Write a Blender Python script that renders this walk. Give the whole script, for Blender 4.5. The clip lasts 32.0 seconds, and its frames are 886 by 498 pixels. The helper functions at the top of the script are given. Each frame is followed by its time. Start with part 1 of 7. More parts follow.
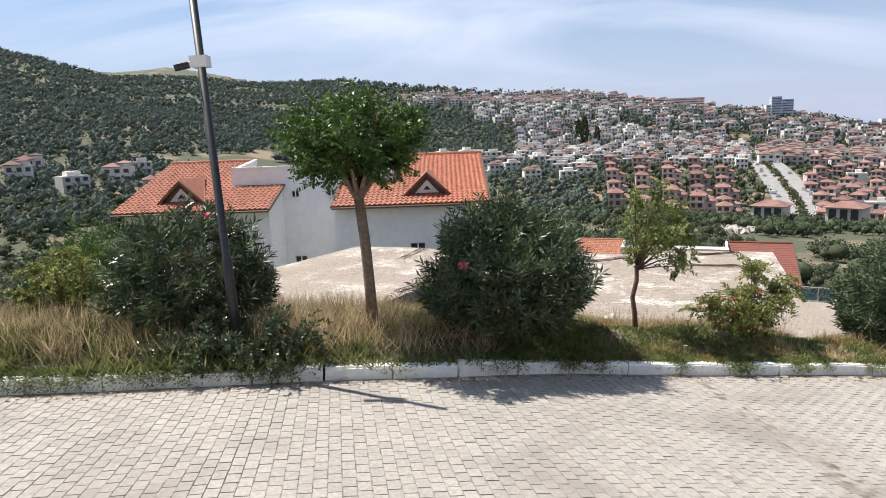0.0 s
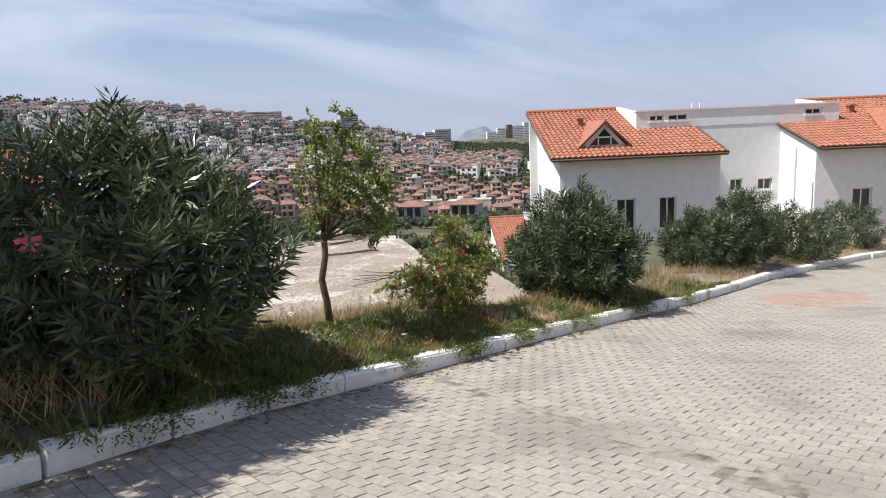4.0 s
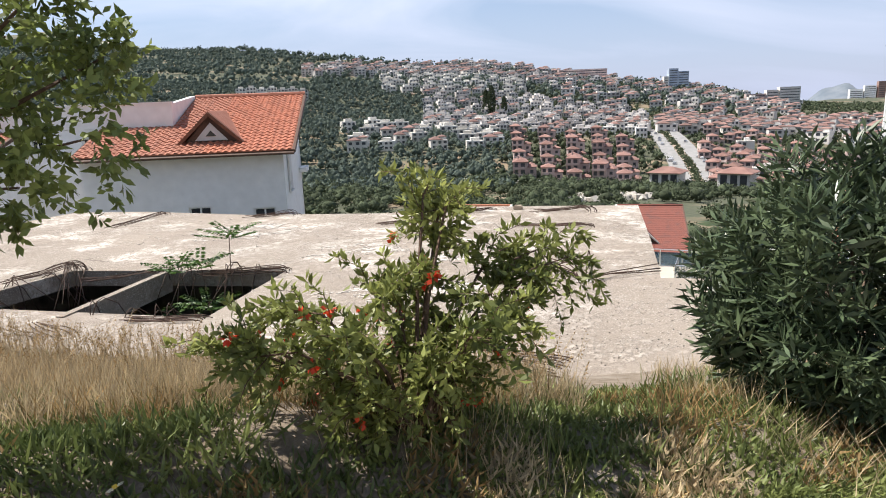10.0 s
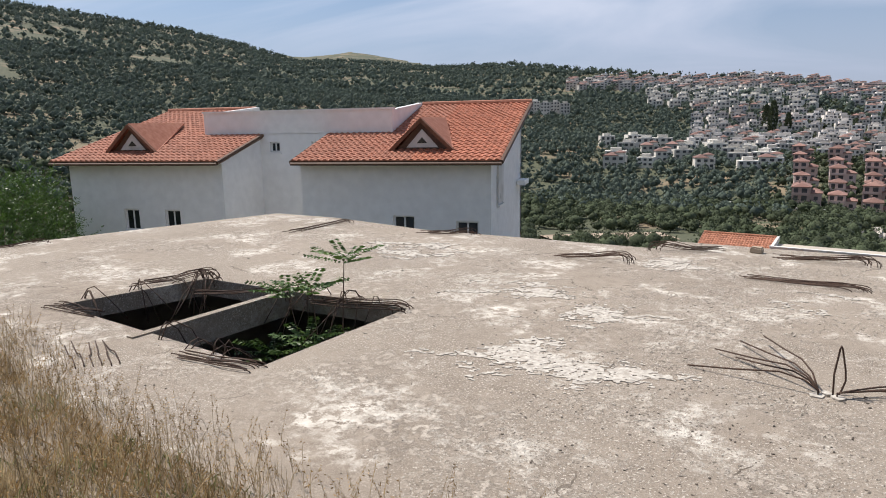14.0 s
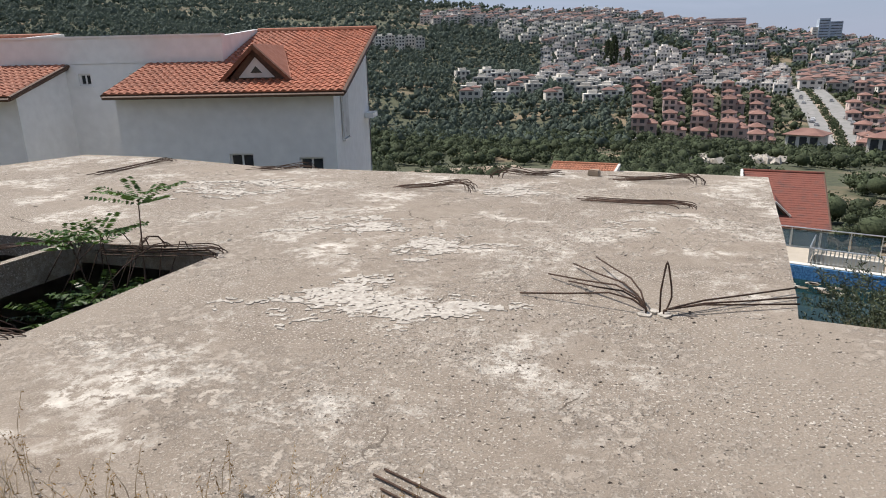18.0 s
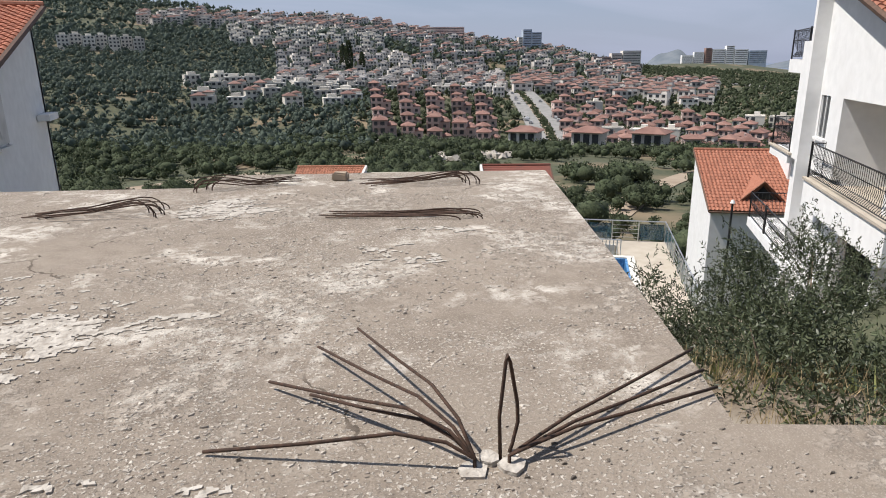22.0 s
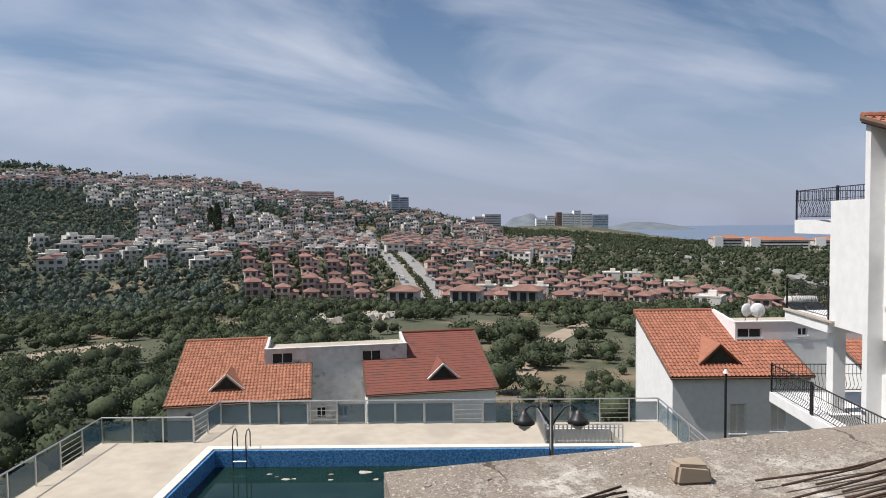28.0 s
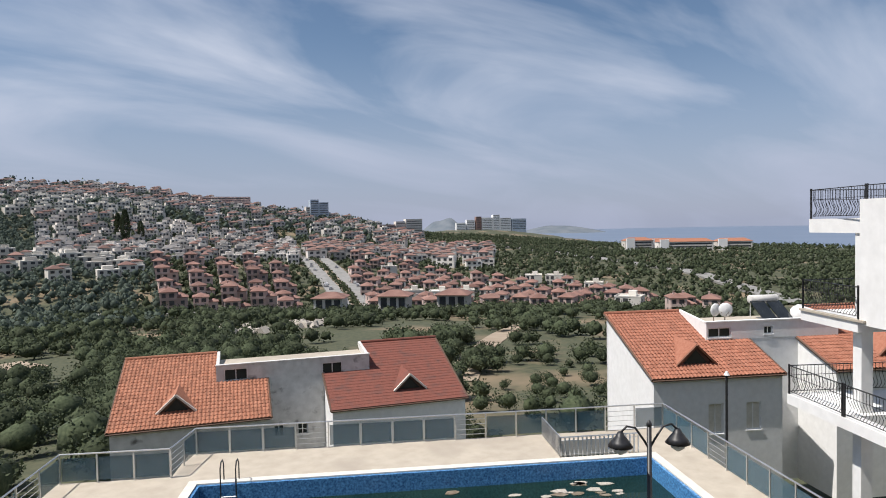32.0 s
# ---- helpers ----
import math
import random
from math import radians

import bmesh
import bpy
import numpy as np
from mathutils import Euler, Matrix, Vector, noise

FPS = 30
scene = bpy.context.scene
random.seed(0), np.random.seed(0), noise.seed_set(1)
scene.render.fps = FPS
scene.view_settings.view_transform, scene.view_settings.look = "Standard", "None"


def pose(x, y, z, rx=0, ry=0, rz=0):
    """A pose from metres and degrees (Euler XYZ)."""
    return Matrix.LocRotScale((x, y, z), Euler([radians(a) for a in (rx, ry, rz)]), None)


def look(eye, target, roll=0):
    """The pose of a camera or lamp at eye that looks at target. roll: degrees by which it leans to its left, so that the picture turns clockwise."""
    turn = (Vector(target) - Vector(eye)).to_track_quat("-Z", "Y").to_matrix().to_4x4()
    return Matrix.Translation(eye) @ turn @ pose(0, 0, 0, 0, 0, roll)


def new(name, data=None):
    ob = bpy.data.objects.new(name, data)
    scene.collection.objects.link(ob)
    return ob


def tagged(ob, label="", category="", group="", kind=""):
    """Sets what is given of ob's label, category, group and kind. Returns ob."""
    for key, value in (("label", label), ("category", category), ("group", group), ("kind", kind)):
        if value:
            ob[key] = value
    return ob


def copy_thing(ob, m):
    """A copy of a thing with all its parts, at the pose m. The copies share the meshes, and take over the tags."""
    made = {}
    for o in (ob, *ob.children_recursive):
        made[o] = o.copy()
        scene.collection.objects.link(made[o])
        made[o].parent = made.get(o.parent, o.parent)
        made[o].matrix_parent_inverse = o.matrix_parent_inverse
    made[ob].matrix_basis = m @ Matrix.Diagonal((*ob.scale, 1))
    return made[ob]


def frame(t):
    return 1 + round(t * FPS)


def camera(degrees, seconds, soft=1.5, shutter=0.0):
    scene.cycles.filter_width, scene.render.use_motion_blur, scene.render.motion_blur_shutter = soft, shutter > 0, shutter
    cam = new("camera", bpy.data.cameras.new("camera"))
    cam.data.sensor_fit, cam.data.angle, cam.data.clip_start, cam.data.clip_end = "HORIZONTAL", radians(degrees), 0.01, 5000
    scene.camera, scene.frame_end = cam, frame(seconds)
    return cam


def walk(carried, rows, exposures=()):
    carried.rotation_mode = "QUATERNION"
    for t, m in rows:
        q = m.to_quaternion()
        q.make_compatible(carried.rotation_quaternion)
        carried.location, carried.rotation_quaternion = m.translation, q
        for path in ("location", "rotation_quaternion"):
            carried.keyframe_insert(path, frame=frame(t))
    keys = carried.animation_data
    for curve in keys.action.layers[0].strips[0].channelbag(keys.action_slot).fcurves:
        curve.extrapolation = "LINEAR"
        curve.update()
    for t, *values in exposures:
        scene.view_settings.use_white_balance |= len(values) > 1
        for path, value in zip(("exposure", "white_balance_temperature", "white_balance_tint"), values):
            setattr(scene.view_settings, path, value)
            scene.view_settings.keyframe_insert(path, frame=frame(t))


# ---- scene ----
cam = camera(68.99, 32.0, soft=1.0)
PATH = [
    (0, (1.047, -0.634, 2.769), (1.007, 3.308, 2.091), -2.12),
    (0.5, (0.885, -0.403, 2.687), (1.083, 3.539, 2.033), -2.02),
    (1, (0.791, -0.165, 2.570), (1.398, 3.732, 1.903), -2.44),
    (1.5, (0.691, 0.190, 2.438), (1.789, 3.976, 1.755), -2.22),
    (2, (0.697, 0.575, 2.259), (2.332, 4.156, 1.550), -2.59),
    (2.5, (0.754, 1.046, 2.097), (2.724, 4.448, 1.361), -2.38),
    (4.5, (1.313, 3.098, 1.664), (3.578, 6.318, 0.956), -2.80),
    (5, (1.656, 3.556, 1.573), (3.883, 6.770, 0.727), -3.30),
    (5.5, (1.990, 3.943, 1.535), (4.154, 7.139, 0.486), -3.01),
    (6, (2.286, 4.243, 1.465), (4.278, 7.486, 0.233), -3.26),
    (6.5, (2.680, 4.522, 1.407), (4.339, 7.903, 0.059), -3.15),
    (7, (3.058, 4.807, 1.354), (4.470, 8.271, -0.064), -2.93),
    (7.5, (3.441, 5.031, 1.326), (4.545, 8.632, -0.022), -2.84),
    (8, (3.811, 5.209, 1.340), (4.680, 8.916, 0.113), -2.52),
    (8.5, (4.218, 5.500, 1.245), (4.998, 9.268, 0.154), -2.54),
    (9, (4.596, 5.681, 1.194), (5.333, 9.486, 0.205), -2.54),
    (9.5, (4.988, 5.952, 1.160), (5.707, 9.766, 0.189), -2.62),
    (10, (5.421, 6.195, 1.044), (5.898, 10.072, 0.182), -2.14),
    (10.5, (5.813, 6.388, 1.062), (6.015, 10.300, 0.255), -1.89),
    (11, (6.047, 6.641, 1.085), (5.824, 10.558, 0.305), -1.42),
    (11.5, (6.294, 7.141, 1.005), (5.644, 11.014, 0.245), -1.28),
    (12, (6.454, 7.681, 0.922), (5.671, 11.525, 0.142), -1.24),
    (12.5, (6.677, 8.120, 0.880), (5.813, 11.948, 0.106), -1.25),
    (13, (6.764, 8.446, 0.817), (5.921, 12.278, 0.040), -1.10),
    (13.5, (6.774, 8.884, 0.838), (5.942, 12.723, 0.079), -0.82),
    (14, (6.762, 9.087, 0.822), (5.731, 12.881, 0.081), -0.97),
    (14.5, (6.823, 9.169, 0.757), (5.224, 12.736, -0.090), -0.94),
    (16.5, (6.925, 9.338, 0.782), (4.883, 12.604, -0.297), -1.52),
    (17, (6.982, 9.606, 0.655), (5.410, 13.110, -0.462), -1.83),
    (17.5, (7.019, 9.726, 0.649), (6.253, 13.492, -0.462), -1.36),
    (18, (7.084, 9.910, 0.557), (6.884, 13.744, -0.567), -1.22),
    (18.5, (7.165, 10.179, 0.460), (7.458, 14.010, -0.650), -1.21),
    (19, (7.243, 10.531, 0.344), (8.048, 14.290, -0.762), -1.18),
    (19.5, (7.279, 10.748, 0.297), (8.280, 14.459, -0.813), -1.26),
    (20, (7.360, 10.997, 0.246), (8.381, 14.698, -0.875), -1.12),
    (20.5, (7.446, 11.362, 0.111), (8.485, 15.055, -1.022), -1.12),
    (21, (7.654, 11.922, 0.027), (8.692, 15.605, -1.139), -1.33),
    (21.5, (7.711, 12.472, 0.042), (8.765, 16.160, -1.096), -0.81),
    (22, (7.679, 13.034, 0.026), (8.952, 16.656, -1.096), -0.72),
    (22.5, (7.572, 13.563, 0.047), (9.079, 17.096, -1.069), -0.61),
    (23, (7.420, 14.121, 0.017), (9.098, 17.578, -1.091), -0.68),
    (23.5, (7.341, 14.729, 0.008), (9.076, 18.154, -1.113), -0.65),
    (24, (7.227, 15.268, 0.017), (9.043, 18.659, -1.082), -0.50),
    (24.5, (7.078, 15.834, -0.004), (8.952, 19.192, -1.102), -0.55),
    (25, (6.924, 16.418, 0.050), (8.811, 19.770, -1.048), -0.50),
    (25.5, (6.743, 16.914, 0.066), (8.678, 20.283, -0.885), -0.36),
    (26, (6.614, 17.425, 0.048), (8.604, 20.846, -0.532), -0.44),
    (26.5, (6.484, 17.911, 0.049), (8.505, 21.355, -0.189), -0.55),
    (28.5, (5.957, 20.003, -0.028), (8.033, 23.418, -0.194), -0.58),
    (29, (5.745, 20.501, -0.001), (7.850, 23.899, -0.155), -0.49),
    (29.5, (5.460, 20.921, -0.036), (7.642, 24.271, -0.187), -0.54),
    (30, (5.176, 21.377, -0.094), (7.389, 24.704, -0.266), -0.56),
    (30.5, (4.965, 21.818, -0.085), (7.206, 25.127, -0.237), -0.50),
    (31, (4.801, 22.184, -0.108), (7.194, 25.387, -0.255), -0.82),
    (31.5, (4.625, 22.527, -0.086), (7.055, 25.700, -0.251), -1.06),
    (32, (4.458, 22.769, -0.053), (6.935, 25.906, -0.200), -1.10),
]
walk(cam, [(t, look(eye, target, roll)) for t, eye, target, roll in PATH],
     exposures=[(0.0, 1.0), (2.5, 0.95), (5.0, 0.72), (7.0, 0.95), (9.0, 1.06), (12.0, 0.98), (14.0, 0.62), (17.0, 0.5), (19.0, 0.5), (24.0, 0.44), (26.0, 0.38), (32.0, 0.43)])

# ---- world, sun ----
SUN_WAY = Vector((-0.475, 0.20, 0.857)).normalized()      # towards the sun
world = bpy.data.worlds.new("sky")
scene.world = world
world.use_nodes = True
wn, wl = world.node_tree.nodes, world.node_tree.links
wn.clear()
w_out = wn.new("ShaderNodeOutputWorld")
w_bg = wn.new("ShaderNodeBackground")
w_sky = wn.new("ShaderNodeTexSky")
w_sky.sky_type = "NISHITA"
w_sky.sun_disc = False
w_sky.sun_elevation = math.asin(SUN_WAY.z)
w_sky.sun_rotation = math.atan2(SUN_WAY.x, SUN_WAY.y)
w_sky.air_density, w_sky.dust_density, w_sky.ozone_density = 1.0, 0.6, 3.0
w_bg.inputs["Strength"].default_value = 0.068
# thin cirrus over the blue
w_co = wn.new("ShaderNodeTexCoord")
w_sep = wn.new("ShaderNodeSeparateXYZ")
w_up = wn.new("ShaderNodeMath"); w_up.operation = "MAXIMUM"; w_up.inputs[1].default_value = 0.0
w_add = wn.new("ShaderNodeMath"); w_add.operation = "ADD"; w_add.inputs[1].default_value = 0.30
w_dx = wn.new("ShaderNodeMath"); w_dx.operation = "DIVIDE"
w_dy = wn.new("ShaderNodeMath"); w_dy.operation = "DIVIDE"
w_comb = wn.new("ShaderNodeCombineXYZ")
w_map = wn.new("ShaderNodeMapping")
w_map.inputs["Rotation"].default_value = (0, 0, radians(38))
w_map.inputs["Scale"].default_value = (0.42, 0.95, 1.0)
w_map.inputs["Location"].default_value = (0.4, 0.2, 0.0)
w_n = wn.new("ShaderNodeTexNoise")
w_n.inputs["Scale"].default_value = 1.9
w_n.inputs["Detail"].default_value = 6.0
w_n.inputs["Roughness"].default_value = 0.52
w_n.inputs["Distortion"].default_value = 0.6
w_ramp = wn.new("ShaderNodeValToRGB")
w_ramp.color_ramp.elements[0].position = 0.44
w_ramp.color_ramp.elements[1].position = 0.75
w_ramp.color_ramp.elements[1].color = (0.8, 0.8, 0.8, 1)
w_mix = wn.new("ShaderNodeMix"); w_mix.data_type = "RGBA"
w_mix.inputs["B"].default_value = (8.8, 9.1, 10.2, 1)
wl.new(w_co.outputs["Generated"], w_sep.inputs[0])
wl.new(w_sep.outputs["Z"], w_up.inputs[0])
wl.new(w_up.outputs[0], w_add.inputs[0])
wl.new(w_sep.outputs["X"], w_dx.inputs[0]); wl.new(w_add.outputs[0], w_dx.inputs[1])
wl.new(w_sep.outputs["Y"], w_dy.inputs[0]); wl.new(w_add.outputs[0], w_dy.inputs[1])
wl.new(w_dx.outputs[0], w_comb.inputs["X"]); wl.new(w_dy.outputs[0], w_comb.inputs["Y"])
wl.new(w_comb.outputs[0], w_map.inputs["Vector"])
wl.new(w_map.outputs[0], w_n.inputs["Vector"])
wl.new(w_n.outputs["Fac"], w_ramp.inputs["Fac"])
wl.new(w_ramp.outputs["Color"], w_mix.inputs["Factor"])
wl.new(w_sky.outputs[0], w_mix.inputs["A"])
w_hr = wn.new("ShaderNodeMapRange")      # pale haze low over the horizon
w_hr.inputs["From Min"].default_value, w_hr.inputs["From Max"].default_value = 0.0, 0.30
w_hr.inputs["To Min"].default_value, w_hr.inputs["To Max"].default_value = 0.80, 0.0
w_hr.interpolation_type = "SMOOTHSTEP"
w_haze = wn.new("ShaderNodeMix"); w_haze.data_type = "RGBA"
w_haze.inputs["B"].default_value = (4.0, 4.5, 6.3, 1)
wl.new(w_sep.outputs["Z"], w_hr.inputs["Value"])
wl.new(w_hr.outputs[0], w_haze.inputs["Factor"]); wl.new(w_mix.outputs["Result"], w_haze.inputs["A"])
wl.new(w_haze.outputs["Result"], w_bg.inputs["Color"])
wl.new(w_bg.outputs[0], w_out.inputs["Surface"])

sun_data = bpy.data.lights.new("sun", "SUN")
sun_data.energy, sun_data.angle, sun_data.color = 4.3, radians(0.53), (1.0, 0.945, 0.88)
sun_ob = new("sun", sun_data)
sun_ob.matrix_world = look((0, 0, 60), Vector((0, 0, 60)) - SUN_WAY)


# ---- materials ----
def surface(name, low, high, scale=8.0, rough=0.8, bump=0.0, bump_scale=40.0, metal=0.0,
            stain=None, stain_scale=0.6, stain_at=(0.5, 0.7), vary=0.0, island=0.0, spec=0.4):
    """Two-scale noise between two colours, an optional stain colour, relief, and random shifts per object or island."""
    m = bpy.data.materials.new(name)
    m.use_nodes = True
    n, k = m.node_tree.nodes, m.node_tree.links
    b = n["Principled BSDF"]
    geo = n.new("ShaderNodeNewGeometry")
    n1 = n.new("ShaderNodeTexNoise")
    n1.inputs["Scale"].default_value, n1.inputs["Detail"].default_value = scale, 5.0
    k.new(geo.outputs["Position"], n1.inputs["Vector"])
    r1 = n.new("ShaderNodeValToRGB")
    r1.color_ramp.elements[0].position, r1.color_ramp.elements[1].position = 0.32, 0.68
    r1.color_ramp.elements[0].color, r1.color_ramp.elements[1].color = (*low, 1), (*high, 1)
    k.new(n1.outputs["Fac"], r1.inputs["Fac"])
    col = r1.outputs["Color"]
    if stain:
        n2 = n.new("ShaderNodeTexNoise")
        n2.inputs["Scale"].default_value, n2.inputs["Detail"].default_value = stain_scale, 8.0
        k.new(geo.outputs["Position"], n2.inputs["Vector"])
        r2 = n.new("ShaderNodeValToRGB")
        r2.color_ramp.elements[0].position, r2.color_ramp.elements[1].position = stain_at
        k.new(n2.outputs["Fac"], r2.inputs["Fac"])
        mx = n.new("ShaderNodeMix"); mx.data_type = "RGBA"
        mx.inputs["B"].default_value = (*stain, 1)
        k.new(r2.outputs["Color"], mx.inputs["Factor"]); k.new(col, mx.inputs["A"])
        col = mx.outputs["Result"]
    if vary or island:
        src = n.new("ShaderNodeObjectInfo").outputs["Random"] if vary else geo.outputs["Random Per Island"]
        amount = vary or island
        mr = n.new("ShaderNodeMapRange")
        mr.inputs["To Min"].default_value, mr.inputs["To Max"].default_value = 1 - amount, 1 + amount
        k.new(src, mr.inputs["Value"])
        hs = n.new("ShaderNodeHueSaturation")
        k.new(mr.outputs[0], hs.inputs["Value"]); k.new(col, hs.inputs["Color"])
        col = hs.outputs["Color"]
    k.new(col, b.inputs["Base Color"])
    b.inputs["Roughness"].default_value, b.inputs["Metallic"].default_value = rough, metal
    b.inputs["Specular IOR Level"].default_value = spec
    if bump:
        n3 = n.new("ShaderNodeTexNoise")
        n3.inputs["Scale"].default_value, n3.inputs["Detail"].default_value = bump_scale, 4.0
        k.new(geo.outputs["Position"], n3.inputs["Vector"])
        bp = n.new("ShaderNodeBump")
        bp.inputs["Strength"].default_value, bp.inputs["Distance"].default_value = bump, 0.02
        k.new(n3.outputs["Fac"], bp.inputs["Height"]); k.new(bp.outputs[0], b.inputs["Normal"])
    return m


def leafy(name, dark, light, shine=0.45, through_light=0.25, vary=0.35):
    """A leaf: colour by leaf, some light passing through."""
    m = surface(name, dark, light, 3.0, shine, island=vary, spec=0.35)
    n, k = m.node_tree.nodes, m.node_tree.links
    b, out = n["Principled BSDF"], n["Material Output"]
    tr = n.new("ShaderNodeBsdfTranslucent")
    k.new(b.inputs["Base Color"].links[0].from_socket, tr.inputs["Color"])
    mx = n.new("ShaderNodeMixShader"); mx.inputs[0].default_value = through_light
    k.new(b.outputs[0], mx.inputs[1]); k.new(tr.outputs[0], mx.inputs[2]); k.new(mx.outputs[0], out.inputs["Surface"])
    return m


def glass(name, tint, rough=0.02, alpha=0.35):
    m = bpy.data.materials.new(name)
    m.use_nodes = True
    b = m.node_tree.nodes["Principled BSDF"]
    b.inputs["Base Color"].default_value = (*tint, 1)
    b.inputs["Roughness"].default_value = rough
    b.inputs["Alpha"].default_value = alpha
    return m


M_PAVER = surface("concrete_paver", (0.265, 0.243, 0.212), (0.36, 0.335, 0.295), 30, 0.9, 0.35, 160, vary=0.08, stain=(0.20, 0.18, 0.155), stain_scale=0.8, stain_at=(0.5, 0.8))
M_PAVER_ISLE = surface("concrete_paver_far", (0.265, 0.243, 0.212), (0.36, 0.335, 0.295), 30, 0.9, 0.35, 160, island=0.08, stain=(0.20, 0.18, 0.155), stain_scale=0.8, stain_at=(0.5, 0.8))
M_PAVER_RED = surface("red_paver", (0.305, 0.21, 0.18), (0.365, 0.265, 0.23), 30, 0.9, 0.3, 160, island=0.12)
M_JOINT = surface("joint_sand", (0.10, 0.085, 0.068), (0.34, 0.305, 0.26), 9, 0.95, 0.4, 120)
M_KERB = surface("whitewashed_kerb", (0.72, 0.72, 0.70), (0.82, 0.82, 0.80), 14, 0.85, 0.5, 40, stain=(0.34, 0.31, 0.27), stain_scale=3.5, stain_at=(0.60, 0.70))
def concrete(name):
    """Old concrete: brown-grey ground, pale worn skins with hard edges, gravelly zones, flecks, cracks."""
    m = surface(name, (0.168, 0.134, 0.104), (0.262, 0.218, 0.174), 5.0, 0.95)
    n, k = m.node_tree.nodes, m.node_tree.links
    b = n["Principled BSDF"]
    geo = n.new("ShaderNodeNewGeometry")
    col = b.inputs["Base Color"].links[0].from_socket
    def ramp(tex, at):
        r = n.new("ShaderNodeValToRGB")
        r.color_ramp.elements[0].position, r.color_ramp.elements[1].position = at
        k.new(tex, r.inputs["Fac"])
        return r.outputs["Color"]
    def both(a, c, how="MULTIPLY"):
        mm = n.new("ShaderNodeMath"); mm.operation = how
        k.new(a, mm.inputs[0]); k.new(c, mm.inputs[1])
        return mm.outputs[0]
    def layer(col, fac, color):
        x = n.new("ShaderNodeMix"); x.data_type = "RGBA"
        x.inputs["B"].default_value = (*color, 1)
        k.new(fac, x.inputs["Factor"]); k.new(col, x.inputs["A"])
        return x.outputs["Result"]
    def noise_tex(scale, detail, rough=0.55, warp=0.0):
        t = n.new("ShaderNodeTexNoise")
        t.inputs["Scale"].default_value, t.inputs["Detail"].default_value, t.inputs["Roughness"].default_value, t.inputs["Distortion"].default_value = scale, detail, rough, warp
        k.new(geo.outputs["Position"], t.inputs["Vector"])
        return t.outputs["Fac"]
    gravel = ramp(noise_tex(0.55, 5.0, 0.6), (0.40, 0.55))          # where the skin is worn off
    flake = ramp(noise_tex(11, 7.0, 0.72), (0.47, 0.55))
    skin = both(ramp(noise_tex(0.6, 6.0, 0.66, 0.15), (0.47, 0.62)), flake)      # pale cement skins, broken into flakes
    lime = both(ramp(noise_tex(0.9, 8.0, 0.70, 0.1), (0.52, 0.64)), ramp(noise_tex(7, 8.0, 0.74), (0.45, 0.52)))      # whiter lime films
    bits = ramp(noise_tex(42, 3.0, 0.6), (0.56, 0.61))
    fine = ramp(noise_tex(120, 2.0, 0.6), (0.55, 0.63))
    holes = ramp(noise_tex(60, 4.0, 0.65), (0.58, 0.66))
    film = ramp(noise_tex(0.35, 4.0), (0.35, 0.7))
    col = layer(col, film, (0.272, 0.228, 0.183))
    col = layer(col, skin, (0.425, 0.370, 0.310))
    col = layer(col, both(bits, gravel), (0.561, 0.506, 0.439))
    col = layer(col, fine, (0.340, 0.296, 0.246))
    col = layer(col, lime, (0.600, 0.555, 0.490))
    col = layer(col, both(holes, gravel), (0.104, 0.081, 0.061))
    v = n.new("ShaderNodeTexVoronoi"); v.feature = "DISTANCE_TO_EDGE"; v.inputs["Scale"].default_value = 0.6
    nz = n.new("ShaderNodeTexNoise"); nz.inputs["Scale"].default_value = 2.5; nz.inputs["Detail"].default_value = 6.0
    add = n.new("ShaderNodeMix"); add.data_type = "VECTOR"; add.inputs["Factor"].default_value = 0.30
    k.new(geo.outputs["Position"], nz.inputs["Vector"]); k.new(geo.outputs["Position"], add.inputs["A"]); k.new(nz.outputs["Color"], add.inputs["B"])
    k.new(add.outputs["Result"], v.inputs["Vector"])
    cr = n.new("ShaderNodeMath"); cr.operation = "LESS_THAN"; cr.inputs[1].default_value = 0.0035
    k.new(v.outputs["Distance"], cr.inputs[0])
    col = layer(col, both(cr.outputs[0], ramp(noise_tex(0.8, 2.0), (0.56, 0.62))), (0.122, 0.098, 0.076))
    k.new(col, b.inputs["Base Color"])
    hgt = both(both(bits, gravel), skin, "ADD")
    bp = n.new("ShaderNodeBump")
    bp.inputs["Strength"].default_value, bp.inputs["Distance"].default_value = 0.7, 0.012
    bp2 = n.new("ShaderNodeBump")
    bp2.inputs["Strength"].default_value, bp2.inputs["Distance"].default_value = 0.7, 0.014
    k.new(noise_tex(55, 6.0, 0.7), bp.inputs["Height"]); k.new(bp.outputs[0], bp2.inputs["Normal"])
    k.new(hgt, bp2.inputs["Height"]); k.new(bp2.outputs[0], b.inputs["Normal"])
    return m


M_CONCRETE = concrete("weathered_concrete")
M_CRUST = surface("lime_crust", (0.31, 0.275, 0.235), (0.54, 0.50, 0.445), 16, 0.95, 0.8, 45)
M_DIRT = surface("dry_dirt", (0.13, 0.10, 0.07), (0.24, 0.195, 0.145), 9, 0.95, 0.6, 60, stain=(0.27, 0.235, 0.19), stain_scale=1.2)
M_LAND = surface("scrub_ground", (0.046, 0.056, 0.032), (0.095, 0.096, 0.055), 0.9, 0.95, stain=(0.20, 0.155, 0.10), stain_scale=0.030, stain_at=(0.53, 0.64))
# sea lightened and greyed in its base colour to imitate horizon haze
M_SEA_HAZED = surface("hazed_sea_water", (0.13, 0.17, 0.24), (0.15, 0.19, 0.26), 0.004, 0.55, spec=0.5)
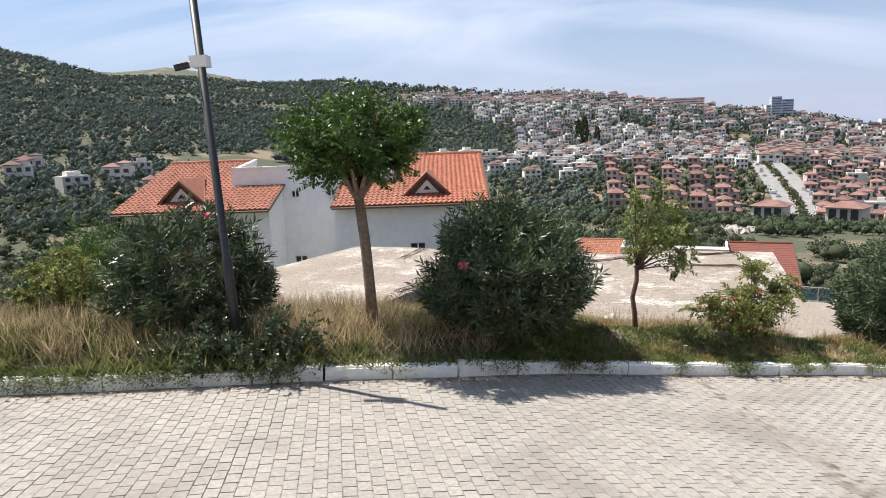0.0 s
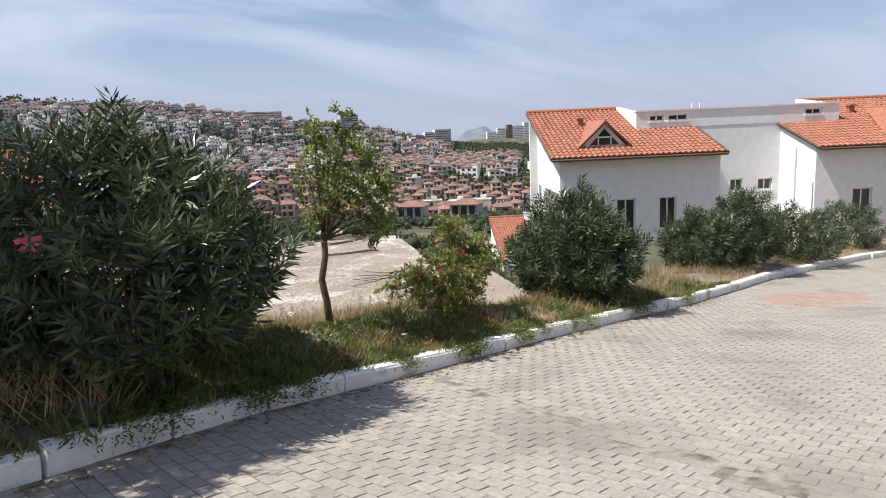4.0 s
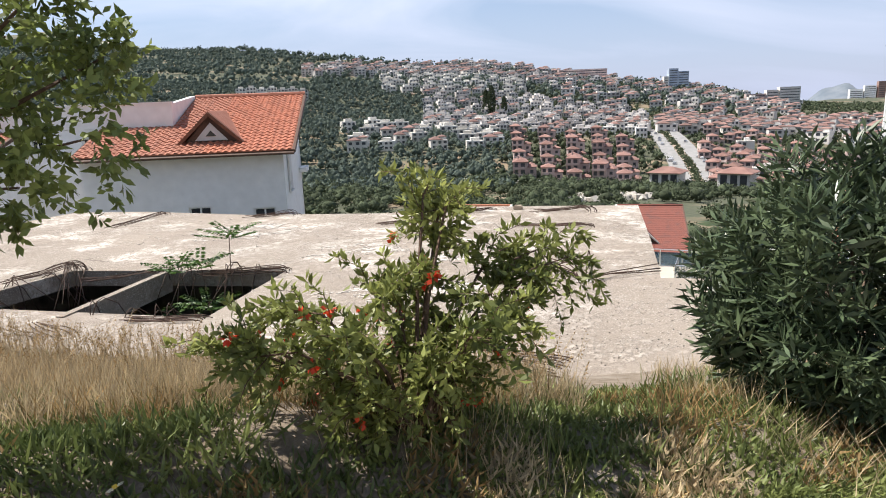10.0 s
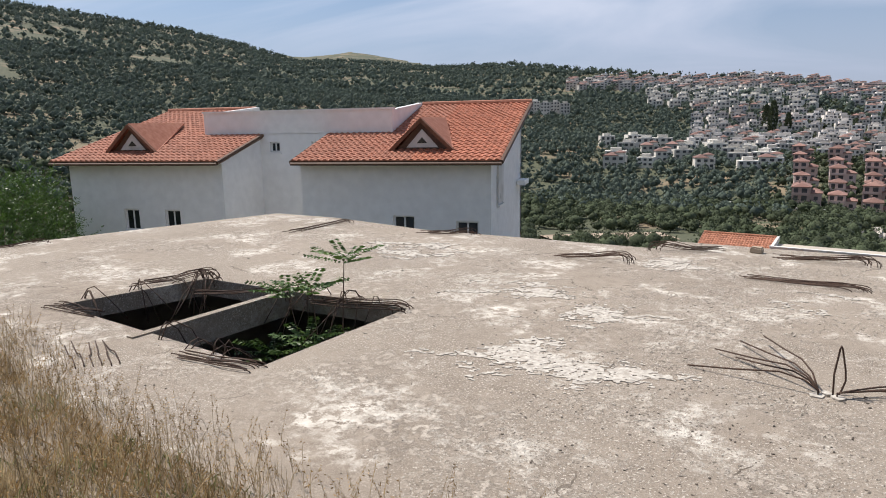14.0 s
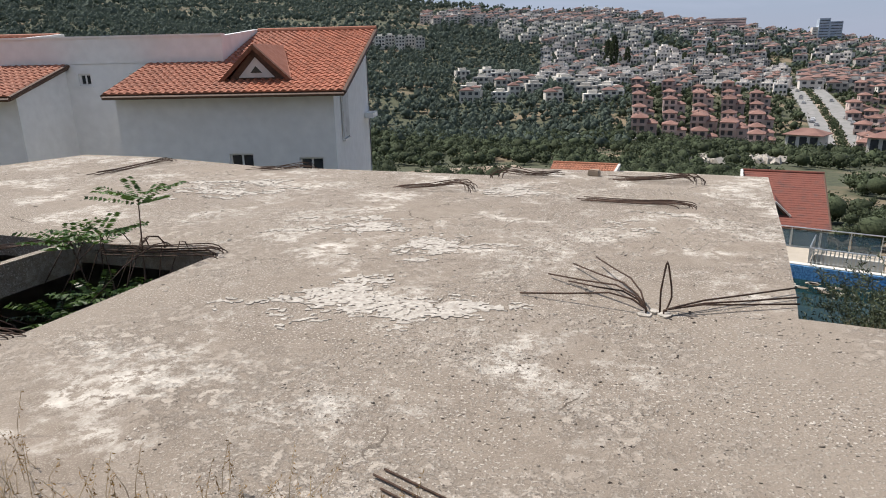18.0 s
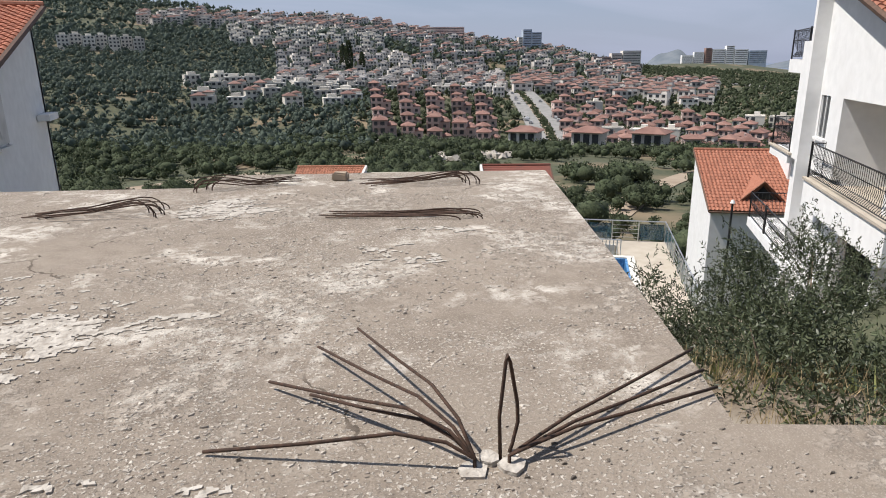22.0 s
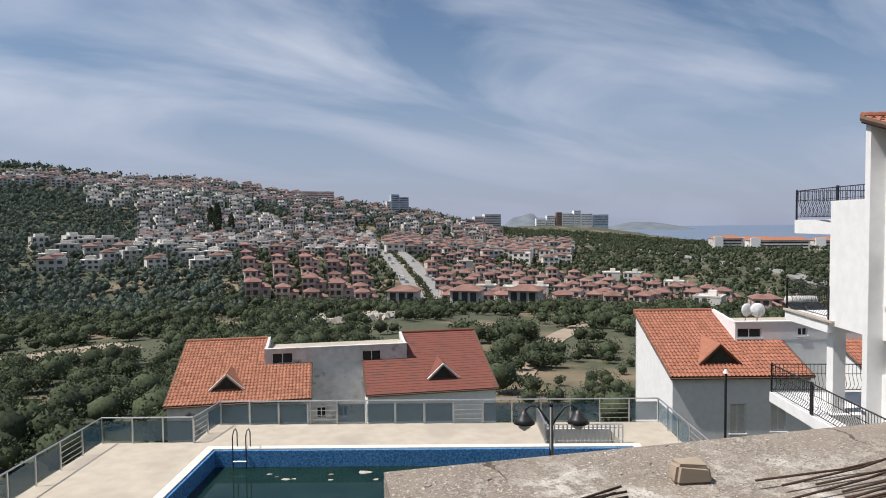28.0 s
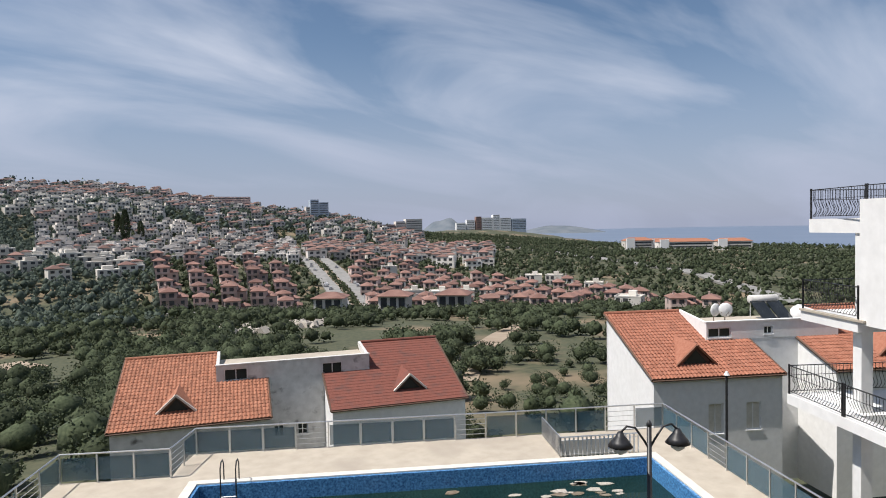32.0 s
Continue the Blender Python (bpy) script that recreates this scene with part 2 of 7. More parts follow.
M_WHITE = surface("white_render", (0.72, 0.72, 0.715), (0.79, 0.79, 0.785), 3.0, 0.9, 0.15, 60, stain=(0.70, 0.695, 0.68), stain_scale=0.5, stain_at=(0.55, 0.85))
M_OLDWHITE = surface("stained_render", (0.52, 0.51, 0.49), (0.66, 0.65, 0.63), 2.0, 0.92, 0.15, 40, stain=(0.16, 0.15, 0.14), stain_scale=1.1, stain_at=(0.60, 0.74))
M_TILE = surface("clay_tile", (0.270, 0.100, 0.058), (0.360, 0.158, 0.103), 6.0, 0.8, 0.2, 50, island=0.14)
M_TILE_ONE = surface("clay_tile_single", (0.30, 0.098, 0.052), (0.40, 0.155, 0.092), 6.0, 0.8, 0.2, 50, vary=0.14)
M_TILE_OLD = surface("aged_clay_tile", (0.27, 0.105, 0.06), (0.38, 0.175, 0.11), 6.0, 0.85, 0.2, 50, island=0.18)
M_SHINGLE = surface("brown_shingle", (0.16, 0.055, 0.04), (0.21, 0.075, 0.055), 9.0, 0.9, 0.3, 60, stain=(0.13, 0.06, 0.05), stain_scale=1.5)
M_FASCIA = surface("dark_timber", (0.085, 0.05, 0.035), (0.13, 0.075, 0.05), 12, 0.7, 0.2, 50)
M_FRAME = surface("white_frame", (0.68, 0.68, 0.67), (0.76, 0.76, 0.75), 8, 0.5)
M_PANE = surface("dark_pane", (0.015, 0.018, 0.02), (0.03, 0.034, 0.038), 1.0, 0.08, spec=0.6)
M_SHUTTER = surface("cream_shutter", (0.55, 0.53, 0.47), (0.63, 0.61, 0.55), 6, 0.7)
M_IRON = surface("black_iron", (0.012, 0.012, 0.014), (0.028, 0.028, 0.03), 20, 0.45, spec=0.5)
M_RUST = surface("rusty_rebar", (0.035, 0.022, 0.016), (0.085, 0.046, 0.03), 40, 0.85, 0.4, 200)
M_STEEL = surface("brushed_aluminium", (0.55, 0.56, 0.57), (0.68, 0.69, 0.70), 20, 0.35, metal=0.85)
M_DECK = surface("pool_deck", (0.40, 0.35, 0.285), (0.47, 0.42, 0.345), 2.0, 0.85, 0.15, 60, stain=(0.36, 0.315, 0.26), stain_scale=0.4)
M_COPING = surface("pool_coping", (0.60, 0.57, 0.51), (0.68, 0.65, 0.59), 4.0, 0.7)
M_MOSAIC = surface("blue_mosaic", (0.015, 0.085, 0.25), (0.13, 0.36, 0.66), 14.0, 0.3, spec=0.6)
M_WATER = surface("stale_pool_water", (0.006, 0.020, 0.015), (0.012, 0.030, 0.022), 0.8, 0.06, spec=0.35)
M_GLASS = glass("tinted_glass", (0.05, 0.11, 0.15), 0.03, 0.55)
M_BARK = surface("grey_bark", (0.14, 0.10, 0.07), (0.26, 0.20, 0.15), 18, 0.9, 0.8, 60)
M_BARK_RED = surface("brown_bark", (0.075, 0.045, 0.03), (0.15, 0.095, 0.065), 18, 0.9, 0.8, 60)
M_OLEANDER = leafy("oleander_leaf", (0.032, 0.052, 0.026), (0.115, 0.150, 0.075), shine=0.34, through_light=0.12)
M_ROBINIA = leafy("robinia_leaf", (0.032, 0.070, 0.014), (0.085, 0.150, 0.030), through_light=0.28)
M_CITRUS = leafy("privet_leaf", (0.10, 0.135, 0.036), (0.26, 0.30, 0.09), through_light=0.35)
M_POME = leafy("pomegranate_leaf", (0.10, 0.125, 0.032), (0.29, 0.31, 0.09), through_light=0.38)
M_OLIVE = leafy("olive_leaf", (0.036, 0.047, 0.024), (0.100, 0.118, 0.064), through_light=0.12)
# paler and bluer than the near leaves: aerial haze put into the colour
M_PINE_HAZED = leafy("hazed_hillside_leaf", (0.066, 0.090, 0.072), (0.112, 0.140, 0.110), shine=0.95, through_light=0.2, vary=0.14)
M_SCRUB = leafy("maquis_leaf", (0.036, 0.050, 0.026), (0.094, 0.114, 0.062), shine=0.95, through_light=0.2, vary=0.3)
M_GREEN = leafy("ice_plant", (0.072, 0.102, 0.030), (0.205, 0.230, 0.074), through_light=0.3)
M_GRASS = leafy("green_grass", (0.085, 0.11, 0.035), (0.22, 0.225, 0.085), through_light=0.35)
M_STRAW = leafy("dry_grass", (0.30, 0.225, 0.125), (0.56, 0.45, 0.28), shine=0.8, through_light=0.3)
M_RUSTGRASS = leafy("rusty_dry_grass", (0.17, 0.105, 0.042), (0.40, 0.265, 0.115), shine=0.8, through_light=0.3)
M_PETAL_RED = leafy("red_petal", (0.62, 0.05, 0.02), (0.75, 0.10, 0.04), through_light=0.3, vary=0.15)
M_PETAL_PINK = leafy("pink_petal", (0.62, 0.10, 0.16), (0.72, 0.18, 0.25), through_light=0.3, vary=0.15)
M_PETAL_WHITE = leafy("white_petal", (0.70, 0.68, 0.55), (0.80, 0.78, 0.68), through_light=0.2, vary=0.1)
M_YELLOW = surface("yellow_disc", (0.6, 0.42, 0.05), (0.7, 0.5, 0.08), 20, 0.8)


# ---- mesh helpers ----
def mesh_of(name, verts, faces, mat=None, smooth=False):
    me = bpy.data.meshes.new(name)
    me.from_pydata([tuple(v) for v in verts], [], faces)
    me.update()
    if smooth:
        me.polygons.foreach_set("use_smooth", [True] * len(me.polygons))
    if mat:
        me.materials.append(mat)
    return me


def thing(name, m=None, label="", category="", group="", kind=""):
    ob = new(name)
    ob.empty_display_size = 0.2
    if m is not None:
        ob.matrix_world = m
    return tagged(ob, label, category, group, kind)


def part(name, me, mat=None, parent=None, label="", m=None):
    """Links a mesh or bmesh as one object under a thing or part."""
    if isinstance(me, bmesh.types.BMesh):
        data = bpy.data.meshes.new(name)
        me.to_mesh(data)
        me.free()
        me = data
    if mat and not me.materials:
        me.materials.append(mat)
    ob = new(name, me)
    if m is not None:
        ob.matrix_basis = m
    if parent:
        ob.parent = parent
    return tagged(ob, label)


class Shape:
    """Collects vertices and faces of one mesh."""
    def __init__(self):
        self.v, self.f = [], []

    def add(self, verts, faces):
        o = len(self.v)
        self.v.extend(tuple(v) for v in verts)
        self.f.extend(tuple(i + o for i in face) for face in faces)
        return self

    def box(self, x0, y0, z0, x1, y1, z1, m=None):
        vs = [(x, y, z) for z in (z0, z1) for x, y in ((x0, y0), (x1, y0), (x1, y1), (x0, y1))]
        if m is not None:
            vs = [m @ Vector(v) for v in vs]
        return self.add(vs, [(3, 2, 1, 0), (4, 5, 6, 7), (0, 1, 5, 4), (1, 2, 6, 5), (2, 3, 7, 6), (3, 0, 4, 7)])

    def prism(self, poly, z0, z1):
        n = len(poly)
        vs = [(x, y, z0) for x, y in poly] + [(x, y, z1) for x, y in poly]
        return self.add(vs, [tuple(range(n))[::-1], tuple(range(n, 2 * n))] + [(i, (i + 1) % n, n + (i + 1) % n, n + i) for i in range(n)])

    def tube(self, pts, radii, sides=6):
        """A round bar through points; radii one or one each."""
        pts = [Vector(p) for p in pts]
        rs = radii if isinstance(radii, (list, tuple)) else [radii] * len(pts)
        vs, fs = [], []
        for i, p in enumerate(pts):
            way = (pts[min(i + 1, len(pts) - 1)] - pts[max(i - 1, 0)]).normalized()
            a = way.orthogonal().normalized() if i == 0 else (a - way * a.dot(way)).normalized()
            b = way.cross(a)
            for s in range(sides):
                w = 2 * math.pi * s / sides
                vs.append(p + (a * math.cos(w) + b * math.sin(w)) * rs[i])
        for i in range(len(pts) - 1):
            for s in range(sides):
                fs.append((i * sides + s, i * sides + (s + 1) % sides, (i + 1) * sides + (s + 1) % sides, (i + 1) * sides + s))
        fs.append(tuple(range(sides))[::-1])
        fs.append(tuple(range((len(pts) - 1) * sides, len(pts) * sides)))
        return self.add(vs, fs)

    def mesh(self, name, mat=None, smooth=False):
        return mesh_of(name, self.v, self.f, mat, smooth)


def lerp(a, b, t):
    return a + (b - a) * t


def smooth01(t):
    t = min(max(t, 0.0), 1.0)
    return t * t * (3 - 2 * t)


def table(x, rows):
    """Straight-line interpolation in rows of (x, y)."""
    if x <= rows[0][0]:
        return rows[0][1]
    for (x0, y0), (x1, y1) in zip(rows, rows[1:]):
        if x <= x1:
            return lerp(y0, y1, (x - x0) / (x1 - x0))
    return rows[-1][1]

# ---- the lie of the land ----
KERB = [(-14.0, 4.6), (-5.0, 5.68), (-2.5, 6.01), (-0.65, 6.31), (1.2, 6.74), (2.5, 7.23), (4.35, 7.73), (6.2, 8.13), (8.17, 8.55), (11.0, 9.16), (15.7, 10.24), (22.0, 10.9), (34.0, 9.4)]   # line of the kerb's road face


def kerb_y(x):
    return table(x, KERB)


def road_z(x, y):
    dy = kerb_y(x) - y
    up = max(dy, 0.0)
    base = table(x, [(-14, 0.7), (-5, 0.308), (-2.5, 0.2), (-0.65, 0.12), (1.2, -0.05), (2.5, -0.24), (4.35, -0.53), (6.2, -0.735), (8.17, -0.99), (11, -1.355), (15.7, -1.87), (22, -2.45), (34, -3.0)])
    return base + 0.07 * dy + 0.009 * up * up * smooth01((9 - x) / 4)


BANK = [(-14, 17.5), (-6, 16.6), (-1, 15.0), (3, 13.0), (6, 12.1), (8, 11.8), (10.6, 12.0), (12, 13.4), (20, 16.0), (34, 17)]   # where the bank meets the slab's level


def verge_z(x, y):
    """The planted verge, level behind the kerb, then a bank down to the slab."""
    ky = kerb_y(x)
    mound = 0.21 * (1 - 0.75 * smooth01((x - 5.2) / 1.6))          # the soil swells behind the kerb
    top = road_z(x, ky) + 0.13 + mound * smooth01((y - ky - 0.12) / 0.9)
    by = table(x, BANK)
    flat = ky + 0.9
    low = -1.57 if x < 11 else lerp(-1.57, -4.2, smooth01((x - 11) / 8))
    if x < -7:
        low = lerp(-1.57, -2.6, smooth01((-7 - x) / 5))
    z = lerp(top, low, min(max((y - flat) / (by - flat), 0), 1) ** 1.15)
    if y > by:
        z -= 0.32 * (y - by)
    return z + 0.05 * noise.noise((x * 0.9, y * 0.9, 0)) * smooth01((y - ky) / 0.5)


RIDGE = [(-180, 9, 500), (-90, 10.5, 900), (-60, 10.6, 1400), (-45, 9.0, 1500), (-36, 7.9, 1600), (-30, 6.5, 1800), (-27, 5.95, 2300), (-22.7, 6.4, 2500), (-19.9, 6.05, 2400),
         (-16, 5.3, 1900), (-9, 5.2, 1500), (-1.7, 4.45, 1150), (3, 3.8, 1080), (10.8, 3.45, 1000), (15, 2.75, 1000), (18.8, 2.15, 1000), (24.5, 1.45, 1000), (29.4, 0.75, 1020),
         (36, -0.4, 1100), (44, -0.55, 1300), (49, -1.2, 1200), (53.5, -1.85, 1100), (63, -2.05, 950), (72, -2.3, 850), (90, -2.0, 700), (120, 5, 500), (180, 9, 500)]
Z300 = [(-180, 40), (-90, 15), (-60, -6), (-30, -13), (-10, -31), (5, -34), (25, -37), (45, -38), (72, -39), (100, -10), (130, 30), (180, 40)]
Z600 = [(-180, 75), (-90, 80), (-60, 62), (-30, 34), (-10, 8), (0, 4), (8, 0), (15, -8), (25, -24), (37, -29), (50, -33), (72, -36), (100, 0), (130, 70), (180, 75)]
HUB = (5.0, 15.0)


def far_z(x, y):
    dx, dy = x - HUB[0], y - HUB[1]
    r, az = math.hypot(dx, dy), math.degrees(math.atan2(dx, dy))
    el, big = table(az, [(a, e) for a, e, _ in RIDGE]), table(az, [(a, q) for a, _, q in RIDGE])
    front = smooth01((100 - abs(az)) / 40)
    near = [(0, lerp(6, -7, front)), (45, lerp(12, -16.5, front)), (90, lerp(16, -22.5, front)), (180, lerp(28, -28.5, front))]
    rows = near + [(300, table(az, Z300)), (600, table(az, Z600)), (big, big * math.tan(radians(el)))]
    z = table(r, sorted(rows))
    if r > big:
        z -= (r - big) * 0.16
    bumps = noise.noise((x * 0.006, y * 0.006, 3.1)) * 7 + noise.noise((x * 0.02, y * 0.02, 7.7)) * 2.2
    return z + bumps * smooth01((r - 120) / 300) * smooth01((big * 1.02 - r) / 200 + 0.25)


def land_z(x, y):
    """Ground under everything, a little below the local surfaces."""
    r = math.hypot(x - HUB[0], y - HUB[1])
    d = y - kerb_y(x)
    if d < 1.5:
        near = road_z(x, y) - 0.35
    else:
        near = -1.9 - 0.30 * max(y - table(x, BANK), 0) - 0.25
        near = lerp(road_z(x, kerb_y(x)) - 0.5, near, smooth01((d - 1.5) / 3))
        if -8 < x < 13 and y > table(x, BANK) - 0.6:
            near = min(near, -6.5)
    if x > 8:
        near = lerp(near, -9.9, smooth01((y - 19) / 7))
    near = max(near, -9.9 if y < 38 else lerp(-9.9, -16.5, smooth01((y - 44) / 6)))
    if x > 24:
        near = min(near, lerp(-9.9, -13.0, smooth01((x - 26) / 4) * smooth01((y - 28) / 5)))
    z = lerp(near, far_z(x, y), smooth01((r - 42) / 30))
    beyond = (x - 24.64) * 0.5235 + (y - 36.35) * 0.852 - 3.4      # metres past the far edge of the pool terrace
    if beyond > 0 and r < 110:
        z = min(z, lerp(-9.9, -19.0, smooth01(beyond / 4)))
    return z


# one sheet of land to the horizon
radii = [0.0]
step = 1.0
while radii[-1] < 4600:
    radii.append(radii[-1] + step)
    step = min(step * 1.055, 60)
N_AZ = 300
vs, fs = [(HUB[0], HUB[1], land_z(*HUB))], []
for r in radii[1:]:
    for i in range(N_AZ):
        a = 2 * math.pi * i / N_AZ
        x, y = HUB[0] + r * math.sin(a), HUB[1] + r * math.cos(a)
        vs.append((x, y, land_z(x, y)))
for i in range(N_AZ):
    fs.append((0, 1 + (i + 1) % N_AZ, 1 + i))
for j in range(len(radii) - 2):
    o = 1 + j * N_AZ
    for i in range(N_AZ):
        k2 = (i + 1) % N_AZ
        fs.append((o + i, o + k2, o + N_AZ + k2, o + N_AZ + i))
ground = tagged(new("ground", mesh_of("ground", vs, fs, M_LAND, True)), "scrubby hillside falling into a wide valley and rising to hills", "ground", kind="structure")

sea = tagged(new("water", mesh_of("water", [(-4900, 0, -52), (4900, 0, -52), (4900, 4900, -52), (-4900, 4900, -52)], [(0, 1, 2, 3)], M_SEA_HAZED)),
             "calm blue sea on the horizon", "sea", kind="structure")


# ---- road, kerb, verge ----
def sheet(name, x0, x1, y0, y1, dx, dy, height, mat, label, category):
    """A grid of height(x, y); y0 and y1 may be functions of x."""
    nx = int((x1 - x0) / dx)
    vs, fs = [], []
    ny = int(((y1(0) if callable(y1) else y1) - (y0(0) if callable(y0) else y0)) / dy)
    for i in range(nx + 1):
        x = lerp(x0, x1, i / nx)
        a, b = (y0(x) if callable(y0) else y0), (y1(x) if callable(y1) else y1)
        for j in range(ny + 1):
            y = lerp(a, b, j / ny)
            vs.append((x, y, height(x, y)))
    for i in range(nx):
        for j in range(ny):
            o = i * (ny + 1) + j
            fs.append((o, o + ny + 1, o + ny + 2, o + 1))
    return tagged(new(name, mesh_of(name, vs, fs, mat, True)), label, category, kind="structure")


road = sheet("road", -14, 34, -9, lambda x: kerb_y(x) + 0.05, 0.5, 0.5, lambda x, y: road_z(x, y) - 0.0042, M_JOINT,
             "sloping street paved with pale grey concrete setts", "road")
verge = sheet("ground_verge", -14, 34, lambda x: kerb_y(x) + 0.06, lambda x: table(x, BANK) + (1.0 if -7.5 < x < 10.8 else 12.0), 0.25, 0.25, verge_z, M_DIRT,
              "planted verge with dry soil sloping from the kerb", "ground")

# ---- the concrete slab ----
SLAB = [(-7.35, 18.2), (-9.2, 13.0), (4.0, 9.9), (9.2, 9.6), (10.25, 13.08), (10.84, 14.61), (9.77, 15.03), (10.01, 15.58), (10.82, 17.63), (12.33, 21.6), (7.83, 23.05), (7.5, 22.12), (6.1, 22.55), (2.39, 23.65), (-0.64, 25.3), (-2.85, 25.95)]
PIT = [(-0.85, 16.22), (3.27, 14.69), (4.08, 17.06), (0.25, 18.1)]
SLAB_Z = -1.57


def inside(x, y, poly):
    hit = False
    for (x0, y0), (x1, y1) in zip(poly, poly[1:] + poly[:1]):
        if (y0 > y) != (y1 > y) and x < (x1 - x0) * (y - y0) / (y1 - y0) + x0:
            hit = not hit
    return hit


bm = bmesh.new()
outer = [bm.verts.new((x, y, SLAB_Z)) for x, y in SLAB]
inner = [bm.verts.new((x, y, SLAB_Z)) for x, y in PIT]
rim = [bm.edges.new((a, b)) for a, b in zip(outer, outer[1:] + outer[:1])] + [bm.edges.new((a, b)) for a, b in zip(inner, inner[1:] + inner[:1])]
bmesh.ops.triangle_fill(bm, use_beauty=True, edges=rim)
for f2 in [f2 for f2 in bm.faces if inside(*f2.calc_center_median()[:2], PIT)]:
    bm.faces.remove(f2)
bmesh.ops.recalc_face_normals(bm, faces=bm.faces)
if sum(f2.normal.z for f2 in bm.faces) < 0:
    bmesh.ops.reverse_faces(bm, faces=bm.faces)
bmesh.ops.extrude_face_region(bm, geom=list(bm.faces))
for v in outer + inner:
    v.co.z -= 0.28
slab = thing("concrete_slab", None, "weathered bare concrete roof slab of an unfinished building", "roof slab", kind="structure")
part("deck", bm, M_CONCRETE, slab)

# walls under the slab and round the pit
sh = Shape()
def wall_run(sh, pts, z0, z1, t):
    for (x0, y0), (x1, y1) in zip(pts, pts[1:]):
        a = math.atan2(y1 - y0, x1 - x0)
        m = Matrix.Translation((x0, y0, 0)) @ Matrix.Rotation(a, 4, "Z")
        sh.box(0, 0, z0, math.hypot(x1 - x0, y1 - y0), t, z1, m)
wall_run(sh, [(10.5, 14.6), (9.55, 15.1), (9.8, 15.6), (10.6, 17.7), (12.05, 21.45), (7.95, 22.8), (7.6, 21.85), (6.1, 22.3), (2.4, 23.4), (-0.6, 25.05), (-2.75, 25.7), (-7.15, 18.2), (-9.0, 13.2)], -12, SLAB_Z - 0.285, 0.2)
part("basement_wall", sh.mesh("basement_wall", M_OLDWHITE), None, slab)
part("pit_floor", Shape().box(-7, 13.0, -6.4, 10, 22, -6.2).mesh("pit_floor", M_DIRT), None, slab)
sh = Shape()
m = Matrix.Translation((1.27, 15.27, 0)) @ Matrix.Rotation(math.atan2(17.42 - 15.27, 1.96 - 1.27), 4, "Z")
sh.box(-0.1, -0.06, SLAB_Z - 0.35, 2.4, 0.06, SLAB_Z + 0.02, m)
part("beam", sh.mesh("beam", M_CONCRETE), None, slab, "narrow concrete beam across the opening")
# ---- houses ----
M_TIMBER = surface("stained_timber", (0.13, 0.055, 0.03), (0.20, 0.09, 0.055), 12, 0.7, 0.2, 50)

def wall_cells(w, h, holes, t, top=None):
    """A wall w by h and t thick in x, z, in one skin; holes are (x0, z0, x1, z1)."""
    xs = sorted({0.0, w, *[v for q in holes for v in (q[0], q[2])]})
    zs = sorted({0.0, h, *[v for q in holes for v in (q[1], q[3])]})
    nx, nz = len(xs), len(zs)
    vs = [(x, yy, z) for yy in (0.0, t) for x in xs for z in zs]
    idx = lambda i, j, back: back * nx * nz + i * nz + j
    solid = lambda i, j: 0 <= i < nx - 1 and 0 <= j < nz - 1 and not any(q[0] < (xs[i] + xs[i + 1]) / 2 < q[2] and q[1] < (zs[j] + zs[j + 1]) / 2 < q[3] for q in holes)
    fs = []
    for i in range(nx - 1):
        for j in range(nz - 1):
            if not solid(i, j):
                continue
            fs += [(idx(i, j, 0), idx(i + 1, j, 0), idx(i + 1, j + 1, 0), idx(i, j + 1, 0)), (idx(i, j, 1), idx(i, j + 1, 1), idx(i + 1, j + 1, 1), idx(i + 1, j, 1))]
            for di, dj, p, q in ((0, -1, (i, j), (i + 1, j)), (1, 0, (i + 1, j), (i + 1, j + 1)), (0, 1, (i + 1, j + 1), (i, j + 1)), (-1, 0, (i, j + 1), (i, j))):
                if not solid(i + di, j + dj):
                    fs.append((idx(*p, 0), idx(*p, 1), idx(*q, 1), idx(*q, 0)))
    return Shape().add(vs, fs)


def window_set(parent, m, w, h, style="plain"):
    """A window at the lower left corner of its opening: frame, glazing bar, pane, sill."""
    win = part("window", Shape().box(0, 0.10, 0, 0.06, 0.16, h).box(w - 0.06, 0.10, 0, w, 0.16, h).box(0.06, 0.10, 0, w - 0.06, 0.16, 0.06)
               .box(0.06, 0.10, h - 0.06, w - 0.06, 0.16, h).box(w / 2 - 0.03, 0.11, 0.06, w / 2 + 0.03, 0.15, h - 0.06).mesh("window", M_FRAME), None, parent, "white window frame", m)
    part("pane", Shape().box(0.05, 0.125, 0.05, w - 0.05, 0.135, h - 0.05).mesh("pane", M_SHUTTER if style == "shutter" else M_PANE), None, win)
    part("sill", Shape().box(-0.06, -0.05, -0.07, w + 0.06, 0.12, -0.005).mesh("sill", M_WHITE), None, win)
    return win


def tile_mesh(name, mat, cols, rows, pitch, run_w, run_l, skip=None):
    """Barrel tiles in courses on a slope in x (across) and y (up the slope), as one mesh. skip(c, r) leaves tiles out."""
    vs, fs = [], []
    for r in range(rows):
        for c in range(cols):
            if skip and skip(c, r):
                continue
            o = len(vs)
            x0, y0 = c * run_w, r * run_l
            for yy, lift in ((y0 - 0.02, 0.035), (y0 + run_l + 0.03, 0.0)):
                for k in range(5):
                    a = k / 4
                    vs.append((x0 + a * run_w, yy, lift + 0.055 * math.sin(math.pi * min(a * 1.45, 1.0)) ))
            for k in range(4):
                fs.append((o + k, o + k + 1, o + 6 + k, o + 5 + k))
            vs += [(x0, y0 - 0.02, 0.0), (x0 + run_w, y0 - 0.02, 0.0)]
            fs.append((o + 10, o + 11, o + 4, o + 3, o + 2, o + 1, o))
    return mesh_of(name, vs, fs, mat)


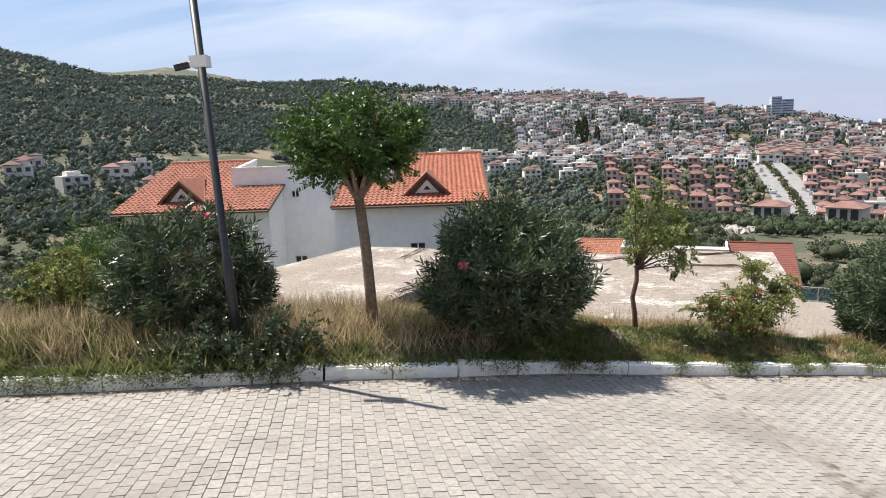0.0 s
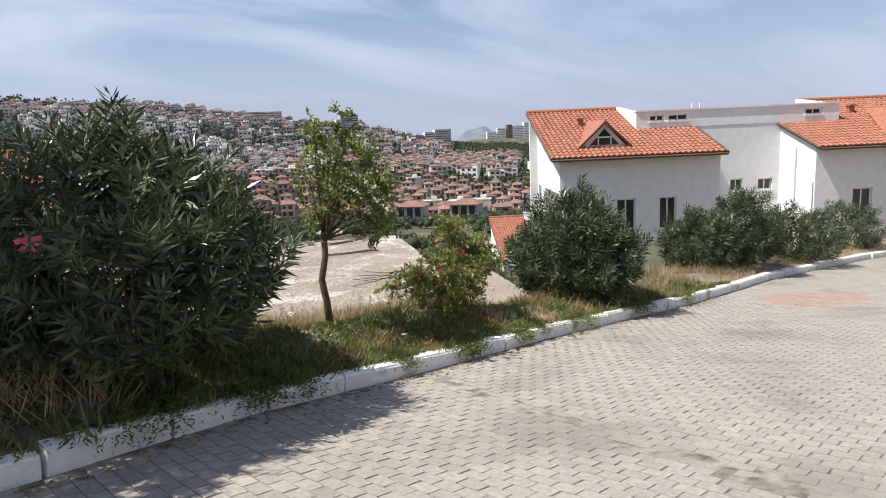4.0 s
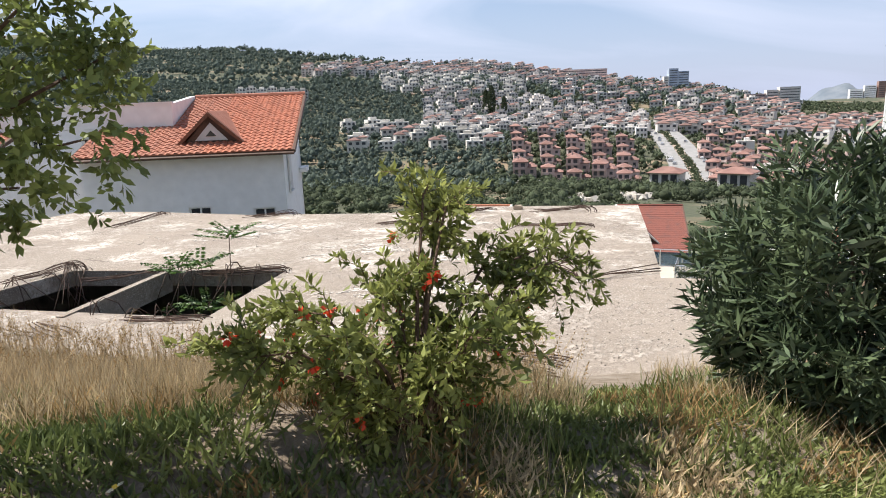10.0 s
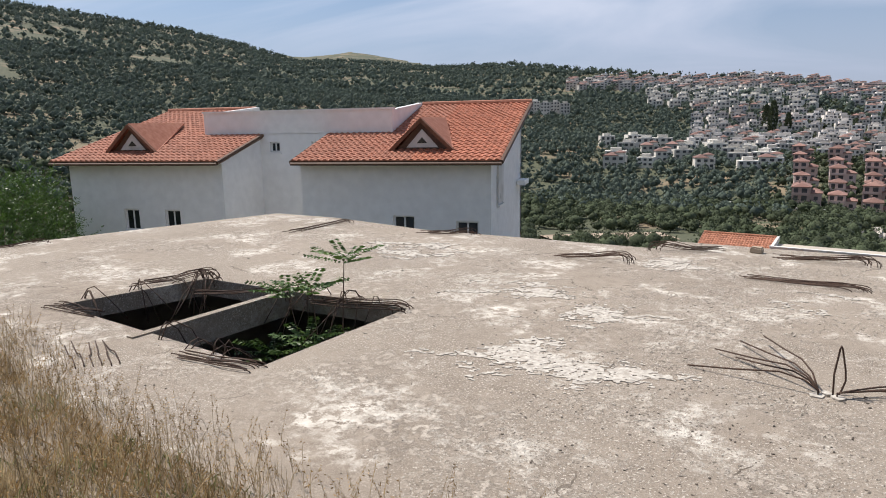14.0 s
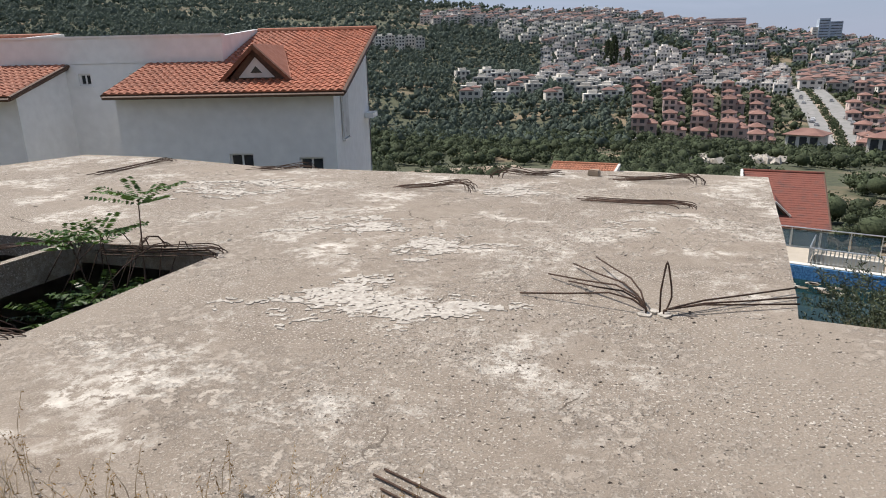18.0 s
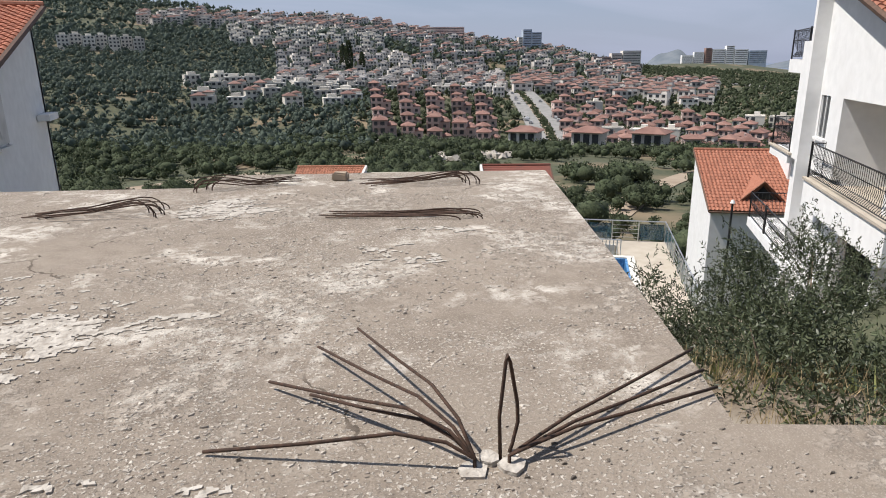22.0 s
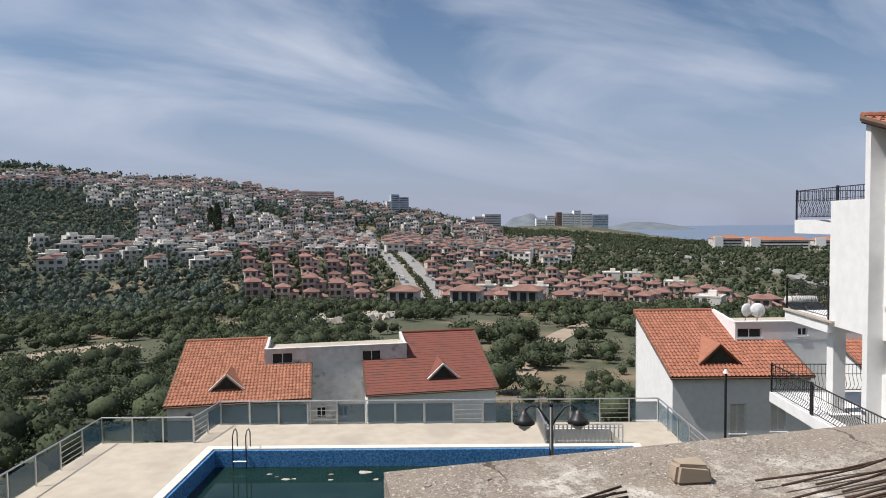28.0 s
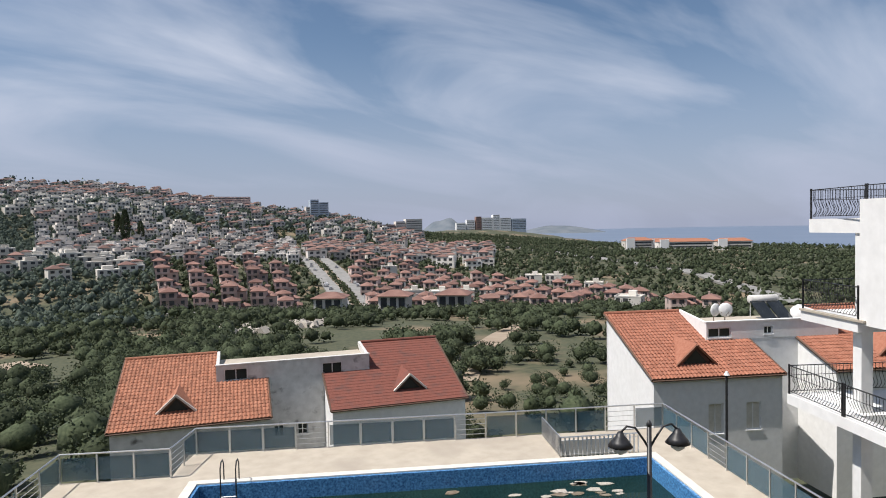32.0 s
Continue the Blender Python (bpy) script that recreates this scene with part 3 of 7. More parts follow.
def roof_slope(parent, name, x0, x1, y0, y1, rise_per, mat, label="", plain=False, singles=0, inset=0.0):
    """One tiled plane from eave y0 (z = y0 * rise_per) up to y1, with deck, fascia and tiles."""
    ang = math.atan(rise_per)
    length = (y1 - y0) / math.cos(ang)
    w = x1 - x0
    m = Matrix.Translation((x0, y0, y0 * rise_per)) @ Matrix.Rotation(ang, 4, "X")
    deck = part(name, Shape().box(0, 0, -0.14, w, length, -0.012).mesh(name, M_FASCIA), None, parent, label, m)
    if plain:
        cols, rows = 1, max(1, int(length / 0.33))
        vs, fs = [], []
        n = max(1, int(w / 0.5))
        for r in range(rows):
            for c in range(n):
                o = len(vs)
                xa, xb = w * c / n, w * (c + 1) / n
                ya, yb = length * r / rows - 0.02, length * (r + 1) / rows
                vs += [(xa, ya, 0.018), (xb - 0.006, ya, 0.018), (xb - 0.006, yb, 0.0), (xa, yb, 0.0), (xa, ya, -0.01), (xb - 0.006, ya, -0.01)]
                fs += [(o, o + 1, o + 2, o + 3), (o + 4, o + 5, o + 1, o)]
        tagged(part("shingles", mesh_of("shingles", vs, fs, mat), None, deck), kind="stuff")
        return deck
    cols, rows = max(1, round(w / 0.24)), max(1, round(length / 0.36))
    rw, rl = w / cols, length / rows
    first = max(0, cols - max(1, singles // rows)) if singles else cols
    tagged(part("roof_tiles", tile_mesh("roof_tiles", mat, cols, rows, 0, rw, rl, (lambda c, r: c >= first) if singles else None), None, deck), kind="stuff")
    if singles:
        one = tile_mesh("tile", M_TILE_ONE, 1, 1, 0, rw, rl)
        for r in range(rows):
            for c in range(first, cols):
                part("tile", one, None, deck, m=Matrix.Translation((c * rw, r * rl, 0)))
    return deck


def dormer(parent, x, y, rise_per, w, mat, glazed, trim):
    """A small gabled dormer on the slope, its front at y."""
    z = y * rise_per
    h = w * 0.54
    depth = h / rise_per * 0.9
    d = part("dormer", Shape().add([(x - w / 2, y, z + 0.02), (x + w / 2, y, z + 0.02), (x, y, z + h), (x, y + depth, z + h)], [(0, 1, 2), (0, 2, 3), (1, 3, 2)]).mesh("dormer", M_FRAME if glazed else M_FASCIA), None, parent, "small gabled dormer")
    up = Vector((0, 0, 0.06))
    for s in (-1, 1):
        a, b, c2, e = Vector((x + s * w * 0.60, y - 0.16, z - 0.06)), Vector((x, y - 0.16, z + h + 0.05)), Vector((x, y + depth, z + h + 0.07)), Vector((x + s * w * 0.56, y + 0.2, z + 0.05))
        q = [a, b, c2, e] if s > 0 else [e, c2, b, a]
        part("dormer_roof", Shape().add([*q, *[p + up for p in q]], [(3, 2, 1, 0), (4, 5, 6, 7), (0, 1, 5, 4), (1, 2, 6, 5), (2, 3, 7, 6), (3, 0, 4, 7)]).mesh("dormer_roof", mat), None, d)
        part("barge_board", Shape().tube([Vector((x + s * w * 0.60, y - 0.18, z - 0.02)), Vector((x, y - 0.18, z + h + 0.02))], 0.085 if not glazed else 0.06, 4).mesh("barge_board", trim), None, d)
    def tri(name, k, lift, off, mat2, label=""):
        zz = z + lift
        pts = [(x - w / 2 * k, zz), (x + w / 2 * k, zz), (x, zz + h * k)]
        part(name, Shape().add([(p, y - off, q) for p, q in pts] + [(p, y - off - 0.02, q) for p, q in pts], [(3, 4, 5), (0, 2, 1), (0, 1, 4, 3), (1, 2, 5, 4), (2, 0, 3, 5)]).mesh(name, mat2), None, d, label)
    if glazed:
        tri("dormer_pane", 0.66, 0.10, 0.01, M_PANE)
        part("glazing_bar", Shape().box(x - w * 0.20, y - 0.06, z + 0.10 + h * 0.28, x + w * 0.20, y - 0.032, z + 0.10 + h * 0.34).mesh("glazing_bar", M_FRAME), None, d)
        for s in (-0.14, 0.14):
            part("glazing_bar", Shape().box(x + s * w - 0.025, y - 0.06, z + 0.10, x + s * w + 0.025, y - 0.032, z + 0.10 + h * 0.36).mesh("glazing_bar", M_FRAME), None, d)
    elif glazed is None:
        tri("dormer_opening", 0.72, 0.05, 0.02, M_PANE, "dark open triangle")
    else:
        tri("dormer_panel", 0.62, 0.09, 0.02, M_OLDWHITE, "pale boarded panel")
        tri("dormer_vent", 0.2, 0.24, 0.045, M_PANE)
    return d


def twin_house(name, label, x, y, z, deg, s, depth, rise, base, mats, glazed, walls=None, singles=0, eave_h=None, openings=None, mirror_plain=(), dorm=None, gap=1.5, core_half=4.2, lead=0.0, ov=0.45, trim=None):
    """A pair of houses: two tiled wings with a flat-roofed core between; the origin is the eave's left corner."""
    L, G, B = 7.58 * s, gap * s, core_half * s            # wing, half gap, half core box
    W, mid = 2 * L + 2 * G, L + G
    per = rise * s / (depth * s)
    D, R = depth * s, rise * s
    h = thing(name, pose(x, y, z, 0, 0, deg), label, "house")
    wm = walls or (M_WHITE, M_WHITE, M_WHITE)
    bz = base - z
    back = mid_y = 3.3 * s
    holes = openings or {}
    # wings: walls
    for side, (xa, xb) in enumerate(((0, L), (L + 2 * G, W))):
        mat = wm[0] if side == 0 else wm[2]
        xa2, xb2 = xa + (ov + lead if side == 0 else 0.12), xb - (ov if side == 1 else 0.12)
        fz = ov * per - 0.16
        o = holes.get("front%d" % side, [])
        body = part("wall", wall_cells(xb2 - xa2, fz - bz, [(q[0] - xa2, q[1] - bz, q[2] - xa2, q[3] - bz) for q in o], 0.22).mesh("wall", mat), None, h, "", Matrix.Translation((xa2, ov, bz)))
        for q in o:
            window_set(body, Matrix.Translation((q[0] - xa2, 0, q[1] - bz)), q[2] - q[0], q[3] - q[1], q[4])
        # outer gable wall, its top along the slope, and the inner return
        gx = xa2 if side == 0 else xb2 - 0.22
        zt = lambda yy: yy * per - 0.16
        sh = Shape()
        pts = [(ov + 0.22, bz), (D, bz), (D, zt(D)), (ov + 0.22, zt(ov + 0.22))]
        sh.add([(gx, p, q) for p, q in pts] + [(gx + 0.22, p, q) for p, q in pts], [(0, 1, 2, 3), (7, 6, 5, 4), (0, 4, 5, 1), (1, 5, 6, 2), (2, 6, 7, 3), (3, 7, 4, 0)])
        if not holes.get("gable%d" % side):
            part("gable_wall", sh.mesh("gable_wall", mat), None, h)
        ix = xb2 - 0.22 if side == 0 else xa2
        sh = Shape()
        pts = [(ov + 0.22, bz), (mid_y, bz), (mid_y, zt(mid_y)), (ov + 0.22, zt(ov + 0.22))]
        sh.add([(ix, p, q) for p, q in pts] + [(ix + 0.22, p, q) for p, q in pts], [(0, 1, 2, 3), (7, 6, 5, 4), (0, 4, 5, 1), (1, 5, 6, 2), (2, 6, 7, 3), (3, 7, 4, 0)])
        part("return_wall", sh.mesh("return_wall", mat), None, h)
        rm = mats[side]
        pl = side in mirror_plain
        if side == 0:
            roof_slope(h, "roof", lead, mid - B, 0, D, per, rm, "tiled roof slope", pl)
            roof_slope(h, "lower_roof", mid - B, L, 0, mid_y, per, rm, "", pl)
        else:
            roof_slope(h, "lower_roof", L + 2 * G, mid + B, 0, mid_y, per, rm, "", pl)
            roof_slope(h, "roof", mid + B, W, 0, D, per, rm, "tiled roof slope", pl, singles)
        gut = Shape().tube([(xa + (lead if side == 0 else 0), -0.05, -0.10), (xb, -0.05, -0.10)], 0.06, 6)
        part("gutter", gut.mesh("gutter", M_FASCIA), None, h, "dark eaves gutter")
    # core: recessed wall below, box above
    o = holes.get("core", [])
    zb = mid_y * per
    c0, c1 = L - 0.12, L + 2 * G + 0.12
    core = part("core_wall", wall_cells(c1 - c0, zb + 0.02 - bz, [(q[0] - c0, q[1] - bz, q[2] - c0, q[3] - bz) for q in o], 0.22).mesh("core_wall", wm[1]), None, h, "", Matrix.Translation((c0, mid_y, bz)))
    for q in o:
        window_set(core, Matrix.Translation((q[0] - c0, 0, q[1] - bz)), q[2] - q[0], q[3] - q[1], q[4])
    o = holes.get("box", [])
    bx0, top = mid - B, R - 0.25
    box = part("core_box", wall_cells(2 * B, top - zb - 0.03, [(q[0] - bx0, q[1] - zb - 0.03, q[2] - bx0, q[3] - zb - 0.03) for q in o], 0.22).mesh("core_box", wm[1]), None, h, "", Matrix.Translation((bx0, mid_y - 0.02, zb + 0.03)))
    for q in o:
        window_set(box, Matrix.Translation((q[0] - bx0, 0, q[1] - zb - 0.03)), q[2] - q[0], q[3] - q[1], q[4])
    for xx in (bx0, mid + B - 0.2):
        sh = Shape()
        pts = [(mid_y + 0.2, mid_y * per - 0.1), (D, R - 0.2), (D, R + 0.12), (mid_y + 0.2, top)]
        sh.add([(xx, p, q) for p, q in pts] + [(xx + 0.2, p, q) for p, q in pts], [(0, 1, 2, 3), (7, 6, 5, 4), (0, 4, 5, 1), (1, 5, 6, 2), (2, 6, 7, 3), (3, 7, 4, 0)])
        part("parapet", sh.mesh("parapet", wm[1]), None, h, "sloping white parapet beside the tiles")
    part("coping", Shape().box(bx0 - 0.04, mid_y - 0.07, top, mid + B + 0.04, mid_y + 0.25, top + 0.07).mesh("coping", wm[1]), None, h)
    part("flat_roof", Shape().box(bx0 + 0.2, mid_y + 0.2, top - 0.35, mid + B - 0.2, D, top - 0.25).mesh("flat_roof", M_DECK), None, h)
    for side, (xa, xb) in enumerate(((lead, mid - B), (mid + B, W))):
        part("ridge", Shape().tube([(xa, D, R + 0.05), (xb, D, R + 0.05)], 0.11, 8).mesh("ridge", mats[side]), None, h, "row of ridge tiles")
    for xx in (lead + 0.02, W - 0.02):
        part("barge", Shape().tube([(xx, -0.03, -0.05), (xx, D, R - 0.03)], 0.085, 6).mesh("barge", M_FASCIA), None, h, "dark verge board")
    for xx in (L, L + 2 * G):
        part("barge", Shape().tube([(xx, -0.03, -0.05), (xx, mid_y, mid_y * per - 0.03)], 0.075, 6).mesh("barge", M_FASCIA), None, h, "dark verge board")
    part("back_wall", Shape().box(ov, D - 0.25, bz, mid - B, D - 0.02, R - 0.2).box(mid - B, D - 0.25, bz, mid + B, D - 0.02, top - 0.3).box(mid + B, D - 0.25, bz, W - ov, D - 0.02, R - 0.2).mesh("back_wall", wm[1]), None, h)
    for xd, side in ((L * (0.37 if glazed else 0.40), 0), (W - L * 0.40, 1)):
        dormer(h, xd, 1.15 * s, per, (1.9 if not dorm else dorm) * s, mats[side], glazed, trim or M_TIMBER)
    return h


HOUSE_W = 2 * 7.58 + 3.0
left_house = twin_house("twin_house", "white twin house with orange clay tile roof and shaded front", -15.19, 30.12, -0.272, 0.0, 1.007, 7.45, 2.07, -9.0, (M_TILE, M_TILE), False, singles=300,
    openings={"front0": [(2.9, -2.75, 3.6, -1.9, "plain"), (4.8, -2.75, 5.5, -1.9, "plain")],
              "front1": [(14.3, -2.75, 15.1, -1.95, "plain"), (16.6, -3.3, 17.4, -2.1, "plain")],
              "core": [(7.95, 0.2, 8.4, 0.62, "plain"), (9.85, 0.2, 10.3, 0.62, "plain"), (7.9, -3.6, 8.6, -2.9, "plain"), (9.6, -3.6, 10.3, -2.9, "plain")]})
right_house = twin_house("twin_house", "bright white twin house with orange tile roof beside the street", 20.73, 23.05, 0.53, -34.17, 1.057, 6.62, 2.03, -9.6, (M_TILE, M_TILE), True,
    openings={"front0": [(3.31, -3.3, 4.16, -1.92, "plain"), (5.22, -3.34, 5.98, -1.91, "plain")],
              "core": [(9.76, -2.12, 10.38, -1.52, "plain"), (11.13, -2.12, 11.83, -1.55, "plain")],
              "box": [(5.75, 1.42, 6.45, 1.72, "plain"), (6.65, 1.42, 7.6, 1.72, "plain"), (13.3, 1.42, 14.1, 1.72, "plain")],
              "front1": [(13.88, -3.3, 14.76, -1.91, "plain")], "gable0": [1]}, gap=1.90, core_half=4.65, lead=0.35)
small_house = twin_house("twin_house", "white house with orange tiles below the pool terrace", 35.38, 43.46, -8.82, -31.0, 1.059, 6.63, 2.55, -16.5, (M_TILE, M_TILE), None,
    openings={"front0": [(3.4, -3.3, 4.3, -1.6, "shutter"), (5.7, -3.2, 6.6, -1.6, "shutter")], "box": [(5.3, 1.5, 6.8, 2.1, "plain"), (9.0, 1.6, 9.6, 2.1, "plain")]}, ov=0.16)
red_house = twin_house("twin_house", "old twin house, one wing orange tiles, the other brown shingle", 11.85, 64.03, -11.77, -20.7, 1.23, 6.09, 2.33, -21.0, (M_TILE_OLD, M_SHINGLE), None,
    walls=(M_OLDWHITE, M_OLDWHITE, M_WHITE), mirror_plain=(1,), ov=0.16, trim=M_COPING, dorm=1.55,
    openings={"box": [(6.5, 1.55, 8.0, 2.35, "plain"), (13.0, 1.45, 14.4, 2.25, "plain")], "core": [(9.6, -2.6, 10.3, -1.8, "plain"), (11.2, -2.6, 11.9, -1.8, "plain")]})

# gable window, shaded corner and low openings of the house across the slab
gw = part("window", Shape().box(0, 0, 0, 0.05, 0.95, 1.5).mesh("window", M_OLDWHITE), None, left_house, "closed grey shutter in the gable", Matrix.Translation((17.86, 1.55, -1.6)))
part("window_frame", Shape().box(0.0, -0.06, -0.06, 0.03, -0.002, 1.56).box(0.0, 0.952, -0.06, 0.03, 1.01, 1.56).box(0.0, 0.0, 1.502, 0.03, 0.95, 1.56).box(0.0, -0.06, -0.12, 0.10, 1.01, -0.062).mesh("window_frame", M_FRAME), None, gw)
part("balcony_slab", Shape().box(17.86, 6.0, -1.35, 18.2, 7.3, -1.15).mesh("balcony_slab", M_WHITE), None, left_house, "small white gable balcony")

# ---- railings ----
def iron_rail(name, pts, floor_h, label, height=1.0, parent=None):
    """A wrought-iron railing with bellied bars along points in x, y at one level."""
    r = thing(name, None, label, "railing") if parent is None else part(name, Shape().box(0, 0, 0, 0.01, 0.01, 0.01).mesh(name, M_IRON), None, parent)
    bar = Shape().tube([(0, 0, 0.08), (0, 0.015, 0.14), (0, 0.10, 0.24), (0, 0.12, 0.34), (0, 0.05, 0.48), (0, 0.0, 0.62), (0, 0, 0.98)], 0.009, 4).mesh("bar", M_IRON)
    for (x0, y0), (x1, y1) in zip(pts, pts[1:]):
        ln = math.hypot(x1 - x0, y1 - y0)
        a = math.atan2(y1 - y0, x1 - x0)
        base = Matrix.Translation((x0, y0, floor_h)) @ Matrix.Rotation(a, 4, "Z")
        for zz, q in ((1.0, 0.022), (0.10, 0.014), (0.66, 0.012)):
            part("rail", Shape().box(0, -q, zz * height - q * 0.6, ln, q, zz * height + q * 0.6).mesh("rail", M_IRON), None, r, m=base)
        n = max(2, int(ln / 0.13))
        for i in range(1, n):
            part("bar", bar, None, r, m=base @ Matrix.Translation((ln * i / n, 0, 0)) @ Matrix.Rotation(math.pi, 4, "Z"))
        for d in (0.0, ln):
            part("post", Shape().box(-0.025, -0.025, 0, 0.025, 0.025, 1.05).mesh("post", M_IRON), None, r, m=base @ Matrix.Translation((d, 0, 0)))
    return r


# ---- the right-hand house: its side with the balconies ----
RH = pose(20.73, 23.05, 0, 0, 0, -34.17)
STEP = 0.70                   # from the eave back to the side's own origin
def rh_part(name, sh, mat, label="", parent=None):
    return part(name, sh.mesh(name, mat), None, parent or right_house, label, Matrix.Translation((0, STEP, -0.53)))

PER = 2.03 / 6.62
GX = 0.85                     # plane of the gable wall
D_MAIN, D_REAR, D_BALC = 6.1, 8.7, 11.5
def rh_gable(y0, y1, z0, z1, name="gable_wall", t=0.24):
    return rh_part(name, Shape().box(GX, y0, z0, GX + t, y1, z1), M_WHITE)

# gable wall in pieces round the recessed loggia, window and lower opening
zt = lambda yy: 0.53 + (yy + STEP) * PER - 0.17
Y0 = -0.02
pts = [(Y0, -1.1), (D_MAIN, -1.1), (D_MAIN, zt(6.0)), (6.0, zt(6.0)), (Y0, zt(Y0))]
sh = Shape()
sh.add([(GX, p, q) for p, q in pts] + [(GX + 0.24, p, q) for p, q in pts], [(0, 1, 2, 3, 4), (9, 8, 7, 6, 5)] + [(i, i + 5, (i + 1) % 5 + 5, (i + 1) % 5) for i in range(5)])
rh_part("gable_wall", sh, M_WHITE, "sunlit white gable wall")
rh_gable(D_MAIN + 0.004, D_REAR, -1.1, 0.5, "terrace_parapet")
rh_gable(3.9, 5.0, -3.35, -1.1)
rh_gable(5.9, D_REAR, -3.35, -1.1)
rh_gable(5.0, 5.9, -3.35, -2.35)
rh_part("loggia_parapet", Shape().box(GX - 0.42, -1.45, -4.29, GX - 0.02, 4.9, -3.5), M_WHITE)
rh_part("loggia_coping", Shape().box(GX - 0.47, -1.50, -3.498, GX + 0.02, 4.95, -3.43), M_DECK)
rh_gable(-0.2, 5.8, -4.29, -3.52, "floor_band")
rh_gable(4.6, 6.4, -9.6, -4.29)
rh_gable(2.6, 3.8, -9.6, -4.29)
rh_gable(3.8, 4.6, -9.6, -4.95)
rh_part("loggia_wall", Shape().box(GX + 1.9, Y0, -3.5, GX + 2.1, 3.9, -1.1), M_WHITE)
rh_part("loggia_side", Shape().box(GX + 0.24, 3.9, -3.5, GX + 2.1, 4.1, -1.1), M_WHITE)
rh_part("loggia_ceiling", Shape().box(GX + 0.02, Y0, -1.1, GX + 2.1, 3.9, -0.95), M_WHITE)
rh_part("loggia_floor", Shape().box(GX - 0.02, -1.45, -3.6, GX + 2.1, 4.05, -3.5), M_DECK)
rh_part("loggia_lamp", Shape().box(GX + 0.9, 2.2, -1.22, GX + 1.1, 2.4, -1.102), M_FASCIA)
rh_part("lower_room", Shape().box(GX + 1.0, -0.2, -9.6, GX + 1.2, 2.6, -4.29), M_WHITE)
wv = part("window", Shape().box(0, 0, 0, 0.05, 0.88, 1.23).mesh("window", M_PANE), None, right_house, "tall narrow dark window", Matrix.Translation((GX + 0.06, 5.01 + STEP, -2.34 - 0.53)))
part("window_frame", Shape().box(-0.03, 0.0, 0.0, 0.02, 0.05, 1.23).box(-0.03, 0.42, 0, 0.02, 0.47, 1.23).box(-0.03, 0.83, 0, 0.02, 0.88, 1.23).mesh("window_frame", M_FRAME), None, wv)
part("sill", Shape().box(-0.14, -0.06, -0.08, 0, 0.95, -0.003).mesh("sill", M_WHITE), None, wv)
wv = part("window", Shape().box(0, 0, 0, 0.05, 0.8, 0.6).mesh("window", M_PANE), None, right_house, "small square window", Matrix.Translation((GX + 0.06, 3.8 + STEP, -4.94 - 0.53)))
part("window_frame", Shape().box(-0.03, 0.0, 0.0, 0.02, 0.4, 0.5).mesh("window_frame", M_FRAME), None, wv)
part("sill", Shape().box(-0.14, -0.05, -0.08, 0, 0.85, -0.003).mesh("sill", M_WHITE), None, wv)
part("window", Shape().box(0, 0, 0, 0.05, 0.4, 0.5).mesh("window", M_PANE), None, right_house, "small barred window in the recess", Matrix.Translation((GX + 0.96, 0.9 + STEP, -5.1 - 0.53)))
# rear block with roof terrace, cantilevered balconies and columns
W2 = 9.6
RX = GX + 0.25
rh_part("rear_block", Shape().box(RX, D_MAIN + 0.3, -3.35, W2, D_REAR, -0.12), M_WHITE, "white block under the roof terrace")
rh_part("rear_lower", Shape().box(RX + 1.4, 6.4, -9.6, W2, D_REAR - 0.4, -3.352), M_WHITE)
rh_part("terrace_slab", Shape().box(RX, D_REAR, -0.55, W2, D_BALC, -0.08), M_WHITE)
rh_part("balcony_slab", Shape().box(RX - 0.3, D_REAR, -3.6, W2, D_BALC, -3.27), M_WHITE)
rh_part("balcony_edge", Shape().box(RX - 0.36, D_REAR - 0.3, -3.268, RX - 0.18, D_BALC + 0.02, -3.2), M_DECK)
rh_part("lower_balcony_slab", Shape().box(GX - 0.55, 2.7, -6.55, GX - 0.002, 8.7, -6.2), M_WHITE)
rh_part("lower_balcony_slab", Shape().box(GX - 0.55, 8.704, -6.55, W2, 11.5, -6.2), M_WHITE)
rh_part("downpipe", Shape().tube([(GX - 0.05, 6.6, -3.4), (GX - 0.05, 6.6, -9.0)], 0.05, 6), M_WHITE)
for xx in (RX + 0.02, 5.2, 9.2):
    rh_part("column", Shape().box(xx, D_REAR + 0.25, -6.198, xx + 0.38, D_REAR + 0.63, -3.602), M_WHITE)
    rh_part("column", Shape().box(xx, D_REAR + 0.25, -14.0, xx + 0.38, D_REAR + 0.63, -6.552), M_WHITE)
for xx in (RX + 0.05, 5.2, 9.2):
    rh_part("column", Shape().box(xx, D_REAR + 0.25, -3.268, xx + 0.34, D_REAR + 0.59, -0.552), M_WHITE)


def local(pts):
    return [tuple((RH @ Vector((x, y + STEP, 0)))[:2]) for x, y in pts]

iron_rail("balcony_railing", local([(GX + 0.12, D_REAR - 0.1), (RX + 0.04, D_BALC - 0.05), (4.0, D_BALC - 0.05)]), -0.08, "black wrought-iron railing round the roof terrace")
iron_rail("balcony_railing", local([(GX + 0.12, D_MAIN + 0.1), (GX + 0.12, D_REAR - 0.15)]), -0.08, "black iron railing behind the terrace parapet", 1.0)
iron_rail("balcony_railing", local([(RX - 0.25, D_REAR + 0.05), (RX - 0.25, D_BALC - 0.05), (4.0, D_BALC - 0.05)]), -3.2, "black wrought-iron railing of the middle balcony")
iron_rail("balcony_railing", local([(GX - 0.05, 2.75), (GX - 0.5, 2.75), (GX - 0.5, 8.65)]), -6.2, "black wrought-iron railing of the long lower balcony")
iron_rail("balcony_railing", local([(GX + 2.0, -1.4), (GX - 0.35, -1.4), (GX - 0.35, 4.8), (GX + 0.02, 4.8)]), -3.43, "black bellied iron railing along the loggia")
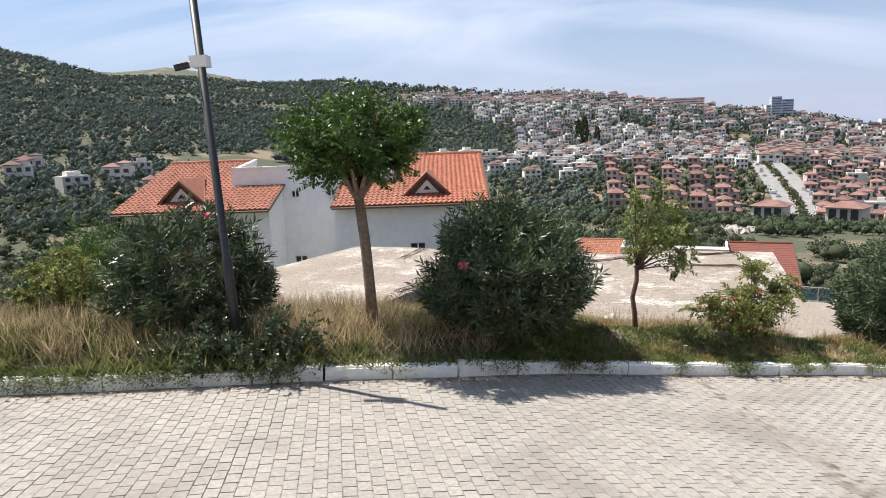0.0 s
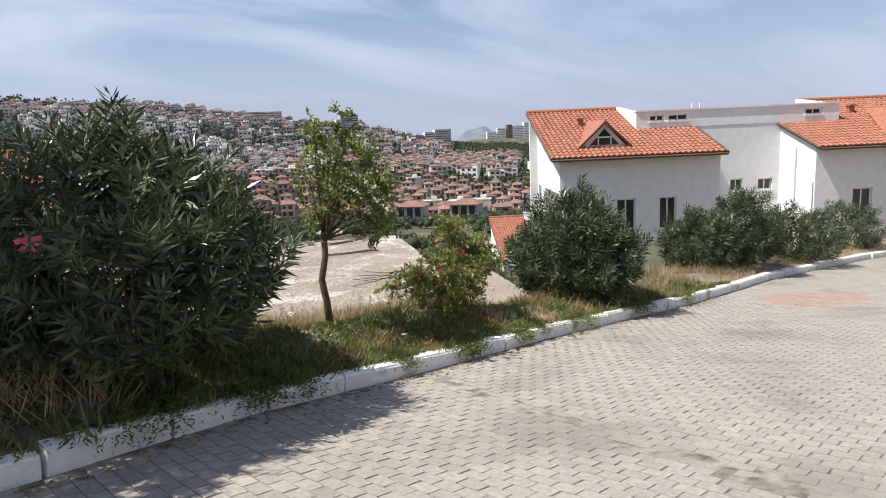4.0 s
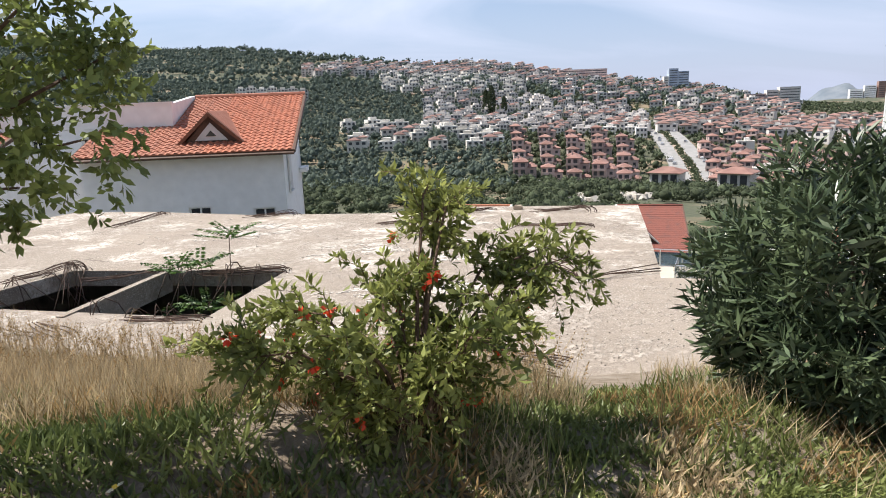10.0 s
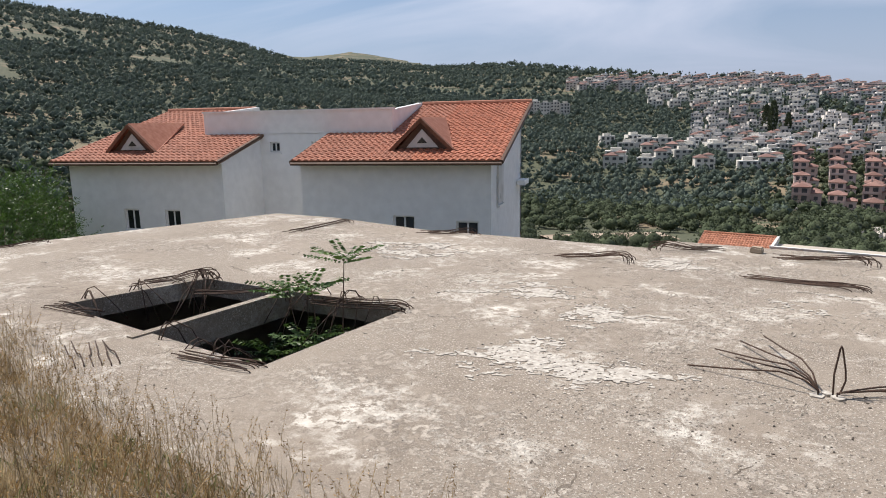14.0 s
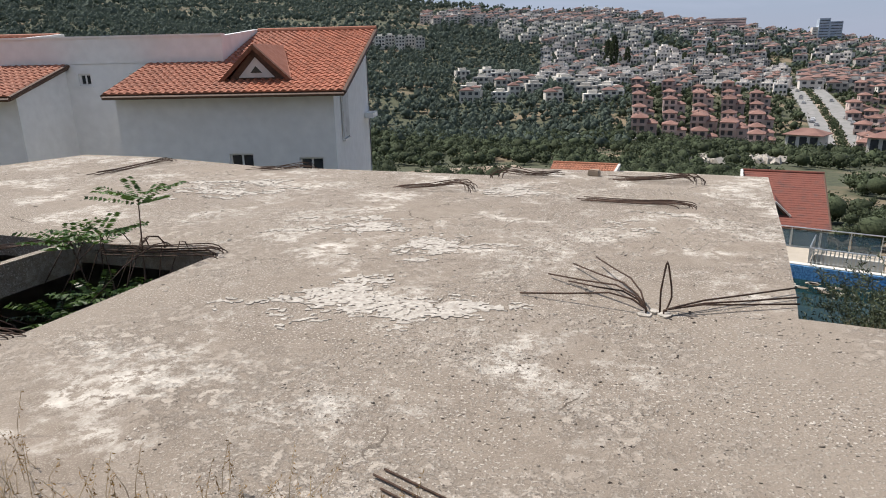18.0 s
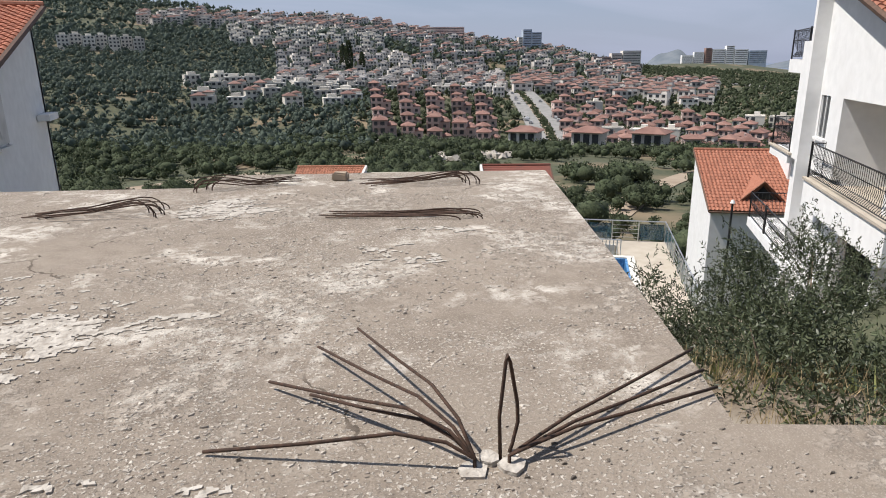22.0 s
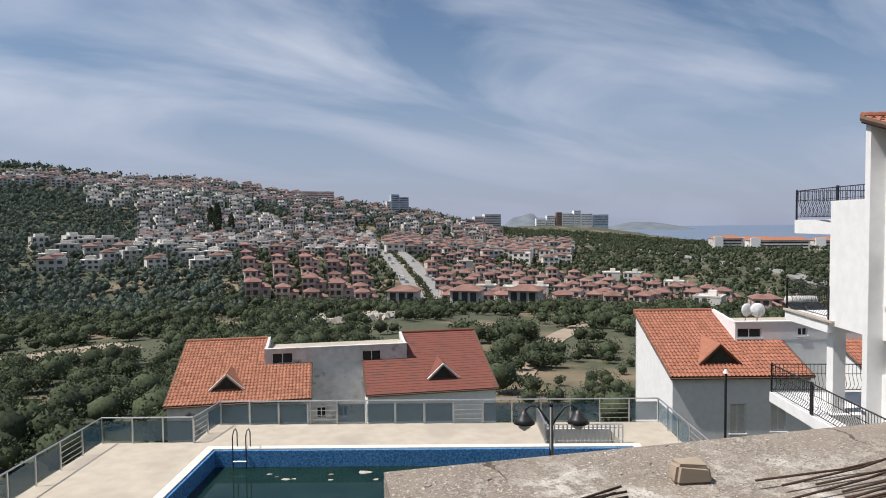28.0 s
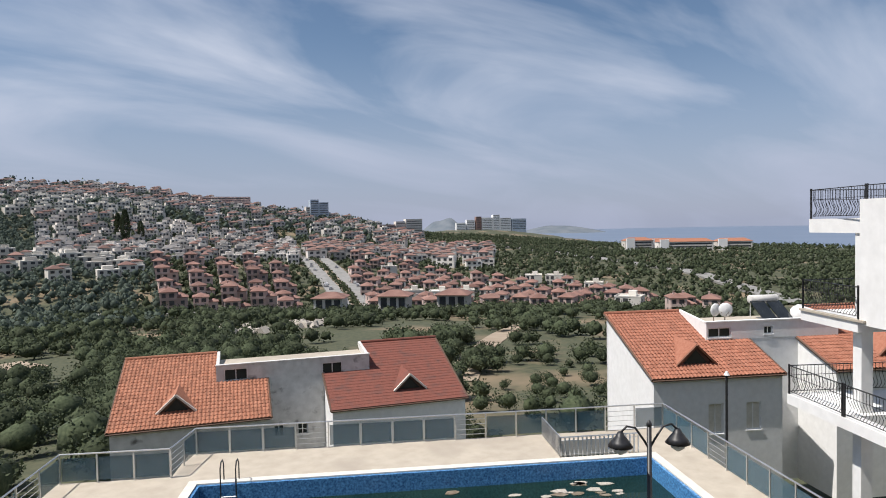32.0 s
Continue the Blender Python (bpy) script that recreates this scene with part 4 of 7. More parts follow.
iron_rail("balcony_railing", local([(GX - 0.5, 8.75), (GX - 0.5, 11.45), (5.0, 11.45)]), -6.2, "black wrought-iron railing of the lowest balcony")
for cx, cy in ((2.6, 4.4), (9.3, 4.9), (9.9, 4.9), (16.2, 4.6)):
    part("chimney", Shape().box(cx - 0.13, cy - 0.13, 0.2 + cy * PER - 0.4, cx + 0.13, cy + 0.13, cy * PER + 0.34).box(cx - 0.18, cy - 0.18, cy * PER + 0.34, cx + 0.18, cy + 0.18, cy * PER + 0.40).mesh("chimney", M_TILE_OLD), None, right_house, "short brick chimney")
for vx in (8.6, 9.0):
    part("vent_pipe", Shape().tube([(vx, 5.5, 1.3), (vx, 5.5, 2.25)], 0.05, 8).mesh("vent_pipe", M_FRAME), None, right_house)
part("downpipe", Shape().tube([(11.2, 0.40, 0.0), (11.2, 0.40, -6.0)], 0.05, 6).mesh("downpipe", M_FRAME), None, right_house, "white downpipe on the corner")

# ---- pool terrace ----
P0, E1, E2 = Vector((24.64, 36.35)), Vector((-0.852, 0.5235)), Vector((-0.5235, -0.852))
DECK_Z = -8.6
def pool_xy(a, b):
    p = P0 + E1 * a + E2 * b
    return (p.x, p.y)

def poly_obj(name, ab, z0, z1, mat, label="", parent=None):
    return part(name, Shape().prism([pool_xy(a, b) for a, b in ab][::-1], z0, z1).mesh(name, mat), None, parent, label)

pool = thing("swimming_pool", None, "half-empty rectangular pool with stale green water and blue mosaic", "swimming pool", kind="structure")
PL, PW = 15.95, 8.0
deck_bits = [[(-2.0, -3.1), (17.0, -3.1), (17.0, -2.05), (-2.0, -2.05)], [(-2.0, -2.05), (0.35, -2.05), (0.35, 0), (-2.0, 0)], [(3.2, -2.05), (17.0, -2.05), (17.0, 0), (3.2, 0)], [(17.0, -0.9), (20.7, -0.9), (20.7, 9), (17.0, 9)],
             [(0.35, -0.45), (3.2, -0.45), (3.2, 0), (0.35, 0)], [(-2.0, 0), (0, 0), (0, PW), (-2.0, PW)], [(PL, 0), (17.0, 0), (17.0, PW), (PL, PW)], [(-2.0, PW), (17.0, PW), (17.0, 9), (-2.0, 9)]]
for q in deck_bits:
    poly_obj("deck", q, DECK_Z - 0.3, DECK_Z, M_DECK, "pale stone deck", pool)
for q in ([(-0.3, -0.3), (PL + 0.3, -0.3), (PL + 0.3, 0.02), (-0.3, 0.02)], [(PL - 0.02, 0.02), (PL + 0.3, 0.02), (PL + 0.3, PW), (PL - 0.02, PW)], [(-0.3, 0.02), (0.02, 0.02), (0.02, PW), (-0.3, PW)]):
    poly_obj("coping", q, DECK_Z + 0.002, DECK_Z + 0.05, M_COPING, "pale coping stones", pool)
for q in ([(0, 0.02), (PL, 0.02), (PL, 0.12), (0, 0.12)], [(PL - 0.12, 0.12), (PL - 0.02, 0.12), (PL - 0.02, PW), (PL - 0.12, PW)], [(0.02, 0.12), (0.12, 0.12), (0.12, PW), (0.02, PW)]):
    poly_obj("mosaic_wall", q, DECK_Z - 2.2, DECK_Z - 0.002, M_MOSAIC, "blue glass mosaic", pool)
poly_obj("water_surface", [(0.12, 0.12), (PL - 0.12, 0.12), (PL - 0.12, PW), (0.12, PW)], DECK_Z - 2.0, DECK_Z - 0.62, M_WATER, "dark green stale water", pool)
# children's pool
poly_obj("small_pool_wall", [(0.45, -1.95), (3.1, -1.95), (3.1, -1.85), (0.45, -1.85)], DECK_Z - 1.0, DECK_Z + 0.1, M_COPING, "", pool)
poly_obj("small_pool_water", [(0.45, -1.85), (3.1, -1.85), (3.1, -0.5), (0.45, -0.5)], DECK_Z - 1.2, DECK_Z - 0.5, M_WATER, "dark water", pool)
rnd = random.Random(5)
for i in range(26):
    a, b = (rnd.uniform(1.0, 5.5), rnd.uniform(0.3, 1.6)) if i < 16 else (rnd.uniform(7, 14), rnd.uniform(0.3, 1.8))
    s2 = rnd.uniform(0.08, 0.3)
    ring = [pool_xy(a + s2 * math.cos(k * 0.9 + i) * rnd.uniform(0.6, 1.5), b + s2 * 0.6 * math.sin(k * 0.9 + i) * rnd.uniform(0.6, 1.3)) for k in range(7)]
    part("floating_scum", Shape().prism(ring, DECK_Z - 0.618, DECK_Z - 0.60).mesh("floating_scum", M_CRUST if i % 3 else M_DIRT), None, pool)


def glass_fence(name, ab, label, step=1.25, height=1.02, glazed=True, h0=DECK_Z):
    """Posts, handrail and tinted panes along the deck's edge."""
    r = thing(name, None, label, "fence")
    pane_k = 0
    for (a0, b0), (a1, b1) in zip(ab, ab[1:]):
        (x0, y0), (x1, y1) = pool_xy(a0, b0), pool_xy(a1, b1)
        ln, ang = math.hypot(x1 - x0, y1 - y0), math.atan2(y1 - y0, x1 - x0)
        base = Matrix.Translation((x0, y0, h0)) @ Matrix.Rotation(ang, 4, "Z")
        part("handrail", Shape().tube([(0, 0, height), (ln, 0, height)], 0.028, 8).mesh("handrail", M_STEEL), None, r, m=base)
        n = max(1, round(ln / step))
        post = Shape().box(-0.022, -0.022, 0, 0.022, 0.022, height - 0.025).mesh("post", M_STEEL)
        w = ln / n
        pane = Shape().box(0.05, -0.005, 0.10, w - 0.05, 0.005, height - 0.14).mesh("pane", M_GLASS)
        wide = step > 0.3
        bar = Shape().box(0.022, -0.008, -0.008, (w if wide else ln) - 0.022, 0.008, 0.008).mesh("cross_bar", M_STEEL)
        if not wide:
            for zz in (0.12, 0.62):
                part("cross_bar", bar, None, r, m=base @ Matrix.Translation((0, 0, zz)))
        for i in range(n + 1):
            part("post", post, None, r, m=base @ Matrix.Translation((w * i, 0, 0)))
        for i in range(n):
            pane_k += 1
            at = base @ Matrix.Translation((w * i, 0, 0))
            if glazed and pane_k % 5:
                part("pane", pane, None, r, "tinted glass pane", at).visible_shadow = False
            elif wide:
                for zz in (0.2, 0.4, 0.6, 0.8):
                    part("cross_bar", bar, None, r, m=at @ Matrix.Translation((0, 0, zz)))
    return r

glass_fence("glass_fence", [(-1.9, 6.5), (-1.9, -3.0), (16.7, -3.0), (17.0, -0.85)], "aluminium railing with tinted glass panes round the pool deck")
glass_fence("glass_fence", [(17.0, -0.82), (20.6, -0.82), (20.6, 6.0)], "aluminium railing with cross bars on the lower deck corner")
glass_fence("pool_gate", [(3.25, -2.9), (3.25, -0.4), (0.3, -0.4)], "low white barred fence round the small pool", 0.16, 0.75, False)
lad = thing("pool_ladder", None, "steel pool ladder with two curved handrails", "ladder")
for a in (14.6, 15.1):
    x0, y0 = pool_xy(a, 0.28)
    x1, y1 = pool_xy(a, -0.25)
    pts = [(x0, y0, DECK_Z - 1.6), (x0, y0, DECK_Z + 0.6), (lerp(x0, x1, 0.3), lerp(y0, y1, 0.3), DECK_Z + 0.78), (lerp(x0, x1, 0.7), lerp(y0, y1, 0.7), DECK_Z + 0.78), (x1, y1, DECK_Z + 0.6), (x1, y1, DECK_Z + 0.05)]
    part("ladder_rail", Shape().tube(pts, 0.022, 6).mesh("ladder_rail", M_IRON), None, lad)
for k in range(3):
    p, q = pool_xy(14.6, 0.28), pool_xy(15.1, 0.28)
    part("rung", Shape().tube([(*p, DECK_Z - 0.35 - 0.3 * k), (*q, DECK_Z - 0.35 - 0.3 * k)], 0.025, 6).mesh("rung", M_STEEL), None, lad)


# ---- lamps and posts ----
def street_lamp(x, y, z0, top):
    lamp = thing("street_lamp", pose(x, y, z0, 0, 0, -31.5), "black iron lamp post with two bell-shaped lanterns on curled arms", "lamp post")
    h = top - z0
    part("pole", Shape().tube([(0, 0, 0), (0, 0, 0.5), (0, 0, 0.52), (0, 0, h)], [0.10, 0.09, 0.055, 0.045], 10).mesh("pole", M_IRON, True), None, lamp)
    part("finial", Shape().tube([(0, 0, h), (0, 0, h + 0.05), (0, 0, h + 0.12)], [0.05, 0.06, 0.01], 8).mesh("finial", M_IRON, True), None, lamp)
    for s in (-1, 1):
        arm = part("arm", Shape().tube([(0, 0, h - 0.45), (s * 0.12, 0, h - 0.25), (s * 0.28, 0, h - 0.02), (s * 0.45, 0, h + 0.02), (s * 0.58, 0, h - 0.10)], 0.022, 6).mesh("arm", M_IRON, True), None, lamp)
        part("lantern", Shape().tube([(s * 0.58, 0, h - 0.08), (s * 0.58, 0, h - 0.16), (s * 0.58, 0, h - 0.26), (s * 0.58, 0, h - 0.36)], [0.05, 0.09, 0.17, 0.24], 14).mesh("lantern", M_IRON, True), None, arm)
        part("globe", Shape().tube([(s * 0.58, 0, h - 0.362), (s * 0.58, 0, h - 0.45), (s * 0.58, 0, h - 0.52)], [0.15, 0.13, 0.03], 12).mesh("globe", M_FRAME, True), None, arm, "frosted white globe")
    return lamp

street_lamp(15.15, 30.0, DECK_Z, -4.0)
pole = thing("garden_pole", None, "thin black pole beside the terrace wall", "pole")
part("pole", Shape().tube([(30.5, 36.6, -12), (30.5, 36.6, -6.6)], [0.06, 0.05], 8).mesh("pole", M_IRON), None, pole)
part("cap", Shape().tube([(30.5, 36.6, -6.6), (30.5, 36.6, -6.45)], [0.13, 0.05], 8).mesh("cap", M_FRAME), None, pole)
post = thing("street_lamp", pose(-1.46, 6.6, 0.3, 0, -2.0, 0), "tall dark steel lamp post with a small white security camera", "lamp post")
part("pole", Shape().tube([(0, 0, -0.4), (0, 0, 1.2), (0, 0, 1.22), (0, 0, 4.35)], [0.06, 0.057, 0.046, 0.042], 12).mesh("pole", M_IRON, True), None, post)
camera_box = part("camera_bracket", Shape().box(-0.09, -0.10, 3.32, 0.09, 0.06, 3.44).tube([(0, -0.02, 3.38), (-0.14, -0.05, 3.36)], 0.03, 8).mesh("camera_bracket", M_FRAME), None, post, "white security camera bracket")
part("camera_head", Shape().tube([(-0.12, -0.04, 3.36), (-0.26, -0.10, 3.33)], 0.045, 10).mesh("camera_head", M_IRON), None, camera_box)

# ---- roof gear and debris round the pool ----
def on_roof(x, y, z, turn=0.0):
    return small_house.matrix_basis @ pose(x, y, z, 0, 0, turn)

ROOF_Z = 2.13
for x, y, turn, size in ((6.3, 4.6, 20, 0.42), (7.0, 4.5, -10, 0.45)):
    dish = thing("satellite_dish", on_roof(x, y, ROOF_Z, turn), "pale grey satellite dish on the flat roof", "satellite dish", "dishes on the flat roof")
    part("mast", Shape().tube([(0, 0, 0), (0, 0, 0.75)], 0.03, 6).mesh("mast", M_FASCIA), None, dish)
    bowl = Shape()
    rings = [[(size * r * math.cos(a * 0.3927), size * 0.3 * r * r - 0.25, 0.95 + size * r * math.sin(a * 0.3927)) for a in range(16)] for r in (0.05, 0.4, 0.75, 1.0)]
    vs = [p for ring in rings for p in ring] + [(p[0], p[1] + 0.02, p[2]) for ring in rings for p in ring]
    fs = [(k * 16 + i, k * 16 + (i + 1) % 16, (k + 1) * 16 + (i + 1) % 16, (k + 1) * 16 + i) for k in range(3) for i in range(16)]
    fs += [tuple(64 + v for v in q[::-1]) for q in fs] + [(48 + i, 48 + (i + 1) % 16, 112 + (i + 1) % 16, 112 + i) for i in range(16)]
    part("bowl", bowl.add(vs, fs).mesh("bowl", M_FRAME, True), None, dish)
    part("feed_arm", Shape().tube([(0, -0.2, 0.6), (0, -0.62, 0.85)], 0.012, 5).mesh("feed_arm", M_FASCIA), None, dish)
heater = thing("solar_heater", on_roof(10.6, 5.2, ROOF_Z, 0), "solar water heater with grey tank and tilted dark panels", "solar heater")
part("tank", Shape().tube([(-1.0, 0.8, 1.35), (-0.95, 0.8, 1.35), (0.95, 0.8, 1.35), (1.0, 0.8, 1.35)], [0.22, 0.28, 0.28, 0.22], 14).mesh("tank", M_OLDWHITE, True), None, heater)
for k in (-1, 1):
    part("panel", Shape().box(-0.48, -1.0, -0.04, 0.48, 1.0, 0.04, Matrix.Translation((k * 0.55, -0.2, 0.65)) @ Matrix.Rotation(radians(35), 4, "X")).mesh("panel", M_PANE), None, heater, "dark collector panel")
    part("leg", Shape().tube([(k * 0.9, 0.8, 0), (k * 0.9, 0.8, 1.15)], 0.025, 5).mesh("leg", M_FRAME), None, heater)
    part("leg", Shape().tube([(k * 0.9, -0.9, 0), (k * 0.9, -0.9, 0.25)], 0.025, 5).mesh("leg", M_FRAME), None, heater)
drum = thing("water_tank", on_roof(12.2, 4.6, ROOF_Z, 0), "round white plastic water tank on the flat roof", "water tank")
part("body", Shape().tube([(0, 0, 0), (0, 0, 0.06), (0, 0, 0.75), (0, 0, 0.95), (0, 0, 1.02)], [0.48, 0.52, 0.52, 0.35, 0.15], 18).mesh("body", M_WHITE, True), None, drum)
part("lid", Shape().tube([(0, 0, 1.022), (0, 0, 1.08)], [0.16, 0.14], 12).mesh("lid", M_FRAME), None, drum)

# ---- foliage helpers ----
RNG = np.random.default_rng(7)


def quick_mesh(name, verts, quads, mat):
    """A mesh of quads from arrays."""
    me = bpy.data.meshes.new(name)
    n, k = len(verts), len(quads)
    me.vertices.add(n)
    me.vertices.foreach_set("co", np.asarray(verts, np.float32).ravel())
    me.loops.add(4 * k)
    me.polygons.add(k)
    me.loops.foreach_set("vertex_index", np.asarray(quads, np.int32).ravel())
    me.polygons.foreach_set("loop_start", np.arange(0, 4 * k, 4, dtype=np.int32))
    me.update(calc_edges=True)
    me.materials.append(mat)
    return me


def unit(a):
    return a / np.maximum(np.linalg.norm(a, axis=-1, keepdims=True), 1e-9)


def leaf_arrays(base, way, length, width, fold=0.25, blunt=0.5):
    """Folded lance-shaped leaves, one quad each: base, two sides, tip."""
    n = len(base)
    way = unit(way)
    side = unit(np.cross(way, RNG.normal(size=(n, 3))))
    up = np.cross(side, way)
    length, width = np.broadcast_to(length, n)[:, None], np.broadcast_to(width, n)[:, None]
    mid = base + way * length * blunt
    v = np.stack([base, mid + side * width / 2 + up * width * fold, base + way * length, mid - side * width / 2 + up * width * fold], 1)
    return v.reshape(-1, 3), np.arange(4 * n).reshape(n, 4)


def leaf_mesh(name, base, way, length, width, mat, **kw):
    v, q = leaf_arrays(base, way, length, width, **kw)
    return quick_mesh(name, v, q, mat)


def ball_points(n, radii, hollow=0.55):
    """Random points in an ellipsoid, denser to the outside, and their outward ways."""
    d = unit(RNG.normal(size=(n, 3)))
    r = (hollow ** 3 + (1 - hollow ** 3) * RNG.random(n)) ** (1 / 3)
    return d * r[:, None] * np.array(radii), d


def clump_tree(n_puffs, n_leaves, size, leaf, flat=0.8, spread=0.62):
    """Leaf bases and ways of a crown made of uneven puffs, centred on the origin."""
    puffs, _ = ball_points(n_puffs, (size * spread, size * spread, size * spread * flat), 0.35)
    rad = size * RNG.uniform(0.28, 0.52, n_puffs)
    which = RNG.integers(0, n_puffs, n_leaves)
    p, d = ball_points(n_leaves, (1, 1, flat), 0.7)
    base = puffs[which] + p * rad[which][:, None]
    way = d + RNG.normal(scale=0.6, size=(n_leaves, 3))
    return base, way


# ---- the town across the valley ----
M_WALL_PINK = surface("pink_render", (0.40, 0.30, 0.27), (0.57, 0.455, 0.41), 0.05, 0.9, vary=0.25)
M_WALL_CREAM = surface("cream_render", (0.56, 0.525, 0.475), (0.72, 0.685, 0.63), 0.05, 0.9, vary=0.2)
M_WALL_TOWN = surface("town_render", (0.44, 0.41, 0.38), (0.66, 0.62, 0.575), 0.02, 0.9, island=0.3)
M_ROOF_TOWN = surface("faded_roof", (0.165, 0.088, 0.072), (0.255, 0.148, 0.12), 0.2, 0.9, vary=0.22)
M_ROOF_FAR = surface("faded_roof_far", (0.15, 0.086, 0.073), (0.24, 0.145, 0.122), 0.05, 0.9, island=0.25)
M_DARKWIN = surface("far_window", (0.03, 0.032, 0.036), (0.07, 0.07, 0.075), 0.5, 0.4)
M_ASPHALT = surface("pale_asphalt", (0.20, 0.20, 0.19), (0.28, 0.27, 0.26), 0.3, 0.9)
M_EARTH = surface("bare_earth", (0.26, 0.20, 0.145), (0.36, 0.295, 0.225), 0.15, 0.95)
M_CARS = surface("car_paint", (0.10, 0.10, 0.11), (0.62, 0.62, 0.62), 0.15, 0.3, island=0.4)


def polar(az, r):
    x, y = HUB[0] + r * math.sin(radians(az)), HUB[1] + r * math.cos(radians(az))
    return x, y, land_z(x, y)


def hip(sh, x0, y0, x1, y1, z, h, over=0.5):
    x0, y0, x1, y1 = x0 - over, y0 - over, x1 + over, y1 + over
    w, d = x1 - x0, y1 - y0
    k = min(w, d) / 2 * 0.8
    top = [(x0 + k, y0 + d / 2, z + h), (x1 - k, y0 + d / 2, z + h)] if w >= d else [(x0 + w / 2, y0 + k, z + h), (x0 + w / 2, y1 - k, z + h)]
    base = [(x0, y0, z), (x1, y0, z), (x1, y1, z), (x0, y1, z)]
    low = [(a, b, z - 0.22) for a, b, _ in base]
    f = [(0, 1, 5, 4), (1, 2, 5), (2, 3, 4, 5), (3, 0, 4)] if w >= d else [(0, 1, 4), (1, 2, 5, 4), (2, 3, 5), (3, 0, 4, 5)]
    sh.add(base + top + low, f + [(6, 7, 1, 0), (7, 8, 2, 1), (8, 9, 3, 2), (9, 6, 0, 3), (9, 8, 7, 6)])
    return sh


def villa(w, d, storeys, wall, roof, label, flat=False, terrace=False):
    """A villa with windows on the front (towards -y) and sides; its base at the origin."""
    h = 2.9 * storeys
    v = thing("villa", None, label, "house", "villas across the valley")
    x1 = w * 0.12 if storeys > 2 or not flat else w / 2          # the tall block ends here, a lower wing goes on
    body = Shape().box(-w / 2, -d / 2, -4, x1, d / 2, h)
    low = h - 2.4
    if x1 < w / 2:
        body.box(x1 + 0.002, -d / 2 + 1.2, -4, w / 2, d / 2, low)
    if terrace:
        body.box(-w / 2, -d / 2 - 1.5, h - 3.1, x1 - 0.6, -d / 2 - 0.002, h - 2.85)
        body.box(-w / 2, -d / 2 - 1.5, h - 2.848, x1 - 0.6, -d / 2 - 1.38, h - 2.0)
    part("wall", body.mesh("wall", wall), None, v)
    if flat:
        part("parapet", Shape().box(-w / 2 - 0.1, -d / 2 - 0.1, h, x1 + 0.1, -d / 2 + 0.15, h + 0.5).box(-w / 2 - 0.1, -d / 2 + 0.152, h, -w / 2 + 0.15, d / 2 + 0.1, h + 0.5)
             .box(x1 - 0.15, -d / 2 + 0.152, h, x1 + 0.1, d / 2 + 0.1, h + 0.5).box(-w / 2 + 0.152, d / 2 - 0.15, h, x1 - 0.152, d / 2 + 0.1, h + 0.5).mesh("parapet", wall), None, v)
        part("stair_head", Shape().box(-0.5, 0, h + 0.002, w * 0.25, d * 0.3, h + 2.2).mesh("stair_head", wall), None, v)
    else:
        part("roof", hip(Shape(), -w / 2, -d / 2, x1, d / 2, h + 0.22, 1.5, 0.4).mesh("roof", roof), None, v)
        part("wing_roof", hip(Shape(), x1 + 0.45, -d / 2 + 1.2, w / 2, d / 2, low + 0.22, 0.9, 0.4).mesh("wing_roof", roof), None, v)
        part("chimney", Shape().box(-w * 0.3, 0.3, h + 0.6, -w * 0.3 + 0.6, 0.9, h + 2.3).box(-w * 0.3 - 0.1, 0.2, h + 2.302, -w * 0.3 + 0.7, 1.0, h + 2.45).mesh("chimney", wall), None, v)
    for s in range(storeys):
        z = 2.9 * s + 0.5
        for fx, ww in ((-0.36, 0.75), (-0.08, 0.95)):
            part("window", Shape().box(w * fx - ww, -d / 2 - 0.04, z, w * fx + ww, -d / 2 + 0.02, z + 2.0).mesh("window", M_DARKWIN), None, v)
        if 2.9 * (s + 1) < low + 0.6:
            part("window", Shape().box(w * 0.31 - 0.7, -d / 2 + 1.16, z + 0.3, w * 0.31 + 0.7, -d / 2 + 1.22, z + 1.7).mesh("window", M_DARKWIN), None, v)
        part("window", Shape().box(-w / 2 - 0.04, -1.0, z, -w / 2 + 0.02, 0.4, z + 1.6).mesh("window", M_DARKWIN), None, v)
    return v


kinds = [villa(10, 8.5, 2, M_WALL_PINK, M_ROOF_TOWN, "pinkish two-storey villa with a faded red hip roof", terrace=True),
         villa(10.5, 9, 3, M_WALL_PINK, M_ROOF_TOWN, "pinkish three-storey villa with a faded red hip roof", terrace=True),
         villa(10, 8.5, 2, M_WALL_CREAM, M_ROOF_TOWN, "cream two-storey villa with a faded red hip roof"),
         villa(10, 9, 2, M_WALL_CREAM, M_ROOF_TOWN, "white cubic villa with a flat parapet roof", flat=True)]
used = set()


def put(k, az, r, turn=None, z=0.0):
    x, y, gz = polar(az, r)
    face = -az if turn is None else turn
    m = pose(x, y, gz + z, 0, 0, face)
    if k not in used:
        used.add(k)
        kinds[k].matrix_basis = m
        return kinds[k]
    return copy_thing(kinds[k], m)


rnd = random.Random(11)
TAKEN = []
def free_spot(az, r, gap):
    x, y, _ = polar(az, r)
    if any((x - a) ** 2 + (y - b) ** 2 < gap * gap for a, b in TAKEN):
        return False
    TAKEN.append((x, y))
    return True

# left block beside the boulevard: five columns climbing the slope
for c, az in enumerate((15.0, 17.4, 19.8, 22.0, 24.1)):
    for k in range(7):
        r = 292 + k * 22 + (12 if c % 2 else 0)
        a = az - k * 0.12
        free_spot(a, r, 1)
        put(1 if (c + k) % 3 == 0 else 0, a, r, -a + rnd.uniform(-6, 6))
